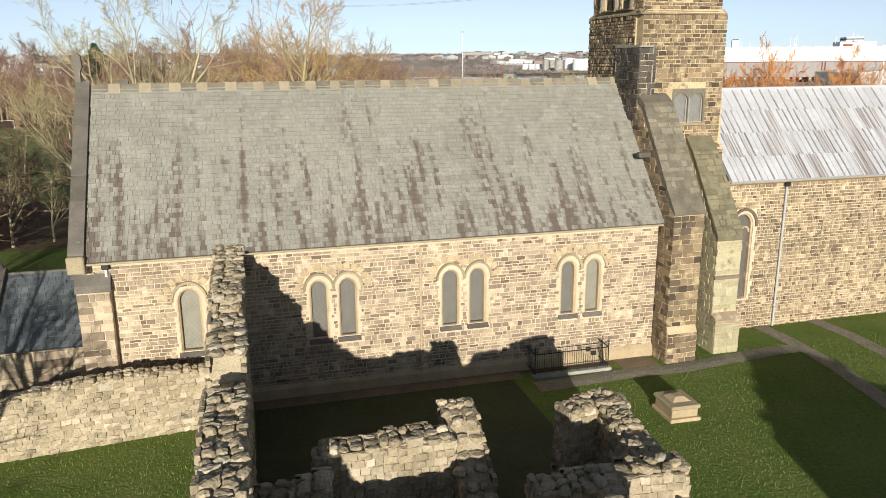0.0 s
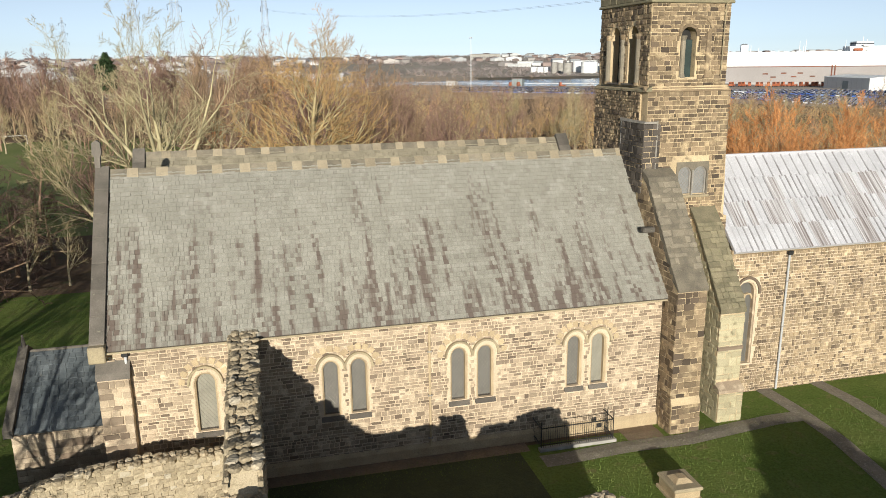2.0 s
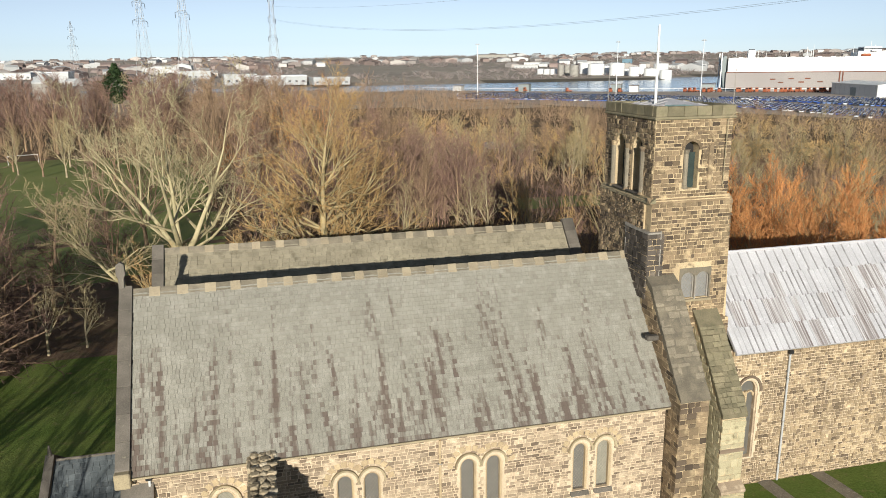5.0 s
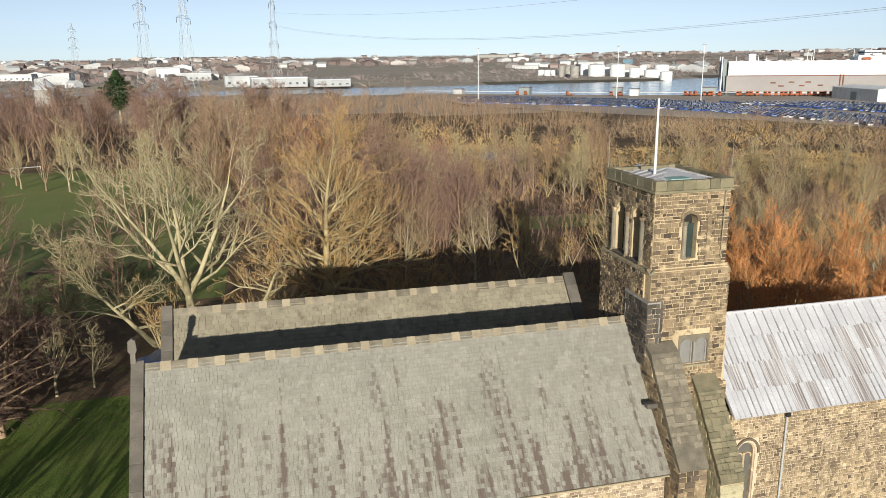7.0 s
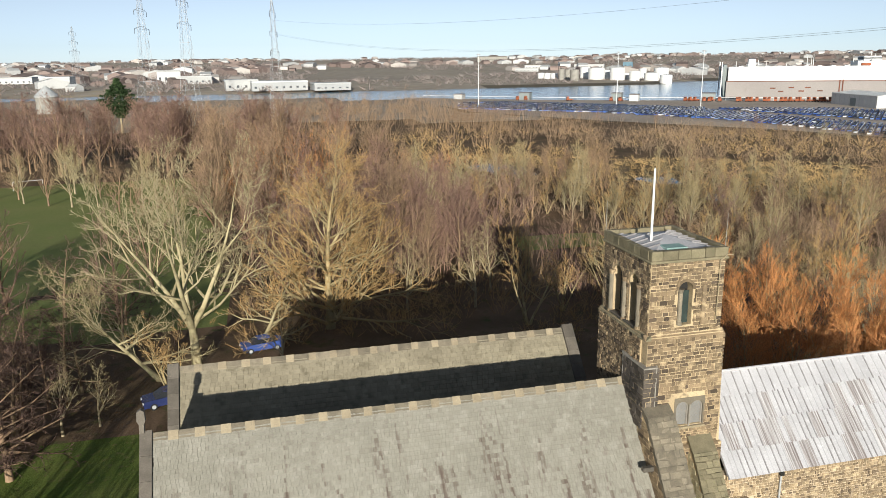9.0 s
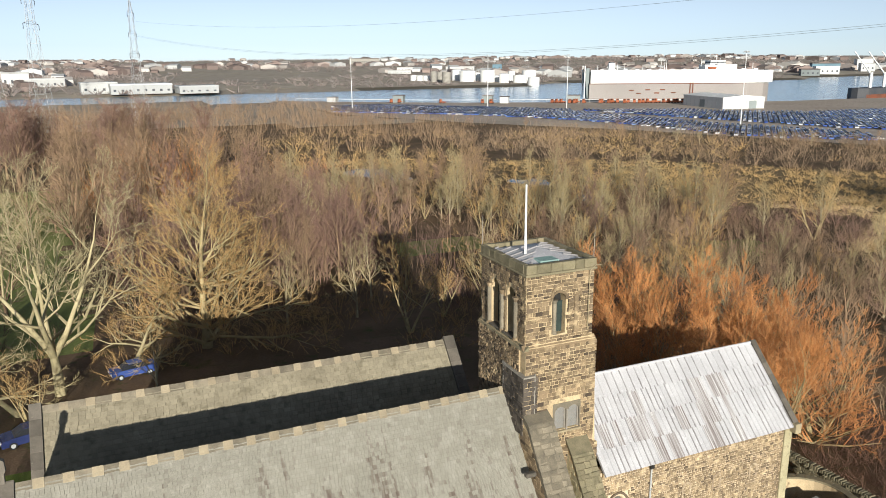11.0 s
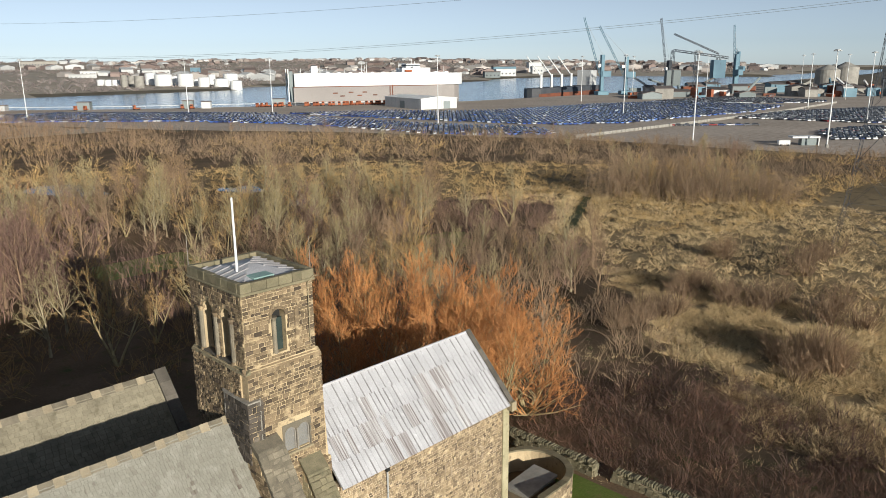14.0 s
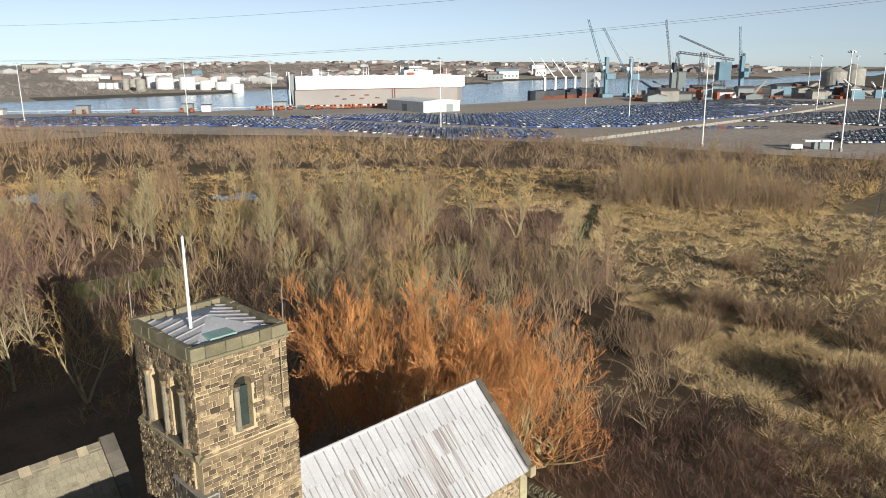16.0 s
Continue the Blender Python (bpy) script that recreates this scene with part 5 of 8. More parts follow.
tree_thing("tree", "low bare tree with long sweeping golden boughs", LICHEN_PALE, BARK_GOLD, stand(-1.5, 77.5), 0, seed=15, height=11.0, trunk=0.1, r=0.24, limbs=14, spread=84, twigs=5, levels=4, lift=0.08, lean=0.4, twig_r=0.013, thick=0.75)

def scatter(n, x0, x1, y0, y1, ok, seed):
    rnd = random.Random(seed)
    out = []
    for i in range(n * 6):
        x, y = rnd.uniform(x0, x1), rnd.uniform(y0, y1)
        if ok(x, y):
            out.append((x, y))
            if len(out) >= n:
                break
    return out


KIND = {}


def plant(kind, x, y, turn, scale, twig=None):
    if from_church(x, y) > 75 and kind + "_far" in PROTO:
        kind += "_far"
    if kind not in KIND:
        label, bark, tw, k = PROTO[kind]
        KIND[kind] = tree_thing("tree", label, bark, tw, stand(x, y), turn, scale, group="bare winter trees", **k)
        return KIND[kind]
    src = KIND[kind]
    x0, y0, z0 = stand(x, y)
    src_scale = src.scale.copy()
    src.scale = (scale,) * 3
    ob = copy_thing(src, pose(x0, y0, z0, 0, 0, turn))
    src.scale = src_scale
    return ob


def far_stand(kind, name, label, spots):
    """Trees too many to count, copies of one kind joined into one mesh; spots: x, y, turn, scale."""
    _, bark, tw, k = PROTO[kind]
    stem, crown = grow_tree(**k)
    v, f = wood(crown)
    sv, sf = wood(stem)
    thick = thick_faces(crown)
    marks = [0 if len(q) == 4 and i < thick else 1 for i, q in enumerate(f)] + [0] * len(sf)
    n = len(v)
    f = f + [tuple(i + n for i in q) for q in sf]
    items = [(0, np.array(pose(x, y, ground_z(x, y), 0, 0, a) @ Matrix.Scale(c, 4))) for x, y, a, c in spots]
    vs, fs = gather(items, [(np.array(v + sv), f)])
    ob = tagged(link_mesh(name, vs, fs, [bark, tw]), label, "trees", kind="stuff")
    ob.data.polygons.foreach_set("material_index", marks * len(items))


PROTO = {
    "ash_a": ("slender bare tree with upright olive-grey branches", BARK_GREY, BARK_OLIVE, dict(coarse=True, seed=21, height=11, trunk=0.22, r=0.2, limbs=14, spread=44, twigs=4, levels=4, lift=0.14, twig_r=0.012)),
    "ash_b": ("slim bare tree with brown trunk and twigs", BARK_BROWN, BARK_BROWN, dict(coarse=True, seed=22, height=12, trunk=0.3, r=0.2, limbs=13, spread=42, twigs=4, levels=4, lift=0.15, twig_r=0.012)),
    "ash_c": ("slim bare twin-stemmed tree with ochre twigs", BARK_OLIVE, BARK_GOLD, dict(coarse=True, seed=23, height=10, trunk=0.2, r=0.15, limbs=9, spread=52, twigs=4, levels=4, lift=0.12, fork=3, twig_r=0.012)),
    # shade is put into these trees' twig colour
    "dark": ("dense bare tree coloured dark for the shade it stands in", BARK_BROWN, TWIG_DARK_AND_SHADED, dict(seed=24, height=9, trunk=0.2, r=0.2, limbs=14, spread=76, twigs=4, levels=4, lift=0.03, twig_r=0.013, coarse=True)),
    "willow": ("dense willow with fiery orange winter twigs", BARK_OLIVE, TWIG_ORANGE, dict(seed=25, height=12.5, trunk=0.34, r=0.17, limbs=17, spread=48, twigs=5, levels=4, lift=0.27, fork=3, splay=0.5, twig_r=0.0115, decay=0.64, bole=0.6, coarse=True)),
    "willow_b": ("orange-twigged willow thicket beside the chancel", BARK_OLIVE, TWIG_ORANGE, dict(seed=26, height=11.5, trunk=0.08, r=0.15, limbs=14, spread=62, twigs=5, levels=4, lift=0.25, fork=4, splay=0.55, twig_r=0.0115, decay=0.64, bole=0.6, coarse=True)),
    "red": ("bare tree with fine red-brown twigs", BARK_BROWN, TWIG_RED, dict(coarse=True, seed=27, height=9.5, trunk=0.15, r=0.15, limbs=13, spread=48, twigs=4, levels=4, lift=0.14, twig_r=0.012)),
    "tall": ("tall bare woodland tree with dark purple-brown twigs", BARK_BROWN, TWIG_RED, dict(coarse=True, seed=28, height=17, trunk=0.3, r=0.24, limbs=16, spread=36, twigs=5, levels=3, lift=0.14, twig_r=0.03)),
}
for kind in ("ash_a", "ash_b", "ash_c", "red"):
    label, bark, tw, k = PROTO[kind]
    PROTO[kind + "_far"] = (label, bark, tw, {**k, "levels": 3, "twig_r": 0.019, "limbs": k["limbs"] + (3 if kind != "ash_c" else -3), "twigs": 5, "coarse": True})
rt = random.Random(77)
FAR = {}
# willows behind the chancel
for x, y, s, k in ((41.3, 37.2, 1.15, "willow"), (44.5, 39.5, 1.1, "willow"), (40.5, 43.5, 1.35, "willow_b"), (35.8, 46.0, 1.2, "willow"), (45.0, 44.5, 1.3, "willow"), (31.0, 47.5, 0.95, "willow_b"), (40.5, 49.5, 1.4, "willow"), (48.3, 38.0, 1.1, "willow_b"), (47.0, 42.0, 1.05, "willow")):
    plant(k, x, y, rt.uniform(0, 360), s)
# golden and grey trees between the great tree and the tower, and the rows beyond
for x, y in ((15, 85), (19.5, 88), (24, 84), (12, 92), (29, 90), (33, 80), (37, 74), (27, 76), (21, 95), (35, 92), (41, 84), (44, 72), (40, 63), (50, 62), (56, 57), (55, 68)):
    plant(rt.choice(("ash_a", "ash_b", "ash_c", "ash_c")), x + rt.uniform(-1, 1), y + rt.uniform(-1, 1), rt.uniform(0, 360), rt.uniform(0.8, 1.1))
for x, y in ((52, 152), (54, 148), (53, 141), (57, 143), (60, 141), (59, 134.5), (62, 136), (66, 131), (64, 126), (68, 128.5), (71, 126), (61, 124), (48, 156), (46, 163), (56, 152), (63, 145), (69, 138), (75, 128), (74, 120), (79, 124), (80, 113), (66, 119), (71, 112)):
    plant(rt.choice(("ash_a", "ash_b", "ash_a", "ash_c")), x, y, rt.uniform(0, 360), rt.uniform(0.75, 1.05))
# the purple-brown wood behind the park
for x, y in scatter(64, -95, 24, 222, 285, lambda x, y: y > 232 - (x + 20) * 0.1, 73):
    FAR.setdefault("tall", []).append((x, y, rt.uniform(0, 360), rt.uniform(1.1, 1.5)))
# tall trees that close the view behind the church
for x, y in scatter(9, -46, -9, 84, 103, lambda x, y: True, 71) + scatter(16, -5, 27, 96, 132, lambda x, y: True, 72):
    plant(rt.choice(("red", "ash_b", "red")), x, y, rt.uniform(0, 360), rt.uniform(1.25, 1.6))
# the park's edge and the trees west of the church, coloured dark for shade
for x, y in ((-26, 172), (-32, 178), (-38, 186), (-44, 188), (-50, 192), (-57, 198), (-22, 163), (-18, 156), (-14, 165), (-9, 150), (-40, 200), (-48, 210), (-60, 205), (-66, 210), (-8, 132), (-14, 128), (-2, 140), (4, 128), (10, 120)):
    plant(rt.choice(("ash_a", "ash_b", "ash_a")), x, y, rt.uniform(0, 360), rt.uniform(0.95, 1.3))
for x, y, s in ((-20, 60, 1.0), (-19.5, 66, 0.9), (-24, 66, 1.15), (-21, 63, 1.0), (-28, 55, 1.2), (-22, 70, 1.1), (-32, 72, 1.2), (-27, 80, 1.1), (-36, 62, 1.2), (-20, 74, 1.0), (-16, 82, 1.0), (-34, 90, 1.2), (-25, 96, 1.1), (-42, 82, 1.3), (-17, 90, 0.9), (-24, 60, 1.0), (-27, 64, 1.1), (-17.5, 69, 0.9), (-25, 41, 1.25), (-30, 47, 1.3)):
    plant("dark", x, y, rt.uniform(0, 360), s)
# unseen trees, added for the branch shadows on porch and lawn
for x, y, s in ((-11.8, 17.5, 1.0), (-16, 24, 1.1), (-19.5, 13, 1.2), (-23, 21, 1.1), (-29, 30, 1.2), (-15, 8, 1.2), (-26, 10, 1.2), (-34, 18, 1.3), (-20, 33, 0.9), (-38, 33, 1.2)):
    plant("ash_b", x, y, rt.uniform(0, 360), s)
# more trees added past the view's left edge to shade the wood floor
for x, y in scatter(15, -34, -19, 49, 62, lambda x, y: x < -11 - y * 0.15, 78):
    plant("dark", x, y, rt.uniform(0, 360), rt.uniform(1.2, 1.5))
plant("ash_a", -14.6, 61.5, 30, 0.5)
plant("ash_a", -17.2, 60.5, 80, 0.62)
for x, y in ((60, 57), (64, 63), (66, 71), (58, 50), (72, 76), (62, 78), (69, 84), (75, 68)):
    plant(rt.choice(("ash_a", "ash_c", "red")), x, y, rt.uniform(0, 360), rt.uniform(0.55, 0.75))
plant("ash_c", -9.5, 66, 80, 0.75)
plant("ash_a", 0.5, 69, 130, 0.6)
for x, y in ((18, 100), (22, 106), (14, 108), (27, 102), (30, 110), (24, 116), (36, 104), (10, 102), (33, 118), (20, 122)):
    plant("red", x, y, rt.uniform(0, 360), rt.uniform(1.2, 1.55))


def thicket(name, label, material, spots, hgt, width, stems, rad, seed, up=0.9, forks=2):
    """Uncountable bare scrub: stems that fork and fork again, over many spots; forks=0 gives plain stalks."""
    rnd = np.random.RandomState(seed)
    P = np.array([(x, y, ground_z(x, y)) for x, y in spots])
    k = len(P)
    size = rnd.uniform(0.6, 1.25, k)[:, None]
    az = rnd.uniform(0, 2 * np.pi, (k, stems))
    rr = np.sqrt(rnd.uniform(0, 1, (k, stems))) * width * size * 0.5
    base = P[:, None, :] + np.stack([np.cos(az) * rr * 0.4, np.sin(az) * rr * 0.4, np.zeros_like(rr) - 0.15], axis=2)
    h = hgt * size * rnd.uniform(0.6, 1.08, (k, stems)) * (1.1 - 0.45 * (rr / (width * size * 0.5 + 1e-6)) ** 2)
    out = rr / up
    tip = base + np.stack([np.cos(az) * out, np.sin(az) * out, h], axis=2) + rnd.normal(0, 0.05 * hgt, (k, stems, 3))
    r0 = np.full((k, stems, 1), rad) * rnd.uniform(0.75, 1.3, (k, stems, 1))
    zero = np.zeros_like(r0)
    if not forks:
        rows = [np.concatenate([base, tip, r0, zero], axis=2).reshape(-1, 8)]
    else:
        mid = base + (tip - base) * rnd.uniform(0.4, 0.62, (k, stems, 1)) + rnd.normal(0, 0.03 * hgt, tip.shape)
        rows = [np.concatenate([base, mid, r0 * 1.5, r0 * 0.9], axis=2).reshape(-1, 8)]
        for g in range(forks + 1):
            s = base + (mid - base) * (1.0 if g < 2 else rnd.uniform(0.5, 0.9, (k, stems, 1)))
            e = s + (tip - mid) * rnd.uniform(0.65, 1.1, (k, stems, 1)) + rnd.normal(0, 0.12 * hgt, tip.shape) * np.array([1, 1, 0.6])
            rows.append(np.concatenate([s, e, r0 * 0.8, zero], axis=2).reshape(-1, 8))
            for q in range(2):
                t = rnd.uniform(0.25, 0.75, (k, stems, 1))
                s2 = s + (e - s) * t
                e2 = s2 + (e - s) * (1 - t) * 0.9 + rnd.normal(0, 0.085 * hgt, tip.shape)
                rows.append(np.concatenate([s2, e2, r0 * 0.6, zero], axis=2).reshape(-1, 8))
    v, f = wood({3: np.concatenate(rows).tolist()})
    return tagged(link_mesh(name, v, f, material), label, "scrub", kind="stuff")


def clump(x, y, s, k):
    return noise.noise((x * s, y * s, k)) 


def land(x, y):
    return x < port_edge(y) - 3 and y < near_bank(x) - 12 and not (-8 < x < 38 and y < 50)


def off_ditch(x, y):
    """How far a place lies from the drainage ditch in the reeds."""
    f = min(1, max(0, ((x - 118) * 39 + (y - 83) * 22) / (39 * 39 + 22 * 22)))
    return math.hypot(x - 118 - 39 * f, y - 83 - 22 * f)


wood_ok = lambda x, y: land(x, y) and zone(x, y) == 1 and not (40 < x < 70 and 108 < y < 140)
thicket("woodland_scrub", "bare brown woodland scrub and saplings", BARK_BROWN, scatter(600, -60, 112, 84, 240, lambda x, y: wood_ok(x, y) and y > 150 - x and clump(x, y, 0.03, 5) > -0.3, 1), 4.6, 5.0, 5, 0.022, 1)
thicket("red_scrub", "bare red-brown birch scrub", TWIG_RED, scatter(520, -2, 50, 98, 205, lambda x, y: wood_ok(x, y) and clump(x, y, 0.025, 9) > -0.3, 2), 9.0, 5.5, 7, 0.02, 2)
thicket("olive_scrub", "bare olive and ochre scrub", BELT_TWIG, scatter(300, -30, 80, 60, 200, lambda x, y: wood_ok(x, y) and from_church(x, y) > 58 and clump(x, y, 0.04, 2) > 0.0, 3), 3.8, 4.5, 6, 0.02, 3)
belt = lambda x, y: land(x, y) and from_church(x, y) > 215 and clump(x, y, 0.02, 4) > -0.35
thicket("port_edge_scrub", "belt of brown scrub along the port fence", BELT_TWIG, scatter(620, 125, 300, -60, 330, belt, 4), 6.5, 8.0, 9, 0.03, 4, forks=1)
thicket("port_edge_scrub", "taller brown trees and scrub along the port fence", BARK_BROWN, scatter(400, -60, 190, 290, 520, belt, 24), 9.5, 8.5, 9, 0.035, 24, forks=1)
thicket("ochre_scrub", "ochre willow scrub and tall reeds", TWIG_OCHRE, scatter(520, -20, 300, -40, 420, lambda x, y: land(x, y) and 150 < from_church(x, y) < 330 and clump(x, y, 0.018, 7) > -0.05, 5), 4.0, 8.0, 8, 0.035, 5, forks=1)
thicket("orange_scrub", "patches of orange-twigged willow in the woods", TWIG_ORANGE, scatter(70, -10, 60, 180, 330, lambda x, y: land(x, y) and clump(x, y, 0.03, 21) > 0.22, 16), 7.5, 6.0, 9, 0.026, 16)
thicket("far_wood", "far brown bare woodland", BARK_BROWN, scatter(900, -420, 130, 270, 640, lambda x, y: land(x, y) and zone(x, y) != 2 and clump(x, y, 0.01, 3) > -0.4, 6), 15.0, 11.0, 7, 0.05, 6, forks=1)
thicket("orange_scrub", "tall orange-twigged willows rising from the woods", TWIG_ORANGE, [(5 + rt.gauss(0, 2.6), 150 + rt.gauss(0, 3)) for i in range(9)], 19.0, 7.0, 12, 0.045, 26)
thicket("reed_bed", "dry golden reeds in tussocks", REED, scatter(6200, 98, 185, -10, 125, lambda x, y: land(x, y) and zone(x, y) == 3 and x > 98 and off_ditch(x, y) > 1.8, 7), 1.05, 1.5, 7, 0.055, 7, 0.5, 0)
thicket("reed_bed", "pale dry reeds and rushes on the near marsh", REED, scatter(9500, 55, 100, -5, 75, lambda x, y: zone(x, y) == 3 and clump(x, y, 0.2, 43) > -0.3, 27), 0.85, 1.35, 8, 0.036, 27, 0.5, 0)
thicket("reed_bed", "tall dry reeds standing along the ditch", REED, [(x, y) for x, y in scatter(420, 112, 162, 76, 112, lambda x, y: 1.7 < off_ditch(x, y) < 5.5, 44)], 1.9, 1.2, 8, 0.03, 44, 0.5, 0)
thicket("reed_bed", "ochre reeds on wet ground", TWIG_OCHRE, scatter(2000, 60, 240, 60, 260, lambda x, y: land(x, y) and zone(x, y) == 3 and from_church(x, y) > 125, 8), 1.5, 2.6, 8, 0.06, 8, 0.6, 0)
thicket("dark_bramble", "dark brown bramble scrub below the churchyard", TWIG_DARK_AND_SHADED, scatter(520, 45.5, 68, -2, 50, lambda x, y: land(x, y) and not (x < 50 and y > 32) and y < 50 - (x - 48) * 0.75 and clump(x, y, 0.08, 6) > -0.5, 9), 1.6, 2.4, 5, 0.022, 9, forks=1)
thicket("willowherb", "reddish dead stalks standing below the churchyard wall", STALK, scatter(2300, 45.5, 66, -4, 46, lambda x, y: land(x, y) and y < 48 - (x - 46) * 0.8 and clump(x, y, 0.1, 46) > -0.45, 47), 1.25, 1.5, 9, 0.016, 47, 0.7, 0)
thicket("dry_grass", "pale dry grass among the brambles", REED, scatter(600, 40, 80, -4, 58, lambda x, y: land(x, y) and not (x < 50 and y > 30) and zone(x, y) == 1 and clump(x, y, 0.1, 23) > -0.1, 18), 0.6, 1.0, 7, 0.02, 18, 0.6, 0)
thicket("olive_scrub", "dense olive-brown scrub trees by the marsh", BELT_TWIG, scatter(330, 47, 106, 34, 122, lambda x, y: land(x, y) and zone(x, y) == 1 and y > 92 - x * 1.0, 10), 5.6, 4.6, 8, 0.02, 10)
thicket("brown_scrub", "purple-brown bare scrub beside the reeds", TWIG_RED, scatter(230, 84, 160, 84, 160, lambda x, y: land(x, y) and zone(x, y) == 1 and off_ditch(x, y) > 3, 45), 4.2, 4.5, 8, 0.022, 45)
thicket("brown_scrub", "purple-brown bare scrub behind the willows", TWIG_RED, scatter(90, 36, 66, 54, 92, lambda x, y: land(x, y) and clump(x, y, 0.07, 22) > -0.05, 17), 6.5, 4.5, 10, 0.015, 17)
thicket("grey_scrub", "grey-olive leafless scrub trees in the marsh", BELT_TWIG, scatter(150, 145, 215, 50, 130, lambda x, y: -1 < (x - 166) * 0.85 + (y - 84) * 0.5 < 30 and abs((y - 84) * 0.85 - (x - 166) * 0.5 + 2) < 27 - 0.5 * ((x - 166) * 0.85 + (y - 84) * 0.5), 11), 11.0, 7.0, 11, 0.026, 11)
thicket("port_edge_scrub", "dark bushes along the port fence", BARK_BROWN, scatter(230, 225, 345, -110, 240, lambda x, y: port_edge(y) - 15 < x < port_edge(y) - 3, 25), 5.5, 7.0, 10, 0.05, 25, forks=1)
thicket("brown_bushes", "brown leafless bushes casting long shade in the marsh", BARK_BROWN, [(cx + rt.gauss(0, sx), cy + rt.gauss(0, sy)) for cx, cy, sx, sy, k in ((83, 44, 2.4, 1.2, 12), (96, 47, 2.0, 0.9, 8), (79, 24, 2.6, 1.6, 26), (79, 27, 2.2, 1.2, 12), (94, 41, 3, 1, 7), (95, 36, 4, 1.2, 8), (99, 28, 4, 2, 12), (75, 44, 1.6, 1.0, 6), (127, 40, 6, 1.5, 14), (119, 54, 5, 1, 8)) for i in range(k)], 3.6, 3.2, 24, 0.035, 12, forks=1)
# undergrowth darkened in colour for the wood's shade
thicket("dark_bramble", "churchyard wood undergrowth, coloured dark for the shade there", TWIG_DARK_AND_SHADED, scatter(50, -46, -9, 62, 108, lambda x, y: True, 13), 2.0, 3.0, 5, 0.02, 13)
thicket("wood_undergrowth", "tangled undergrowth beneath the golden trees", BARK_GOLD, scatter(110, -4, 44, 66, 96, lambda x, y: land(x, y) and y > 74 - max(0, x - 20) * 0.6, 14), 3.0, 3.8, 7, 0.016, 14)
thicket("brown_scrub", "mixed bare brown scrub between the wood and the reeds", BARK_BROWN, scatter(260, 50, 125, 78, 165, lambda x, y: land(x, y) and zone(x, y) == 1, 15), 4.0, 5.5, 6, 0.022, 15)
for x, y in scatter(125, -30, 120, 94, 200, lambda x, y: wood_ok(x, y) and from_church(x, y) > 93 and clump(x, y, 0.05, 31) > -0.2, 61):
    kind = rt.choice(("ash_b_far", "red_far", "red_far", "ash_b_far") if x < 28 else ("ash_a_far", "ash_a_far", "ash_c_far", "red_far", "ash_b_far"))
    FAR.setdefault(kind, []).append((x, y, rt.uniform(0, 360), rt.uniform(1.45, 1.95) if x < 28 else rt.uniform(0.9, 1.25)))
for x, y in scatter(46, 52, 100, 50, 112, lambda x, y: zone(x, y) == 1 and y > 106 - x * 1.05, 62):
    plant(rt.choice(("ash_a_far", "ash_c_far", "ash_b_far", "red_far")), x, y, rt.uniform(0, 360), rt.uniform(0.65, 0.95))

for x, y in scatter(14, 158, 205, 60, 125, lambda x, y: 2 < (x - 166) * 0.85 + (y - 84) * 0.5 < 26 and abs((y - 84) * 0.85 - (x - 166) * 0.5) < 20, 75):
    FAR.setdefault(rt.choice(("ash_a_far", "ash_c_far")), []).append((x, y, rt.uniform(0, 360), rt.uniform(0.85, 1.15)))
for x, y in scatter(26, 120, 300, 90, 470, lambda x, y: land(x, y) and 8 < port_edge(y) - x < 60, 76):
    FAR.setdefault(rt.choice(("red_far", "ash_b_far", "ash_a_far")), []).append((x, y, rt.uniform(0, 360), rt.uniform(0.55, 0.85)))
for kind, spots in FAR.items():
    far_stand(kind, "far_trees", {"tall": "tall purple-brown bare wood behind the park", "ash_a_far": "grey-olive bare trees beyond the churchyard wood", "ash_b_far": "brown bare trees beyond the churchyard wood", "ash_c_far": "ochre bare trees in the marsh", "red_far": "red-brown bare trees beyond the churchyard wood"}[kind], spots)

# lawn blades near the walk's start
rg = np.random.RandomState(5)
gx = rg.uniform(-14, 32, 34000)
gy = rg.uniform(10, 28.2, 34000)
# no blades where the shade-dark sheet covers the court
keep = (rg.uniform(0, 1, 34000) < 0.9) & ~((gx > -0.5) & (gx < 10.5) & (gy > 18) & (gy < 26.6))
g = np.stack([gx, gy, np.full_like(gx, -0.72), gx + rg.normal(0, 0.04, 34000), gy + rg.normal(0, 0.04, 34000), -0.7 + rg.uniform(0.04, 0.12, 34000), np.full_like(gx, 0.013), np.zeros_like(gx)], axis=1)[keep]
v, f = wood({3: g.tolist()})
tagged(link_mesh("lawn_grass", v, f, BLADES), "short green winter grass of the churchyard", "grass", kind="stuff")


# ---- the port ----
ACROSS, AWAY = Vector((0.70, -0.71, 0)), Vector((0.71, 0.70, 0))
PORT_Z = -5.34


def on_port(s, r):
    return AWAY * s + ACROSS * r + Vector((0, 0, PORT_Z))


CAR_SIDE = [(-2.15, 0.28), (-2.2, 0.62), (-2.05, 0.86), (-1.15, 0.95), (-0.45, 1.38), (0.75, 1.42), (1.55, 1.0), (2.12, 0.92), (2.18, 0.45), (2.1, 0.28)]


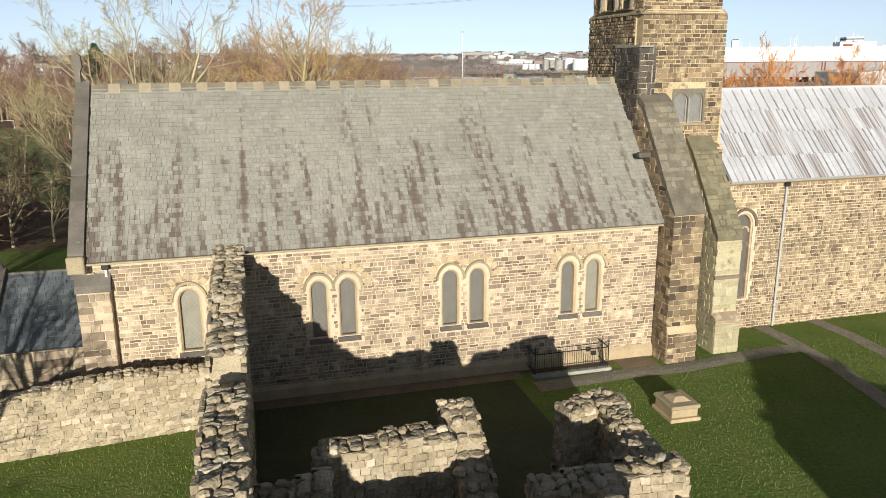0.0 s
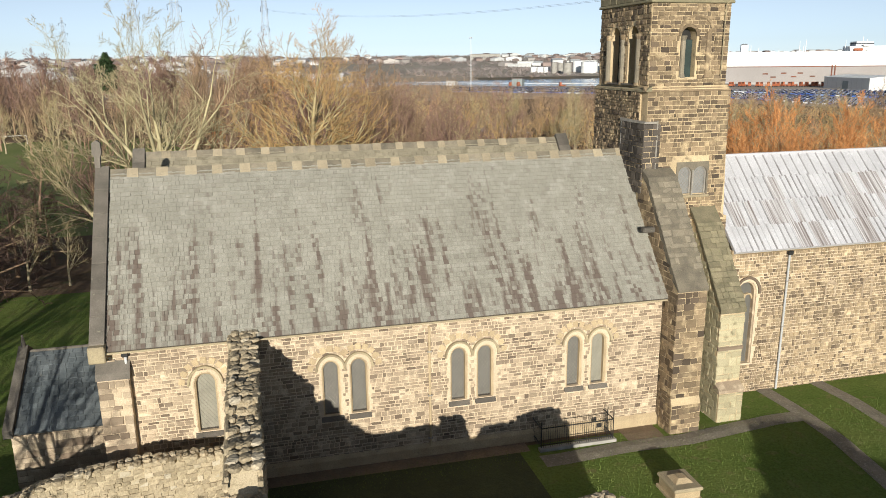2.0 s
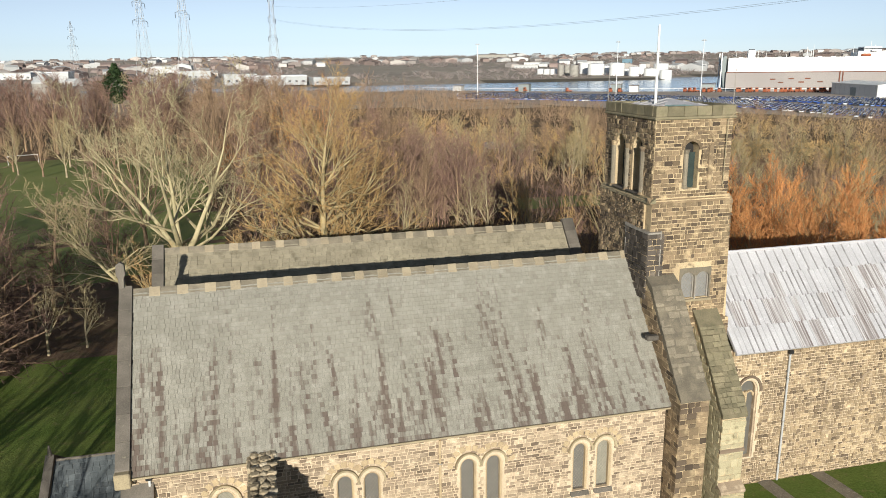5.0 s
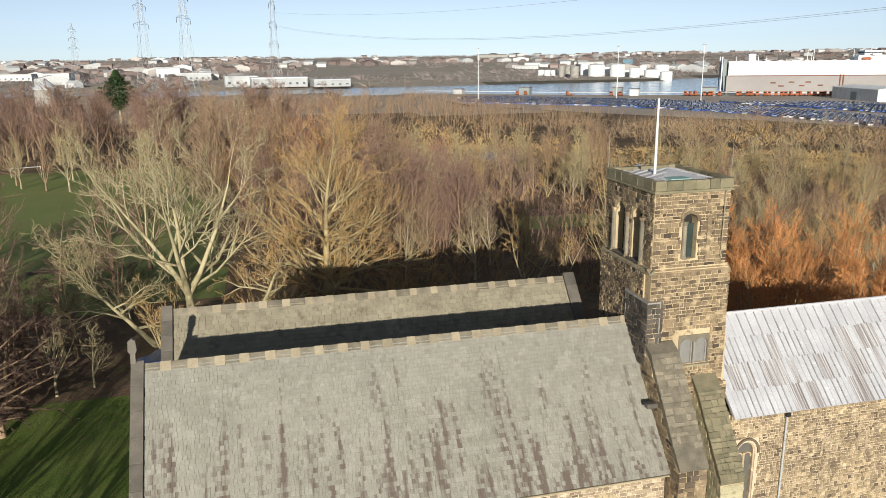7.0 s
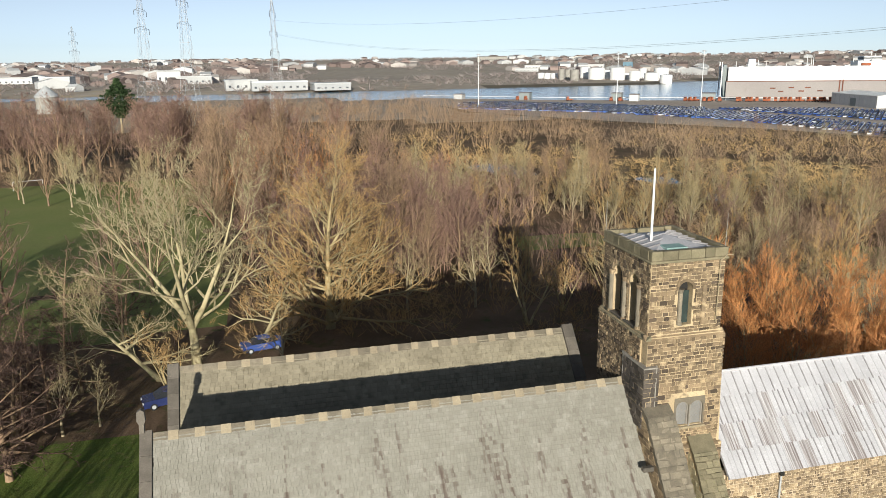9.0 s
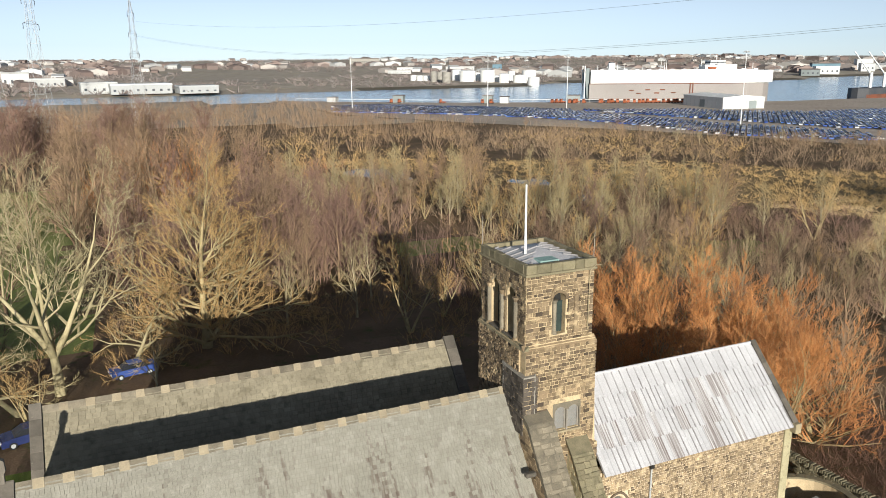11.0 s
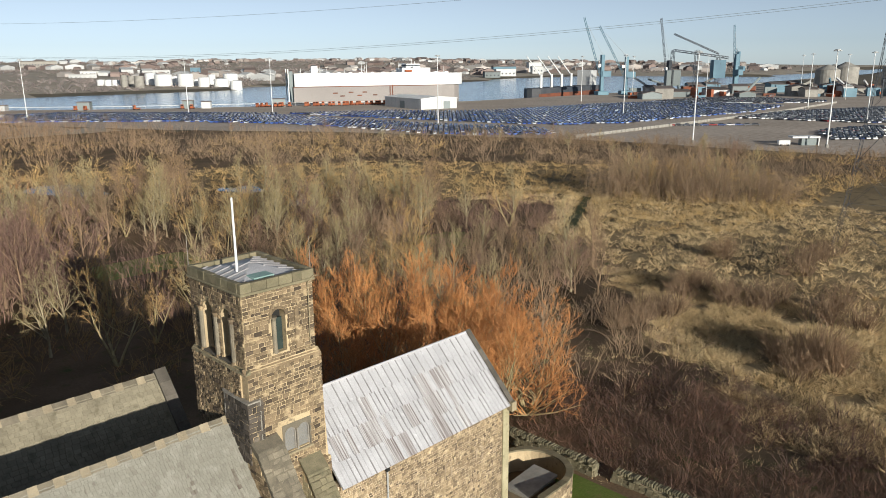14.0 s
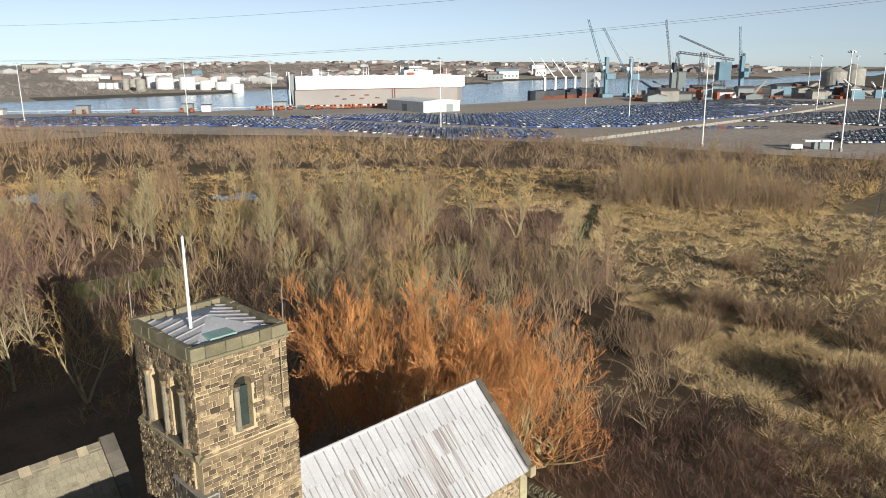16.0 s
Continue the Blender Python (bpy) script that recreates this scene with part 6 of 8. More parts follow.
def car_shapes():
    bm = bmesh.new()
    low = [p for i, p in enumerate(CAR_SIDE) if i not in (4, 5)]
    put_prism(bm, low, "y", -0.88, 0.88)
    roof = [(-0.5, 1.38), (0.75, 1.42), (0.75, 1.46), (-0.5, 1.43)]
    put_prism(bm, roof, "y", -0.62, 0.62)
    bmesh.ops.recalc_face_normals(bm, faces=bm.faces)
    gl = bmesh.new()
    a = [gl.verts.new((x, y, z)) for x, y, z in ((-1.2, -0.8, 0.94), (1.6, -0.8, 0.97), (1.6, 0.8, 0.97), (-1.2, 0.8, 0.94))]
    b = [gl.verts.new((x, y, z)) for x, y, z in ((-0.52, -0.62, 1.39), (0.8, -0.62, 1.42), (0.8, 0.62, 1.42), (-0.52, 0.62, 1.39))]
    gl.faces.new(b)
    for i in range(4):
        gl.faces.new((a[i], a[(i + 1) % 4], b[(i + 1) % 4], b[i]))
    return bm, gl


def car_thing(label, paint, at, turn):
    c = thing("car", label, "car", at=at, turn=turn, group="parked cars")
    body, glass = car_shapes()
    part("body", body, paint, c)
    part("glasshouse", glass, CAR_GLASS, c, "dark car windows")
    for x in (-1.35, 1.35):
        for y in (-0.8, 0.8):
            w = part("wheel", tube((x, y - 0.1, 0.31), (x, y + 0.1, 0.31), 0.31, n=10), TYRE, c)
            part("hubcap", tube((x, y - 0.11, 0.31), (x, y + 0.11, 0.31), 0.18, n=8), STEEL, w, "silver hubcap")
    for x, z in ((-2.16, 0.66), (2.15, 0.7)):
        for y in (-0.62, 0.62):
            part("headlight" if x < 0 else "tail_light", box(x - 0.044, x + 0.05, y - 0.16, y + 0.16, z - 0.07, z + 0.07), WHITE if x < 0 else RUST, c)
    return c


def within(x, y, ring):
    """Whether a point lies inside a ring of plan corners."""
    inside = False
    for (x0, y0), (x1, y1) in zip(ring, ring[1:] + ring[:1]):
        if (y0 > y) != (y1 > y) and x < x0 + (x1 - x0) * (y - y0) / (y1 - y0):
            inside = not inside
    return inside


def car_blocks():
    body, glass = car_shapes()
    shapes = []
    for m in (body, glass):
        m.verts.index_update()
        shapes.append((np.array([v.co[:] for v in m.verts]), [tuple(v.index for v in f.verts) for f in m.faces]))
        m.free()
    rnd = random.Random(9)
    for name, label, paint, blocks in (
            ("parked_cars", "long rows of new blue cars on the port standing", CAR_BLUE, [[(157, 585), (193, 584), (246, 517), (272, 483), (292, 452), (284, 438), (297, 305), (318, 247), (297, 216), (256, 244), (256, 285), (253, 329), (246, 373), (211, 442), (162, 490), (138, 512)], [(295, 446), (360, 410), (383, 370), (411, 353), (519, 338), (592, 309), (581, 217), (501, 208), (422, 220), (370, 225), (343, 246), (332, 265), (319, 328)]]),
            ("parked_cars", "rows of new cars in mixed colours on the port standing", CAR_MIXED, [[(444, 198), (519, 193), (567, 170), (609, 157), (457, 117), (451, 143), (450, 170)], [(579, 327), (702, 309), (671, 214), (638, 216), (569, 297)], [(385, 127), (412, 123), (438, 112), (333, 85), (328, 97)]])):
        items, glasses = [], []
        for ring in blocks:
            s = 330.0
            while s < 800:
                r = -420.0
                while r < 400:
                    p = on_port(s + rnd.uniform(-0.3, 0.3), r)
                    if within(p.x, p.y, ring) and p.x > port_edge(p.y) + 6 and rnd.random() < 0.95:
                        a = 45 + rnd.uniform(-2, 2) + (180 if rnd.random() < 0.5 else 0)
                        m = np.array(Matrix.Translation(p) @ Matrix.Rotation(radians(a), 4, "Z"))
                        items.append((0, m))
                        glasses.append((1, m))
                    r += 2.75
                s += 5.6
        v, f = gather(items, shapes)
        ob = tagged(link_mesh(name, v, f, paint), label, "cars", kind="stuff")
        v, f = gather(glasses, shapes)
        tagged(link_mesh("car_windows", v, f, CAR_GLASS, ob), "dark windows of the parked cars", kind="stuff")
    for mixed, label, row in ((True, "new car parked in a row by the port fence", [(405, 121 + 4.6 * i) for i in range(11)]), (False, "dark blue new car at the front of a row", [(368, 20 + 4.6 * i) for i in range(8)])):
        first = None
        for s, r in row:
            p = on_port(s, r)
            m = pose(p.x, p.y, p.z, 0, 0, -45 + rnd.uniform(-3, 3) + (180 if rnd.random() < 0.4 else 0))
            if first is None:
                first = car_thing(label, CAR_MIXED if mixed else CAR_BLUE, tuple(p), -45)
            else:
                copy_thing(first, m)


car_blocks()
# a blue car beside the churchyard trees
x, y, z = stand(-1.4, 75.6)
car_thing("blue hatchback parked in the shade behind the church", surf("blue_car_paint", (0.05, 0.09, 0.3), (0.06, 0.1, 0.33), 1, rough=0.25, bump=0, spec=0.6), (x, y, z + 0.02), 12)
x, y, z = stand(-9.5, 64.5)
car_thing("dark blue car parked under bare trees", surf("navy_car_paint", (0.02, 0.03, 0.1), (0.03, 0.04, 0.12), 1, rough=0.25, bump=0, spec=0.6), (x, y, z + 0.02), 15)

# car carrier ship at the quay
P, Q = Vector((368, 541, 0)), Vector((500, 469, 0))
ship = thing("car_carrier", "huge white car-carrying ship with a grey lower hull at the quay", "ship", at=(P.x, P.y, -12), turn=math.degrees(math.atan2((Q - P).y, (Q - P).x)))
L = (Q - P).length


def hull_ring(x0, x1, bow, w, z0, z1):
    pts = [(x0, 0), (x1 - bow, 0), (x1 - bow * 0.35, w * 0.16), (x1, w * 0.5), (x1 - bow * 0.35, w * 0.84), (x1 - bow, w), (x0, w)]
    return prism(pts, "z", z0, z1)


part("lower_hull", hull_ring(0, L, 20, 26, 0, 21.4), HULL_GREY, ship, "weathered grey lower hull")
part("upper_hull", hull_ring(1, L + 3, 16, 26, 21.41, 31.4), SHIP_WHITE, ship, "white upper hull")
part("stripe", box(0, L - 22, -0.15, -0.02, 20.7, 21.3), RUST, ship)
part("deck_edge", box(1, L - 14, -0.12, 0.3, 31.41, 32.3), SHIP_WHITE, ship, "white bulwark along the deck")
part("stern_ramp", prism([(-1.5, 9), (-0.05, 9), (-0.05, 34), (-2.5, 34), (-3.5, 28)], "y", 3, 23), PORT_GREY, ship, "folded grey stern ramp")
for y in (2.0, 22.0):
    part("ramp_post", box(-4.2, -3.4, y, y + 0.8, 9, 36), SHIP_WHITE, ship)
bridge = part("bridge", box(L * 0.63, L * 0.8, 2, 24, 31.5, 36), SHIP_WHITE, ship, "white bridge block")
part("bridge_top", box(L * 0.66, L * 0.74, 4, 22, 36, 39.5), SHIP_WHITE, bridge)
part("bridge_windows", box(L * 0.658, L * 0.742, 3.9, 22.1, 37.4, 38.4), DARK_STEEL, bridge, "dark band of bridge windows")
part("bridge_wing", box(L * 0.69, L * 0.72, -0.5, 2, 36, 37.2), SHIP_WHITE, bridge)
part("lifeboat", box(L * 0.645, L * 0.69, 0.5, 3.5, 32.4, 34.4, 0.6), ORANGE_PAINT, bridge, "orange lifeboat")
part("funnel", box(L * 0.11, L * 0.145, 8, 15, 31.5, 38), SHIP_WHITE, ship, "funnel casing")
part("funnel_top", box(L * 0.115, L * 0.14, 8.5, 14.5, 38, 38.9), DARK_STEEL, ship)
for fx, h in ((0.16, 6), (0.2, 4.5), (0.4, 9), (0.42, 7), (0.43, 10), (0.62, 9), (0.7, 12), (0.72, 10), (0.9, 6), (0.3, 3), (0.05, 5)):
    part("mast", tube((L * fx, 10, 31.5), (L * fx, 10, 31.5 + h), 0.35, 0.15, 6), WHITE, ship)
for i in range(14):
    part("deck_vent", box(L * (0.06 + 0.064 * i), L * (0.06 + 0.064 * i) + 3, 2, 6, 31.5, 32.8), SHIP_WHITE, ship)
for fx, z in ((0.22, 15), (0.26, 12.5), (0.31, 15.5), (0.36, 12.8), (0.39, 15.5), (0.45, 13)):
    part("hull_port", box(L * fx, L * fx + 4, -0.12, 0.0, z, z + 1.0), RUST, ship)
part("side_gangway", box(L * 0.55, L * 0.55 + 0.8, -0.4, -0.02, 8, 22), RUST, ship)
part("side_gangway", box(L * 0.55 + 2.2, L * 0.55 + 3.0, -0.4, -0.02, 8, 22), RUST, ship)
part("quay_ramp", prism([(-14, 5.2), (34, 5.2), (34, 6.2), (4, 9), (-12, 7)], "y", -12, -2), DARK_STEEL, ship, "dark loading ramp")

# quay equipment
shed = thing("warehouse", "long white metal warehouse with a shallow roof on the quay", "warehouse", at=(387, 406, PORT_Z), turn=-12.5)
part("shell", prism([(0, 0), (32, 0), (32, 7.6), (16, 9.0), (0, 7.6)], "y", 0, 55), CLAD_WHITE, shed)
part("roof", prism([(-0.5, 7.6), (16, 9.05), (32.5, 7.6), (32.5, 7.9), (16, 9.4), (-0.5, 7.9)], "y", -0.5, 55.5), SHIP_WHITE, shed)
part("door", box(20, 26, -0.1, -0.01, 0, 5.5), PORT_GREY, shed)
part("door", box(-0.1, -0.01, 24, 31, 0, 5.5), PORT_GREY, shed)
for i in range(6):
    part("cladding_joint", box(6 * i, 6 * i + 0.3, -0.06, -0.01, 0, 7.5), STEEL, shed)
for i in range(9):
    part("cladding_joint", box(-0.06, -0.01, 6 * i + 2, 6 * i + 2.25, 0, 7.5), STEEL, shed)


def tractor(at, turn):
    t = thing("tug_tractor", "small orange port tractor parked on the quay", "tractor", at=at, turn=turn, group="orange port tractors")
    part("chassis", box(-2.6, 2.6, -1.2, 1.2, 0.6, 1.5, 0.1), ORANGE_PAINT, t)
    part("cab", box(-2.5, -0.8, -1.1, 1.1, 1.5, 3.6, 0.1), ORANGE_PAINT, t)
    part("cab_window", box(-2.54, -0.76, -0.9, 0.9, 2.4, 3.2), CAR_GLASS, t)
    for x in (-1.7, 1.6):
        for y in (-1, 1):
            part("wheel", tube((x, y - 0.2, 0.55), (x, y + 0.2, 0.55), 0.55, n=10), TYRE, t)
    return t


rq = random.Random(4)
first = None
for i in range(46):
    x = 205 + 5.6 * i if i < 16 else 325 + 3.4 * (i - 16)
    if i in (0, 1, 4, 5, 6, 7, 9, 10, 11, 12, 15, 16, 24, 25):
        continue
    y = near_bank(x) - 18 - rq.uniform(0, 5)
    if first is None:
        first = tractor((x, y, PORT_Z), 30)
    else:
        copy_thing(first, pose(x, y, PORT_Z, 0, 0, rq.uniform(0, 60)))
for i, (x, w, h, m, lab) in enumerate(((176, 8, 4, CLAD_WHITE, "white"), (222, 9, 6, PORT_GREY, "grey"), (284, 8, 6, PORT_GREY, "grey-green"), (296, 7, 5, CLAD_WHITE, "white"), (345, 10, 6, PORT_GREY, "grey"))):
    hut = thing("quay_hut", "low %s hut on the quay edge" % lab, "hut", at=(x, near_bank(x) - 14, PORT_Z), turn=-35)
    part("hut_shell", box(-w / 2, w / 2, -4, 4, 0, h), m, hut)
    part("roof", box(-w / 2 - 0.4, w / 2 + 0.4, -4.4, 4.4, h, h + 0.5), ROOF_FAR, hut)
fence = tagged(new("quay_fence"), "white rail along the edge of the quay", "fence")
for i in range(30):
    x = 150 + 10 * i
    p, q = Vector((x, near_bank(x) - 5, PORT_Z + 2.2)), Vector((x + 10, near_bank(x + 10) - 5, PORT_Z + 2.2))
    part("rail", tube(p, q, 0.22, n=4), WHITE, fence)
    part("post", tube(p - Vector((0, 0, 2.2)), p, 0.2, n=4), STEEL, fence)


def mast(at, h):
    m = thing("light_mast", "tall slim white floodlight mast on the port standing", "light mast", at=at, group="floodlight masts")
    part("pole", tube((0, 0, 0), (0, 0, h), 0.32, 0.16, 8), WHITE, m)
    part("base", tube((0, 0, 0), (0, 0, 1.2), 0.7, 0.7, 8), CONCRETE, m)
    ring = part("head_ring", tube((0, 0, h - 0.3), (0, 0, h), 1.0, 1.0, 10), STEEL, m)
    for a in range(6):
        c, s = math.cos(a * 1.047), math.sin(a * 1.047)
        part("floodlight", box(-0.35, 0.35, -0.25, 0.25, h - 0.8, h - 0.3), STEEL, ring).location = (c * 1.2, s * 1.2, 0)
    return m


spots = [(160, 541), (249, 495), (293, 458), (296, 297), (431, 262), (303, 150), (321, 102), (472, 130), (706, 213), (564, 194), (538, 368), (640, 380), (668, 320), (770, 273)]
first = mast((*spots[0], PORT_Z), 38)
for x, y in spots[1:]:
    copy_thing(first, pose(x, y, PORT_Z, 0, 0, x))
barrier = tagged(new("road_barrier"), "line of pale concrete road barriers on the port", "barrier")
for i in range(96):
    x = 284 + 3.8 * i
    b = part("barrier_block", box(-1.8, 1.8, -0.3, 0.3, 0, 1.5, 0.1), CONCRETE, barrier)
    b.location = (x, along(x, (284, 506, 640), (199, 193, 201)), PORT_Z)
kiosk = thing("gate_kiosk", "white flat-roofed kiosk by the port gate", "kiosk", at=(324, 112, PORT_Z), turn=-48)
part("shell", box(-1.5, 4.5, -1.6, 1.6, 0, 3.0), PORT_GREY, kiosk)
part("flat_roof", box(-5.5, 5.5, -2.4, 2.4, 3.0, 3.7), WHITE, kiosk)
part("end_wall", box(5.0, 5.4, -2.2, 2.2, 0, 3.0), WHITE, kiosk)
van = thing("white_van", "small white van beside the kiosk", "van", at=(316, 117, PORT_Z), turn=-48)
part("body", box(-2.4, 2.4, -1, 1, 0.4, 2.3, 0.25), WHITE, van)
part("windscreen", box(1.4, 2.42, -0.85, 0.85, 1.4, 2.1), CAR_GLASS, van)
for x in (-1.5, 1.5):
    for y in (-0.9, 0.9):
        part("wheel", tube((x, y - 0.1, 0.35), (x, y + 0.1, 0.35), 0.35, n=10), TYRE, van)


# cranes, bulk ship and sheds beyond the car terminal
def lattice(bm, p, q, w, n, r=0.25):
    """A square lattice girder from p to q."""
    p, q = Vector(p), Vector(q)
    d = (q - p).normalized()
    a = d.cross(Vector((0.3, 0.9, 0.31))).normalized()
    b = d.cross(a)
    k = [(a + b) * w / 2, (a - b) * w / 2, (-a - b) * w / 2, (b - a) * w / 2]
    for i in range(4):
        put_tube(bm, p + k[i], q + k[i], r, n=4)
        for j in range(n):
            put_tube(bm, p.lerp(q, j / n) + k[i], p.lerp(q, (j + 1) / n) + k[(i + 1) % 4], r * 0.6, n=3)


def harbour_crane(at, turn, paint, h, reach, rise, label):
    c = thing("harbour_crane", label, "crane", at=at, turn=turn, group="harbour cranes")
    part("undercarriage", box(-6, 6, -5, 5, 0, 4, 0.4), paint, c)
    part("tower", box(-1.8, 1.8, -1.8, 1.8, 4, h, 0.3), paint, c, "blue crane tower")
    part("machine_house", box(-9, 1, -3, 3, h * 0.45, h * 0.45 + 6, 0.3), paint, c)
    part("cab", box(2.2, 5, -1.5, 1.5, h * 0.7, h * 0.7 + 3), WHITE, c)
    bm = bmesh.new()
    lattice(bm, (2, 0, h * 0.5), (reach, 0, h + rise), 1.5, 12, 0.16)
    part("jib", bm, paint, c)
    part("stay", tube((0, 0, h), (reach * 0.8, 0, (h + rise) * 0.9), 0.15, n=4), STEEL, c)
    return c


for x, y, t, h, reach, rise, m in ((667, 432, 150, 40, 22, 36, CRANE_BLUE), (690, 418, 140, 38, 30, 30, CRANE_BLUE), (735, 395, 160, 34, 14, 42, DARK_STEEL), (800, 352, 60, 40, 8, 30, CRANE_BLUE), (960, 420, 90, 44, 3, 4, CRANE_BLUE)):
    harbour_crane((x, y, -5.5), t, m, h, reach, rise, "harbour crane with a raised lattice jib")
gantry = thing("gantry_crane", "dark steel gantry unloader on the quay", "crane", at=(735, 378, -5.5), turn=-50)
for x in (-12, 12, 34):
    bm = bmesh.new()
    for y in (-6, 6):
        lattice(bm, (x, y, 0), (x, y, 44 if x < 30 else 36), 1.3, 9, 0.2)
    part("leg", bm, DARK_STEEL, gantry)
bm = bmesh.new()
lattice(bm, (-12, 0, 60), (34, 0, 40), 1.2, 14, 0.18)
lattice(bm, (-12, 0, 44), (44, 0, 36), 1.8, 14, 0.2)
part("boom", bm, DARK_STEEL, gantry)
part("machine_house", box(28, 40, -7, 7, 16, 34), CRANE_BLUE, gantry, "blue machine house")
part("hopper", box(-18, -4, -6, 6, 8, 24), PORT_GREY, gantry)
bulk = thing("bulk_ship", "dark bulk carrier with white deck cranes", "ship", at=(628, 482, -12), turn=8)
part("hull", prism([(0, 8), (6, 1), (150, 0), (150, 22), (6, 21), (0, 14)], "z", 0, 13), DARK_STEEL, bulk, "black hull with a rusty red boot top")
part("boot_top", prism([(0.4, 7.9), (6, 0.9), (150, -0.1), (150, 21), (6, 21.1), (0.4, 14)], "z", 0, 7.5), RUST, bulk)
for i in range(4):
    x = 24 + 23 * i
    bm = bmesh.new()
    put_tube(bm, (x, 11, 12), (x, 11, 27), 1.5, n=8)
    put_tube(bm, (x, 11, 25), (x - 11, 23, 46), 0.8, 0.5, n=6)
    part("deck_crane", bm, SHIP_WHITE, bulk, "white deck crane")
part("wheelhouse", box(124, 142, 3, 19, 13, 30), CLAD_WHITE, bulk)
rp = random.Random(31)
for i in range(34):
    s, r = rp.uniform(690, 900), rp.uniform(150, 480)
    p = on_port(s, r)
    if p.y > near_bank(p.x) - 25:
        continue
    w, d, h = rp.uniform(10, 30), rp.uniform(8, 18), rp.uniform(4, 9)
    m = rp.choice((PORT_GREY, PORT_GREY, CONCRETE, CLAD_WHITE, RUST, CRANE_BLUE))
    b = thing("port_shed", "weathered %s port shed among the cranes" % {PORT_GREY.name: "grey-green", CONCRETE.name: "buff", CLAD_WHITE.name: "white", RUST.name: "rusty red", CRANE_BLUE.name: "blue"}[m.name], "shed", at=tuple(p), turn=-45 + rp.choice((0, 90)) + rp.uniform(-8, 8), group="port sheds")
    part("shell", prism([(-w / 2, 0), (w / 2, 0), (w / 2, h), (0, h + 2), (-w / 2, h)], "y", -d / 2, d / 2), m, b)
    part("roof", prism([(-w / 2 - 0.5, h), (0, h + 2), (w / 2 + 0.5, h), (w / 2 + 0.5, h + 0.5), (0, h + 2.5), (-w / 2 - 0.5, h + 0.5)], "y", -d / 2 - 0.5, d / 2 + 0.5), ROOF_FAR, b)
    if i % 2:
        part("conveyor", tube((0, 0, h), (rp.uniform(-25, 25), rp.uniform(-20, 20), h + rp.uniform(4, 14)), 1.2, n=5), m, b)


def container(at, turn, paint, label):
    c = thing("container", label, "container", at=at, turn=turn, group="port containers")
    part("body", box(-6, 6, -1.2, 1.2, 0, 2.6, 0.06), paint, c)
    part("door_end", box(5.98, 6.05, -1.1, 1.1, 0.1, 2.5), STEEL, c)
    return c


boxes = [container((*on_port(700, 300)[:2], PORT_Z), 0, m, "stacked %s steel container at the bulk quay" % lab) for m, lab in ((RUST, "rusty red"), (PORT_GREY, "grey-green"), (ORANGE_PAINT, "dull orange"), (CRANE_BLUE, "blue"))]
for i in range(46):
    s, r = rp.uniform(690, 860), rp.uniform(170, 470)
    p = on_port(s, r)
    if p.y > near_bank(p.x) - 20:
        continue
    a, src = rp.choice((-45, 45)) + rp.uniform(-4, 4), rp.choice(boxes)
    for k in range(rp.choice((1, 1, 2, 3))):
        copy_thing(src, pose(p.x, p.y, p.z + 2.6 * k, 0, 0, a))


def silo(at, r, h, label, m, dome=0.45):
    s = thing("silo", label, "tank", at=at, group="storage tanks")
    part("drum", tube((0, 0, 0), (0, 0, h), r, r, 24), m, s)
    part("cap", tube((0, 0, h), (0, 0, h + r * dome), r, r * 0.12, 24), m, s)
    part("ladder", box(r - 0.044, r + 0.35, -0.4, 0.4, 0, h), STEEL, s)
    return s


for x, y, r, h in ((925, 300, 13, 22), (1005, 305, 14, 24), (1040, 330, 12, 22), (1110, 280, 13, 22)):
    silo((x, y, -5.5), r, h, "large grey concrete silo with a domed cap", CONCRETE)
for i, (x, y, r, h) in enumerate(((502, 1295, 6.9, 9.5), (509, 1282, 6.8, 9.4), (516, 1269, 6.8, 9.4), (511, 1224, 5.0, 18.1), (531, 1244, 5.1, 16.4), (512, 1171, 7.3, 18.4), (579, 1278, 9.1, 19.2), (576, 1224, 14.4, 18.5), (601, 1239, 7.3, 14.6), (597, 1187, 12.6, 20.2), (622, 1202, 7.2, 10.3), (614, 1158, 9.0, 14.9), (673, 1240, 6.4, 17.1), (646, 1160, 12.1, 12.1), (691, 1207, 12.7, 19.0), (627, 1080, 9.5, 19.9))):
    silo((x, y, ground_z(x, y) - 1), r, h + 1, "white oil storage tank on the far river bank", CONCRETE if i in (3, 4, 5) else SHIP_WHITE, 0.12)



# far bank: sheds, houses, woods
def far_building(x, y, w, d, h, turn, m, label, cat="building"):
    w, h = w * 0.62, h * 0.6
    b = thing("far_building", label, cat, at=(x, y, ground_z(x, y) - 1), turn=turn, group="far buildings")
    part("building_shell", box(-w / 2, w / 2, -d / 2, d / 2, 0, h + 1), m, b)
    part("roof", prism([(-w / 2 - 1, h + 1), (w / 2 + 1, h + 1), (w / 2, h + 3), (-w / 2, h + 3)], "y", -d / 2 - 1, d / 2 + 1), ROOF_FAR if m is not CLAD_WHITE else CLAD_WHITE, b)
    for i in range(max(2, int(w / 9))):
        u = -w / 2 + (i + 0.5) * w / max(2, int(w / 9))
        part("window", box(u - 1.6, u + 1.6, -d / 2 - 0.15, -d / 2, h * 0.35, h * 0.6), DARK_STEEL, b)
    return b


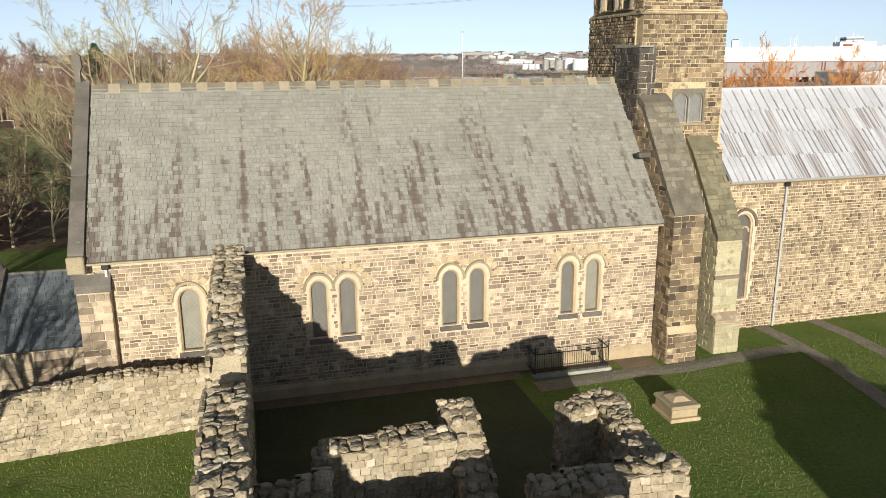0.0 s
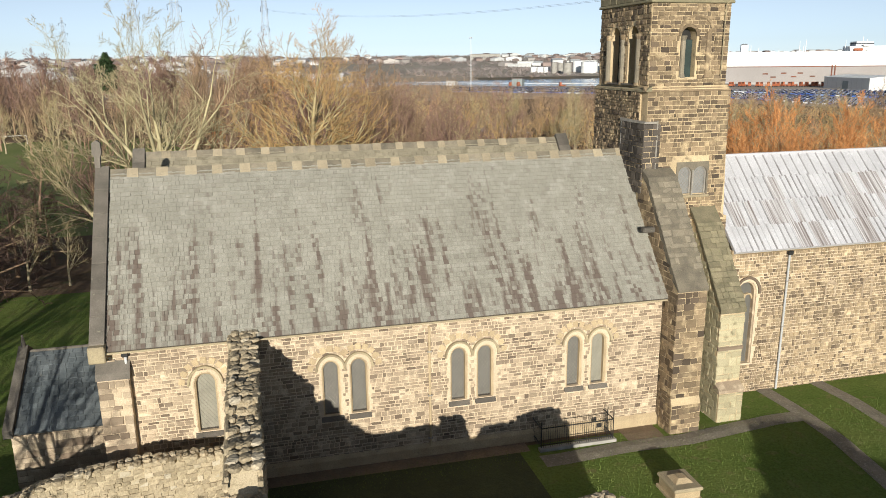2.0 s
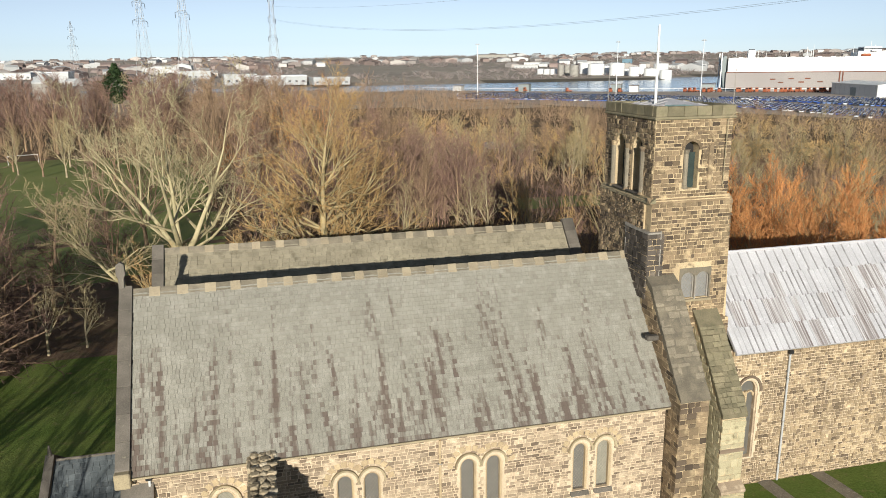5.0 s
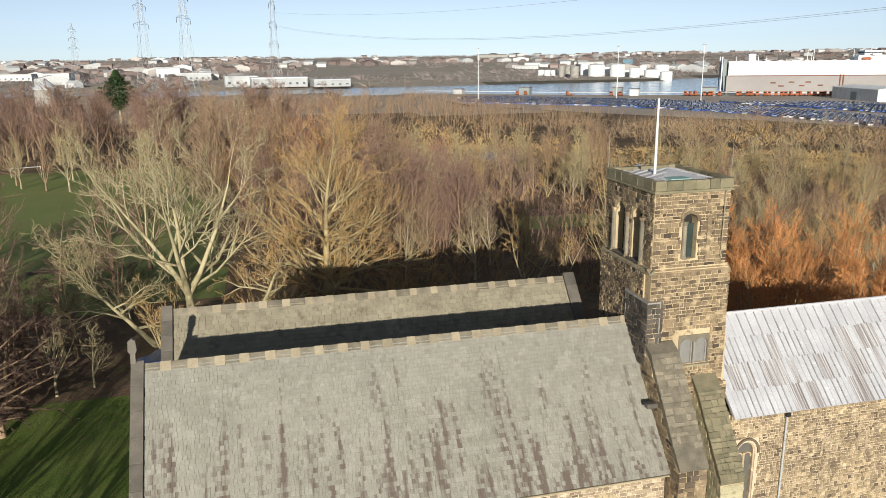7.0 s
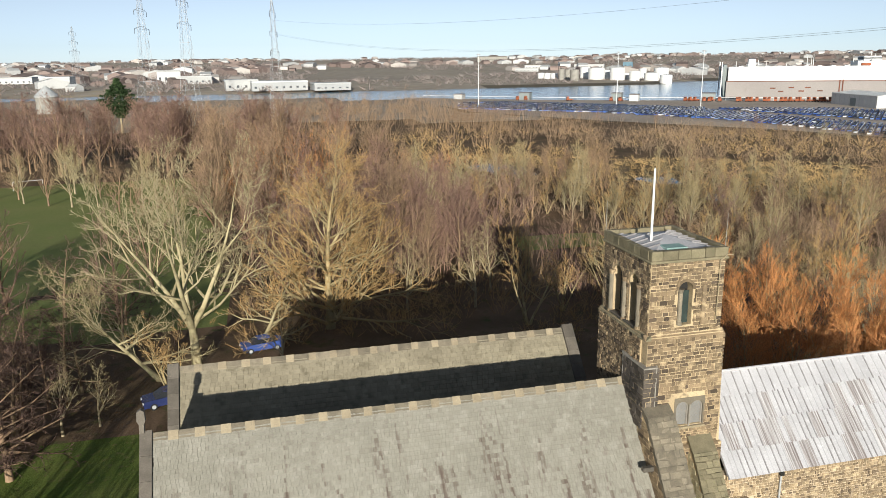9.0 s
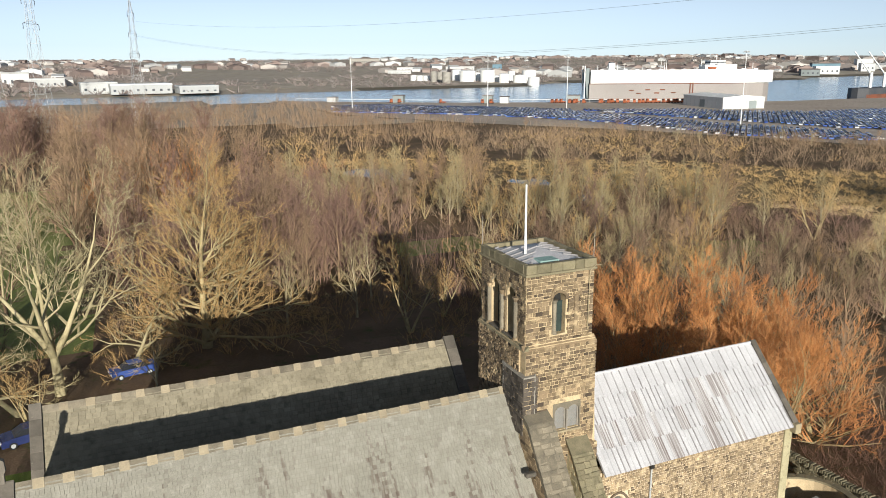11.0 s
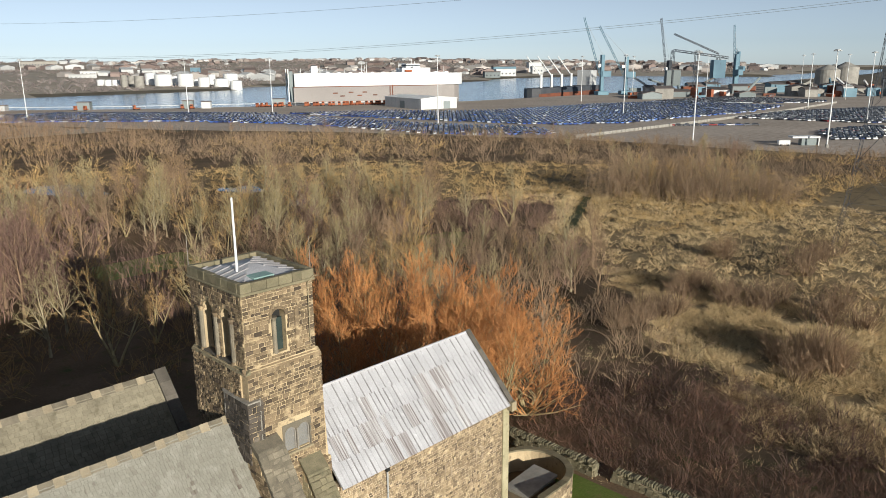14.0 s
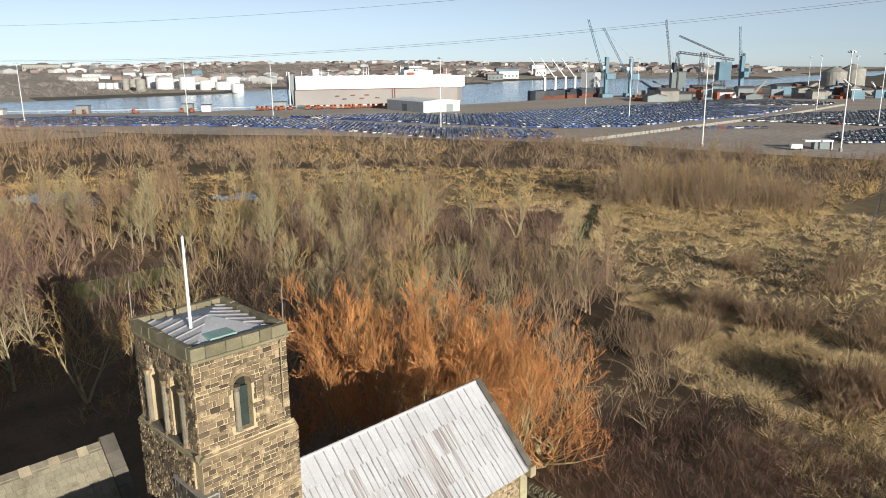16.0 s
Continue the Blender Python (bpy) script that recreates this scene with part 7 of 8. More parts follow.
for x, y, w, d, h, t, m, lab in (
        (930, 2950, 190, 50, 34, -15, CONCRETE, "big beige institutional block on the far hill"), (640, 1750, 90, 30, 10, -20, CLAD_WHITE, "long white works shed across the river"),
        (780, 2050, 110, 40, 12, -20, CLAD_WHITE, "long pale factory across the river"), (910, 1980, 130, 40, 14, -30, CLAD_WHITE, "white factory across the river"),
        (960, 1850, 40, 26, 30, -30, CRANE_BLUE, "tall blue-grey works block across the river"), (1090, 1900, 70, 30, 12, -40, CLAD_WHITE, "white works shed across the river"),
        (-140, 1350, 60, 30, 34, 5, CLAD_WHITE, "white mill with a tall end across the river"), (-100, 1340, 90, 40, 18, 5, CLAD_WHITE, "broad white works beside the mill"),
        (30, 1080, 120, 50, 17, 5, CLAD_WHITE, "long white warehouse beyond the woods"), (100, 1060, 80, 40, 12, 5, CLAD_WHITE, "low white warehouse by the river"), (-20, 1100, 70, 40, 20, 5, CLAD_WHITE, "white warehouse with a hipped roof"),
        (-300, 1300, 70, 40, 24, 0, CLAD_WHITE, "pale works building beyond the woods"), (-420, 1500, 120, 40, 16, 0, CLAD_WHITE, "pale works building on a far hillside"),
        (1500, 1260, 80, 40, 26, -40, CLAD_WHITE, "white ship repair hall on the far quay"), (1380, 1200, 60, 30, 20, -40, PORT_GREY, "grey ship repair hall on the far quay"), (1610, 1357, 100, 40, 34, -40, CRANE_BLUE, "dark blue dock hall on the far quay"), (1800, 1400, 60, 40, 40, -40, CLAD_WHITE, "tall white dockside block"), (1730, 1335, 50, 30, 30, -40, CLAD_WHITE, "white dockside silo block")):
    far_building(x, y, w, d, h, t, m, lab)
boxes_at = []
HOUSE = bmesh.new()
put_prism(HOUSE, [(-5, 0), (5, 0), (5, 6), (0, 9), (-5, 6)], "y", -7, 7)
HOUSE.verts.index_update()
house_shape = [(np.array([v.co[:] for v in HOUSE.verts]), [tuple(v.index for v in f.verts) for f in HOUSE.faces])]
HOUSE.free()
rh = random.Random(12)
white_at = []
for i in range(2600):
    x, y = rh.uniform(-1900, 3300), rh.uniform(900, 3900)
    if y < far_bank(x) + 120 or clump(x, y, 0.0016, 14) < 0.02:
        continue
    s = rh.uniform(0.9, 2.2)
    m = np.array(Matrix.Translation((x, y, ground_z(x, y) - 1)) @ Matrix.Rotation(rh.uniform(0, 3.1), 4, "Z") @ Matrix.Diagonal((s * rh.uniform(1, 3), s, s * 0.9, 1)))
    (white_at if rh.random() < 0.22 else boxes_at).append((0, m))
v, f = gather(boxes_at, house_shape)
tagged(link_mesh("far_town", v, f, HAZED_BRICK), "far brick houses on the hills", "houses", kind="stuff")
v, f = gather(white_at, house_shape)
tagged(link_mesh("far_town", v, f, CLAD_WHITE), "far white houses and sheds on the hills", "houses", kind="stuff")
far_ok = lambda x, y: y > far_bank(x) + 25 and clump(x, y, 0.002, 17) > -0.25
thicket("far_trees", "far bare woods on the hills across the river", HAZED_FAR_TREES, scatter(4200, -1900, 3200, 860, 3900, far_ok, 41), 10, 30, 9, 0.7, 41, 1.0, 0)
thicket("far_trees", "bare trees along the far river bank", HAZED_FAR_TREES, scatter(900, -700, 1700, 960, 1900, far_ok, 42), 6.5, 14, 12, 0.28, 42, 1.0, 0)


# pylons and lines
def pylon(at, h, turn, s=1.0):
    p = thing("pylon", "grey steel lattice electricity pylon", "pylon", at=at, turn=turn, group="pylons")
    lv = [(0, 4.6), (0.16, 3.6), (0.32, 2.8), (0.48, 2.1), (0.62, 1.5), (0.75, 1.15), (0.88, 0.95), (1.0, 0.3)]
    bm = bmesh.new()
    r = 0.08 * s if h > 55 else 0.05
    # far pylons get paler steel, haze put into colour; the near one stays dark
    steel = STEEL if h > 55 else DARK_STEEL
    for (a, wa), (b, wb) in zip(lv, lv[1:]):
        ca = [Vector((sx * wa * s, sy * wa * s, a * h)) for sx, sy in ((1, 1), (1, -1), (-1, -1), (-1, 1))]
        cb = [Vector((sx * wb * s, sy * wb * s, b * h)) for sx, sy in ((1, 1), (1, -1), (-1, -1), (-1, 1))]
        for i in range(4):
            put_tube(bm, ca[i], cb[i], r, n=4)
            put_tube(bm, ca[i], cb[(i + 1) % 4], r * 0.6, n=3)
            put_tube(bm, ca[(i + 1) % 4], cb[i], r * 0.6, n=3)
            put_tube(bm, cb[i], cb[(i + 1) % 4], r * 0.6, n=3)
    part("lattice_tower", bm, steel, p)
    for f, w in ((0.6, 9.5), (0.75, 8), (0.9, 6.5)):
        bm = bmesh.new()
        for y in (-1, 1):
            put_tube(bm, (-w * s, 0, f * h), (0, y * s, f * h + 1.6 * s), r * 0.7, n=4)
            put_tube(bm, (w * s, 0, f * h), (0, y * s, f * h + 1.6 * s), r * 0.7, n=4)
            put_tube(bm, (-w * s, 0, f * h), (w * s, 0, f * h), r * 0.7, n=4)
        arm = part("cross_arm", bm, steel, p)
        for x in (-w, w):
            part("insulator", tube((x * s, 0, f * h), (x * s, 0, f * h - 2.5 * s), 0.14 * s, n=5), DARK_STEEL, arm, "dark insulator string")
    return p


pylon((11, 420, ground_z(11, 420)), 66, 75)
pylon((-45, 560, ground_z(-45, 560)), 100, 75, 1.4)
pylon((-101, 780, ground_z(-101, 780)), 110, 75, 1.8)
pylon((-260, 1250, -6), 90, 75, 1.6)
pylon((141.0, 37.0, ground_z(141.0, 37.0)), 50, 10, 1.15)


def sagging(pts, a, b, sag, n=26):
    a, b = Vector(a), Vector(b)
    return [a.lerp(b, i / n) - Vector((0, 0, sag * 4 * (i / n) * (1 - i / n))) for i in range(n + 1)]


line = tagged(new("power_line"), "thin sagging overhead power cables", "power line")
for a, b, sag in (((141, 37, 38.5), (11, 420, 43), 10.0), ((141.6, 37.6, 38.9), (11.6, 420.6, 43.4), 10.0), ((141, 37, 44.5), (11, 420, 50), 7.0)):
    pts = sagging(None, a, b, sag)
    part("cable", run_tube(pts, 0.028), PORT_GREY, line)

# round-towered building and dark evergreen in the woods
rt_x, rt_y = -108, 440
hall = thing("round_tower_hall", "pale round tower with a conical glass roof over a low hall", "building", at=(rt_x, rt_y, ground_z(rt_x, rt_y)))
part("drum", tube((0, 0, 0), (0, 0, 18), 5.6, 5.6, 20), CONCRETE, hall)
part("eaves_ring", tube((0, 0, 17.6), (0, 0, 18.2), 6.0, 6.0, 20), CLAD_WHITE, hall)
part("cone_roof", tube((0, 0, 18.2), (0, 0, 23.5), 6.2, 0.3, 20), STEEL, hall, "conical metal and glass roof")
part("low_hall", box(-8, 16, -6, 6, 0, 9), STONE_DARK, hall, "sandy low hall")
for i in range(8):
    part("hall_window", box(-7.3 + 2.9 * i, -6.0 + 2.9 * i, -6.1, -6.0, 5, 7.4), DARK_STEEL, hall)
ever = thing("evergreen_tree", "dark green pine rising above the bare woods", "tree", at=(-68, 412, ground_z(-68, 412)))
part("trunk", tube((0, 0, 0), (0, 0, 20), 0.4, 0.1, 7), BARK_GREY, ever)
rows = []
re_ = random.Random(8)
for i in range(2600):
    z = re_.uniform(7, 25)
    rad = (6.5 - 0.9 * abs(z - 15) ** 0.9) * math.sqrt(re_.random()) * (1 + 0.25 * math.sin(3 * z)) + 0.4
    a = re_.uniform(0, 6.283)
    p = (rad * math.cos(a), rad * math.sin(a), z)
    rows.append((*p, p[0] + re_.uniform(-1, 1), p[1] + re_.uniform(-1, 1), z + re_.uniform(-0.3, 1.0), 0.28, 0))
v, f = wood({3: rows})
link_mesh("crown", v, f, CONIFER, ever)
ever.scale = (1.5, 1.5, 1.08)
goal = thing("goal_frame", "white football goal frame on the park grass", "goal", at=(-66, 222, ground_z(-66, 222)), turn=20)
for x in (0, 7.3):
    part("post", tube((x, 0, 0), (x, 0, 2.4), 0.08, n=6), WHITE, goal)
part("crossbar", tube((0, 0, 2.4), (7.3, 0, 2.4), 0.08, n=6), WHITE, goal)


# ---- single stones, slates and lead bays ----
def block_shape(seed):
    """A squared stone: x, y across its face, z out of the wall from 0 to 1, with worn edges."""
    rnd = random.Random(seed)
    v = []
    for k, z in ((0.5, 0.0), (0.5, 0.55), (0.44, 1.0)):
        for x, y in ((-1, -1), (1, -1), (1, 1), (-1, 1)):
            j = 0.08 if z else 0.03
            v.append((x * k + rnd.uniform(-j, j), y * k + rnd.uniform(-j, j) * 1.5, z * (1 + rnd.uniform(-0.25, 0.25) * (z == 1))))
    f = [(8, 9, 10, 11)]
    for a in (0, 4):
        for i in range(4):
            j = (i + 1) % 4
            f.append((a + i, a + j, a + 4 + j, a + 4 + i))
    return np.array(v), f


BLOCKS = [block_shape(i) for i in range(6)]
SLATES = [(np.array([(-0.5, -0.5, 0), (0.5, -0.5, 0), (0.5, 0.5, 0), (-0.5, 0.5, 0), (-0.485, -0.49, 1), (0.48, -0.5, 1), (0.485, 0.49, 1), (-0.48, 0.5, 1)]), [(4, 5, 6, 7), (0, 1, 5, 4), (1, 2, 6, 5), (2, 3, 7, 6), (3, 0, 4, 7)])]


def shared_meshes(name, shapes, material):
    out = []
    for v, f in shapes:
        me = bpy.data.meshes.new(name)
        me.from_pydata(v.tolist(), [], f)
        me.materials.append(material)
        out.append(me)
    return out


def lay(parent, name, items, shapes, material, near, label, limit=300):
    """The pieces nearest to a stretch of the plan become objects; the rest one mesh."""
    order = sorted(range(len(items)), key=lambda i: near(items[i][1][:3, 3]))
    mine = shared_meshes(name, shapes, material)
    for i in order[:limit]:
        k, m = items[i]
        ob = new(name, mine[k])
        ob.parent = parent
        ob.matrix_basis = Matrix(m.tolist())
    rest = [items[i] for i in order[limit:]]
    if rest:
        v, f = gather(rest, shapes)
        tagged(link_mesh(name + "work", v, f, material, parent), label, kind="stuff")


def courses(org, u, v, n, width, height, course, length, depth, seed, holes=(), inside=None, wander=0.12, lean=0.0):
    """Coursed stones over a face from org, u along and v up; holes: (u0, u1, v0, v1) or a test inside(a, b)."""
    rnd = random.Random(seed)
    org, u, v, n = (np.array(w, dtype=float) for w in (org, u, v, n))
    out, b = [], 0.0
    while b < height - 0.06:
        h = min(course * rnd.uniform(0.7, 1.35), height - b)
        a = 0.0
        while a < width - 0.04:
            w = length * rnd.uniform(0.5, 1.55)
            if width - a - w < length * 0.4:
                w = width - a
            ca, cb = a + w / 2, b + h / 2
            ok = all(not (a < q[1] and a + w > q[0] and b < q[3] and b + h > q[2]) for q in holes) and (inside is None or inside(ca, cb))
            if not ok and w > 0.2:
                for s0, s1 in ((a, a + w * 0.5), (a + w * 0.5, a + w)):
                    if all(not (s0 < q[1] and s1 > q[0] and b < q[3] and b + h > q[2]) for q in holes) and (inside is None or inside((s0 + s1) / 2, cb)):
                        c = org + u * (s0 + s1) / 2 + v * cb
                        out.append((rnd.randrange(6), placed(c, u, v, n, (s1 - s0) - 0.044, h - 0.044, depth * rnd.uniform(0.5, 1.4))))
            elif ok:
                c = org + u * ca + v * (cb + rnd.uniform(-1, 1) * wander * 0.05)
                t = rnd.uniform(-0.02, 0.02)
                out.append((rnd.randrange(6), placed(c, u + v * t, v - u * t, n, w - 0.044, h - 0.044, depth * rnd.uniform(0.5, 1.4))))
            a += w
        b += h
    return out


# nave south wall
holes = [(cx - w / 2 - 0.12 - NAVE_W, cx + w / 2 + 0.12 - NAVE_W, SILL - 0.22 - BASE, SPRING + 0.5 - BASE) for cx, w in LIGHTS]
holes.append((0, -5.15 - NAVE_W, 0, 4.6 - BASE))
nave_items = courses((NAVE_W, SOUTH, BASE), (1, 0, 0), (0, 0, 1), (0, -1, 0), NAVE_E - NAVE_W, 6.5, 0.165, 0.28, 0.03, 3, holes)
lay(nave, "stone", nave_items, BLOCKS, STONE, lambda c: abs(c[0] - 6.5) + abs(c[2] - 3.5) * 0.4, "coursed squared sandstone of the nave wall")
# voussoirs round the lancet heads
vous = []
for cx, w in LIGHTS:
    r = w / 2 + 0.39
    for i in range(9):
        a = math.pi * (i + 0.5) / 9
        c = np.array([cx + (r + 0.14) * math.cos(a), SOUTH, SPRING + 0.02 + (r + 0.14) * 1.12 * math.sin(a)])
        if any(abs(c[0] - o[0]) < w / 2 + 0.3 and o[0] != cx and c[2] < SPRING + 0.6 for o in LIGHTS):
            continue
        u = np.array([-math.sin(a), 0, math.cos(a)])
        v = np.array([math.cos(a), 0, math.sin(a)])
        vous.append((i % 6, placed(c, u, v, (0, -1, 0), 0.235, 0.24, 0.05)))
lay(nave, "voussoir", vous, BLOCKS, DRESSED, lambda c: c[0], "arch stones")
# corner strip
lay(nave, "quoin", courses((NAVE_W, 28.45, BASE), (1, 0, 0), (0, 0, 1), (0, -1, 0), 1.15, 5.6, 0.26, 0.42, 0.03, 5), BLOCKS, STONE, lambda c: c[2], "stones of the corner strip")

# tower faces
def tower_test(c0, z0, lights):
    def f(a, b):
        x, z = c0 + a, z0 + b
        return all(not (abs(x - cx) < w / 2 + 0.05 and z_lo < z < sp + w / 2 * math.sqrt(max(0, 1 - ((x - cx) / (w / 2 + 0.05)) ** 2)) + 0.06) for cx, w, z_lo, sp in lights)
    return f


up_s = courses((TW, TS, 14.85), (1, 0, 0), (0, 0, 1), (0, -1, 0), TE - TW, 3.68, 0.2, 0.29, 0.045, 21, inside=tower_test(TW, 14.85, [(19.82, 0.96, 15.2, 17.1)]))
mid_s = courses((TW - 0.044, TS - 0.12, 8.75), (1, 0, 0), (0, 0, 1), (0, -1, 0), TE - TW + 0.3, 5.9, 0.2, 0.28, 0.04, 22, holes=[(1.5, 3.32, 0.85, 2.65)])
low_s = courses((TW - 0.1, TS - 0.3, BASE), (1, 0, 0), (0, 0, 1), (0, -1, 0), TE - TW + 0.55, 9.6, 0.2, 0.3, 0.04, 23)
up_w = courses((TW, TN, 14.9), (0, -1, 0), (0, 0, 1), (-1, 0, 0), TN - TS, 3.63, 0.2, 0.27, 0.045, 24, inside=tower_test(-TN, 14.9, [(-35.05, 1.06, 14.85, 17.2), (-33.25, 1.06, 14.85, 17.2)]))
mid_w = courses((TW - 0.12, TN + 0.12, 6.6), (0, -1, 0), (0, 0, 1), (-1, 0, 0), TN - TS - 0.33, 8.1, 0.18, 0.24, 0.07, 25)
turret = thing("stair_turret", "dark soot-black stair projection on the tower's corner", "turret", kind="structure")
part("turret_core", prism([(TW - 0.2, 31.46), (TW + 0.5, 31.46), (TW + 0.5, 33.6), (TW - 0.2, 33.6)], "z", 9.9, 13.2), MORTAR_DARK, turret)
part("turret_cap", prism([(31.3, 13.18), (33.7, 13.18), (33.7, 13.34), (31.3, 13.26)], "x", TW - 0.26, TW + 0.45), LEADED, turret, "pale flashing line")
for y, z0 in ((33.62, 9.9),):
    part("flashing", box(TW - 0.24, TW - 0.18, y - 0.03, y + 0.03, z0, 13.3), LEADED, turret)
part("flashing", box(TW + 0.46, TW + 0.52, 31.42, 31.46, 9.9, 13.3), LEADED, turret)
lay(turret, "stone", courses((TW - 0.2, 33.6, 9.9), (0, -1, 0), (0, 0, 1), (-1, 0, 0), 2.25, 3.3, 0.27, 0.4, 0.05, 26) + courses((TW - 0.2, 31.46, 9.9), (1, 0, 0), (0, 0, 1), (0, -1, 0), 0.88, 3.3, 0.27, 0.34, 0.05, 27), BLOCKS, STONE_SOOT, lambda c: c[2], "black turret stones")
lay(tower, "stone", up_s + up_w + mid_s + low_s + mid_w, BLOCKS, STONE_DARK, lambda c: abs(c[2] - 16.5) + (0 if c[1] < 32 else 0.5), "weathered squared stones of the tower")

# buttresses
f1 = courses((17.72, 27.78, 1.0), (1, 0, 0), (0, 0, 1), (0, -1, 0), 1.48, 5.2, 0.28, 0.42, 0.035, 31) + courses((17.72, 27.62, BASE), (1, 0, 0), (0, 0, 1), (0, -1, 0), 1.48, 1.8, 0.3, 0.45, 0.035, 32)
f1 += courses((17.72, 31.7, BASE), (0, -1, 0), (0, 0, 1), (-1, 0, 0), 4.0, 12.2, 0.26, 0.4, 0.035, 33, inside=lambda a, b: BASE + b < along(31.7 - a, (27.7, 27.8, 28.3, 30.9, 31.7), (5.9, 6.0, 6.5, 10.3, 10.9)) - 0.1)
lay(b1, "stone", f1, BLOCKS, STONE_DARK, lambda c: c[1], "stones of the buttress")
d = Vector((0, 30.9 - 28.3, 10.65 - 6.9)).normalized()
nrm = Vector((0, -d.z, d.y))
lay(b1, "slab", courses((17.68, 28.27, 6.93), (1, 0, 0), d, nrm, 1.58, 4.6, 0.28, 0.42, 0.045, 34), BLOCKS, RIDGE_DARK, lambda c: c[2], "sloping slabs")
f2 = courses((20.45, 31.4, BASE), (0, -1, 0), (0, 0, 1), (-1, 0, 0), 3.3, 9.9, 0.27, 0.42, 0.03, 39, inside=lambda a, b: BASE + b < along(31.4 - a, (28.05, 28.41, 28.5, 30.9, 31.5), (0.75, 1.0, 4.6, 8.1, 8.7)) - 0.14)
f2 += courses((20.45, 28.05, BASE), (1, 0, 0), (0, 0, 1), (0, -1, 0), 1.3, 1.85, 0.3, 0.45, 0.03, 35) + courses((20.45, 28.42, 1.3), (1, 0, 0), (0, 0, 1), (0, -1, 0), 1.3, 3.25, 0.3, 0.45, 0.03, 36)
lay(b2, "stone", f2, BLOCKS, STONE_MOSSY, lambda c: c[2], "stones of the stepped buttress")
d2 = Vector((0, 30.82 - 28.36, 8.42 - 4.8)).normalized()
lay(b2, "slab", courses((20.41, 28.38, 4.83), (1, 0, 0), d2, Vector((0, -d2.z, d2.y)), 1.38, 4.35, 0.28, 0.42, 0.045, 38), BLOCKS, MOSS_STONE, lambda c: c[2], "sloping slabs")

lay(annex, "stone", [(i % 6, placed(c, u, (0, 0, 1), n, w - 0.03, 0.2, 0.03)) for i, (c, u, n, w) in enumerate(stones_at)], BLOCKS, STONE_CHANCEL, lambda c: c[2], "squared stones of the curved wall")
# chancel
ch_test = lambda a, b: abs(22.2 + a - 23.45) > 0.72 or not (0.75 < BASE + b < 5.55)
lay(chancel, "stone", courses((22.2, CS, BASE), (1, 0, 0), (0, 0, 1), (0, -1, 0), CE - 22.7, 7.9, 0.17, 0.205, 0.04, 41, inside=ch_test), BLOCKS, STONE_CHANCEL, lambda c: abs(c[0] - 31) + abs(c[2] - 4), "small squared stones of the chancel wall")
lay(porch, "stone", courses((-10.2, 30.6, -0.9), (1, 0, 0), (0, 0, 1), (0, -1, 0), 3.85, 2.8, 0.3, 0.55, 0.02, 43), BLOCKS, STONE, lambda c: c[2], "squared porch stones")

# stone slates
def slating(parent, x0, x1, y0, z0, y1, z1, w, course, material, seed, near, label, name="slate"):
    rnd = random.Random(seed)
    d = np.array([0, y1 - y0, z1 - z0])
    L = float(np.linalg.norm(d))
    d /= L
    n = np.array([0, -d[2], d[1]])
    out, b, k = [], 0.02, 0
    rows = int(L / course)
    for k in range(rows):
        b = L * k / rows
        h = L / rows
        a = x0 - rnd.uniform(0, w)
        while a < x1:
            ww = w * rnd.uniform(0.7, 1.35)
            lo, hi = max(a, x0), min(a + ww, x1)
            if hi - lo > 0.06:
                c = np.array([(lo + hi) / 2, y0, z0]) + d * (b + h * 0.55) + n * 0.012
                v = d * (h * 1.16) - n * 0.03
                out.append((0, np.array([[hi - lo - 0.003, v[0], 0, c[0]], [0, v[1], n[1] * rnd.uniform(0.018, 0.034), c[1]], [0, v[2], n[2] * 0.026, c[2]], [0, 0, 0, 1]])))
            a += ww
    lay(parent, name, out, SLATES, material, near, label)


slating(nave_roof, NAVE_W + 0.42, NAVE_E + 0.1, 28.48, 5.62, RIDGE_Y, RIDGE_Z, 0.175, 0.21, SLATE, 51, lambda c: abs(c[0] - 4) + abs(c[2] - 7), "weathered stone slates of the nave roof")
slating(aisle_roof, -5.5, 17.75, VALLEY_Y, VALLEY_Z, AISLE_Y, AISLE_Z, 0.32, 0.27, SLATE_AISLE, 52, lambda c: abs(c[0] - 6) - c[2], "mottled slates of the aisle roof")
slating(porch, -9.98, -6.36, 30.3, 1.86, 33.7, 4.06, 0.32, 0.26, PORCH_SLATE, 53, lambda c: c[2], "blue slates")

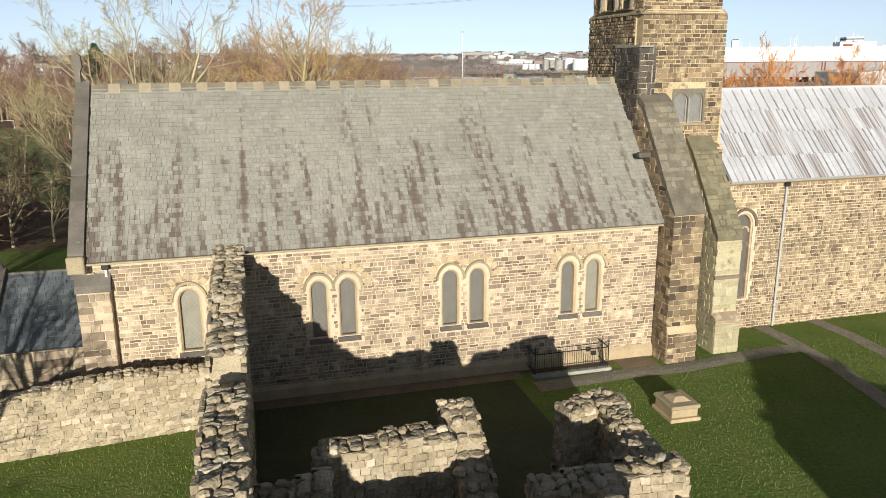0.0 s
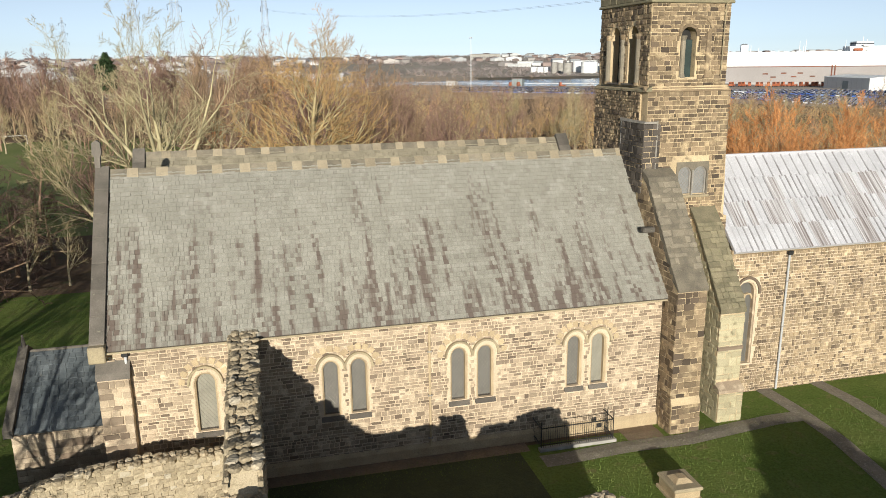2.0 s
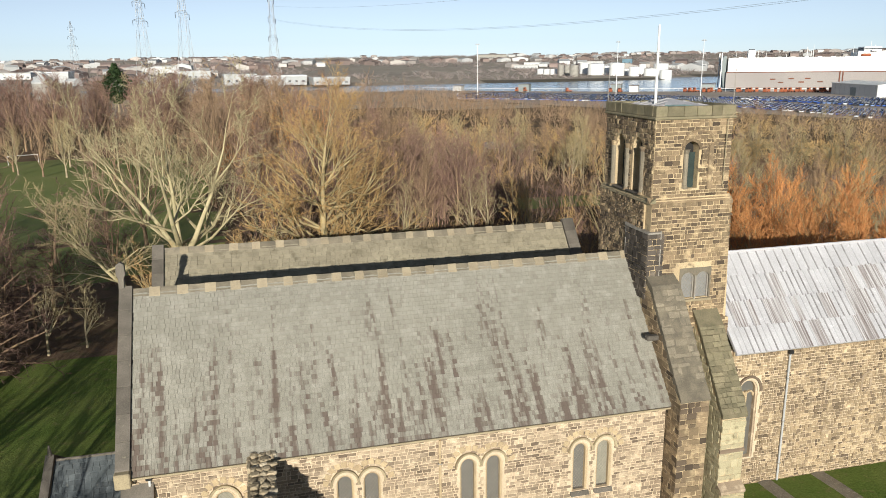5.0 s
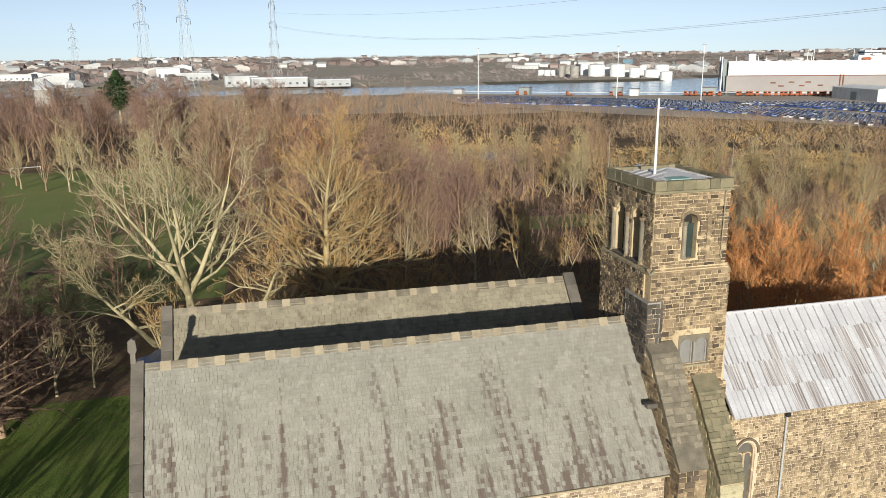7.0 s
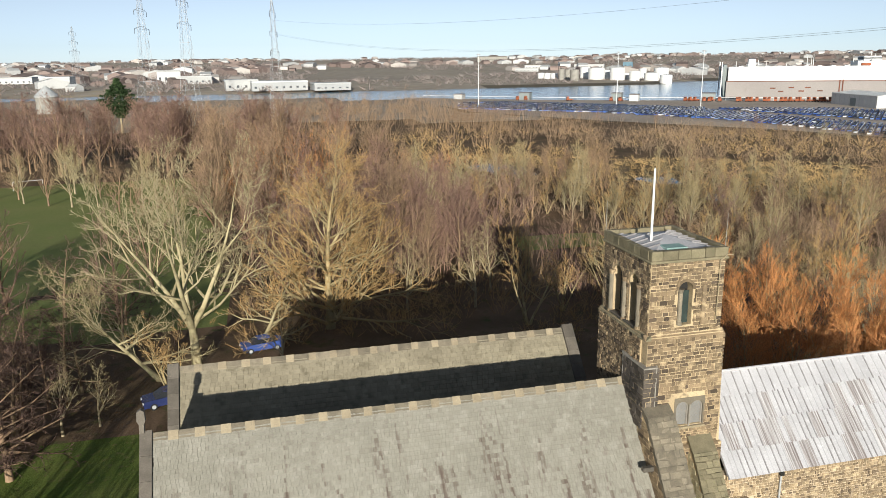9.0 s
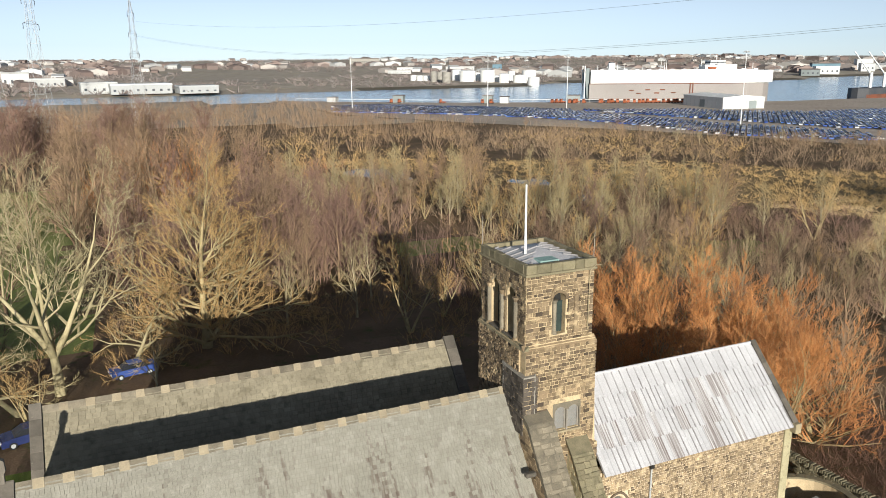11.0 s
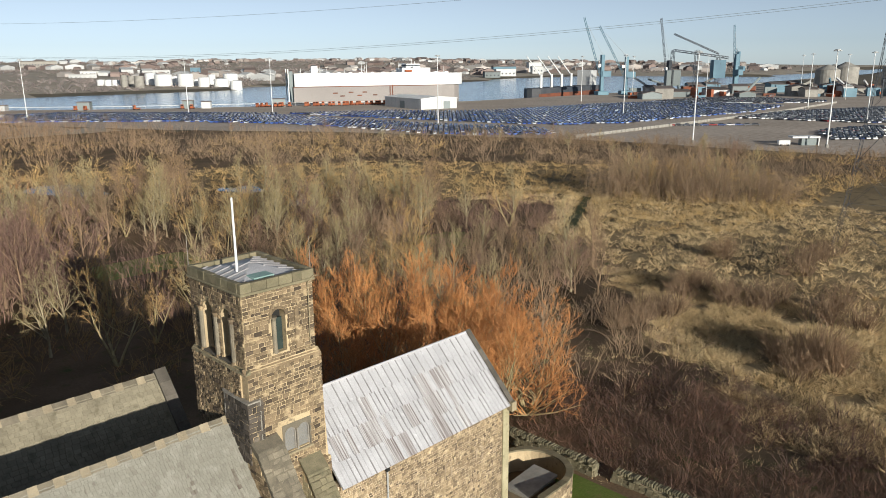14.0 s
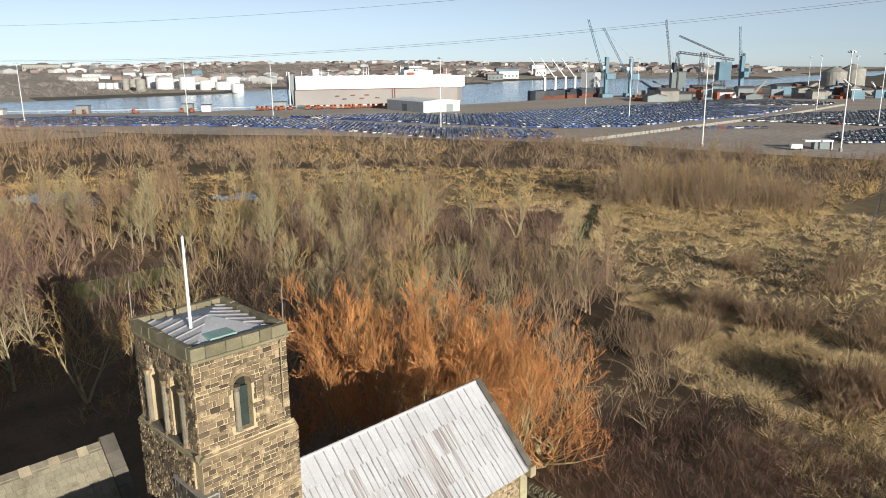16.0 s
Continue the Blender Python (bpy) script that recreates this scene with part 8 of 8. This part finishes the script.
# lead bays with rolls
ld = Vector((0, CR_Y - 30.3, CR_Z - 6.95))
LL = ld.length
ld.normalize()
ln_ = Vector((0, -ld.z, ld.y))
rl = random.Random(6)
for row in range(4):
    a0, a1 = LL * row / 4, LL * (row + 1) / 4
    off = rl.uniform(0, 0.3)
    x = 22.4 + off
    stained = set()
    for s0, s1 in {0: ((25.2, 26.4), (27.0, 28.6), (29.6, 30.6), (31.6, 32.4)), 1: ((22.6, 24.2), (24.8, 26.8), (28.0, 28.8), (30.0, 32.8)), 2: ((25.6, 26.2), (30.0, 32.8)), 3: ()}[row]:
        stained.add((s0, s1))
    while x < CE - 0.2:
        w = 0.34 if row < 3 else 0.55
        x1 = min(x + w, CE - 0.12)
        dark = any(s0 < x < s1 for s0, s1 in stained) and rl.random() < 0.75
        c = Vector(((x + x1) / 2, 30.3, 6.95)) + ld * ((a0 + a1) / 2) + ln_ * (0.02 + 0.012 * (3 - row) % 0.02)
        bm = bmesh.new()
        hw, hl = (x1 - x) / 2 - 0.012, (a1 - a0) / 2 + 0.03
        pts = [(-hw, 0), (-hw + 0.04, 0.012), (hw - 0.065, 0.012), (hw - 0.044, 0.06), (hw - 0.005, 0.06), (hw + 0.012, 0)]
        lo = [bm.verts.new(c + Vector((p, 0, 0)) - ld * hl + ln_ * (q + 0.014)) for p, q in pts]
        hi = [bm.verts.new(c + Vector((p, 0, 0)) + ld * hl + ln_ * q) for p, q in pts]
        bm.faces.new(lo)
        bm.faces.new(hi[::-1])
        for i in range(6):
            j = (i + 1) % 6
            bm.faces.new((lo[i], hi[i], hi[j], lo[j])).material_index = 1 if i in (2, 3, 4) else 0
        bay = part("lead_bay", bm, LEAD_STAIN if dark else LEAD, lead_roof, "rust-streaked lead bay" if dark else "")
        bay.data.materials.append(LEAD_STAIN if dark else (LEAD_SEAM if rl.random() < 0.65 else LEAD))
        x = x1
        if x >= CE - 0.13:
            break

# rubble of the ruins
FACE_ROCKS = [(v * np.array([1, 1, 0.5]), f) for v, f in BLOCKS[:5]]
# boundary walls: mossy stone, whose dark tone also stands in for shade
for wall, items, tops in PIECES:
    lay(wall, "stone", tops + items, ROCKS + [(v, f) for v, f in FACE_ROCKS], MOSS_STONE if wall.name.startswith("boundary") else RUBBLE, lambda c: -c[2], "rubble stones of the wall", 120)
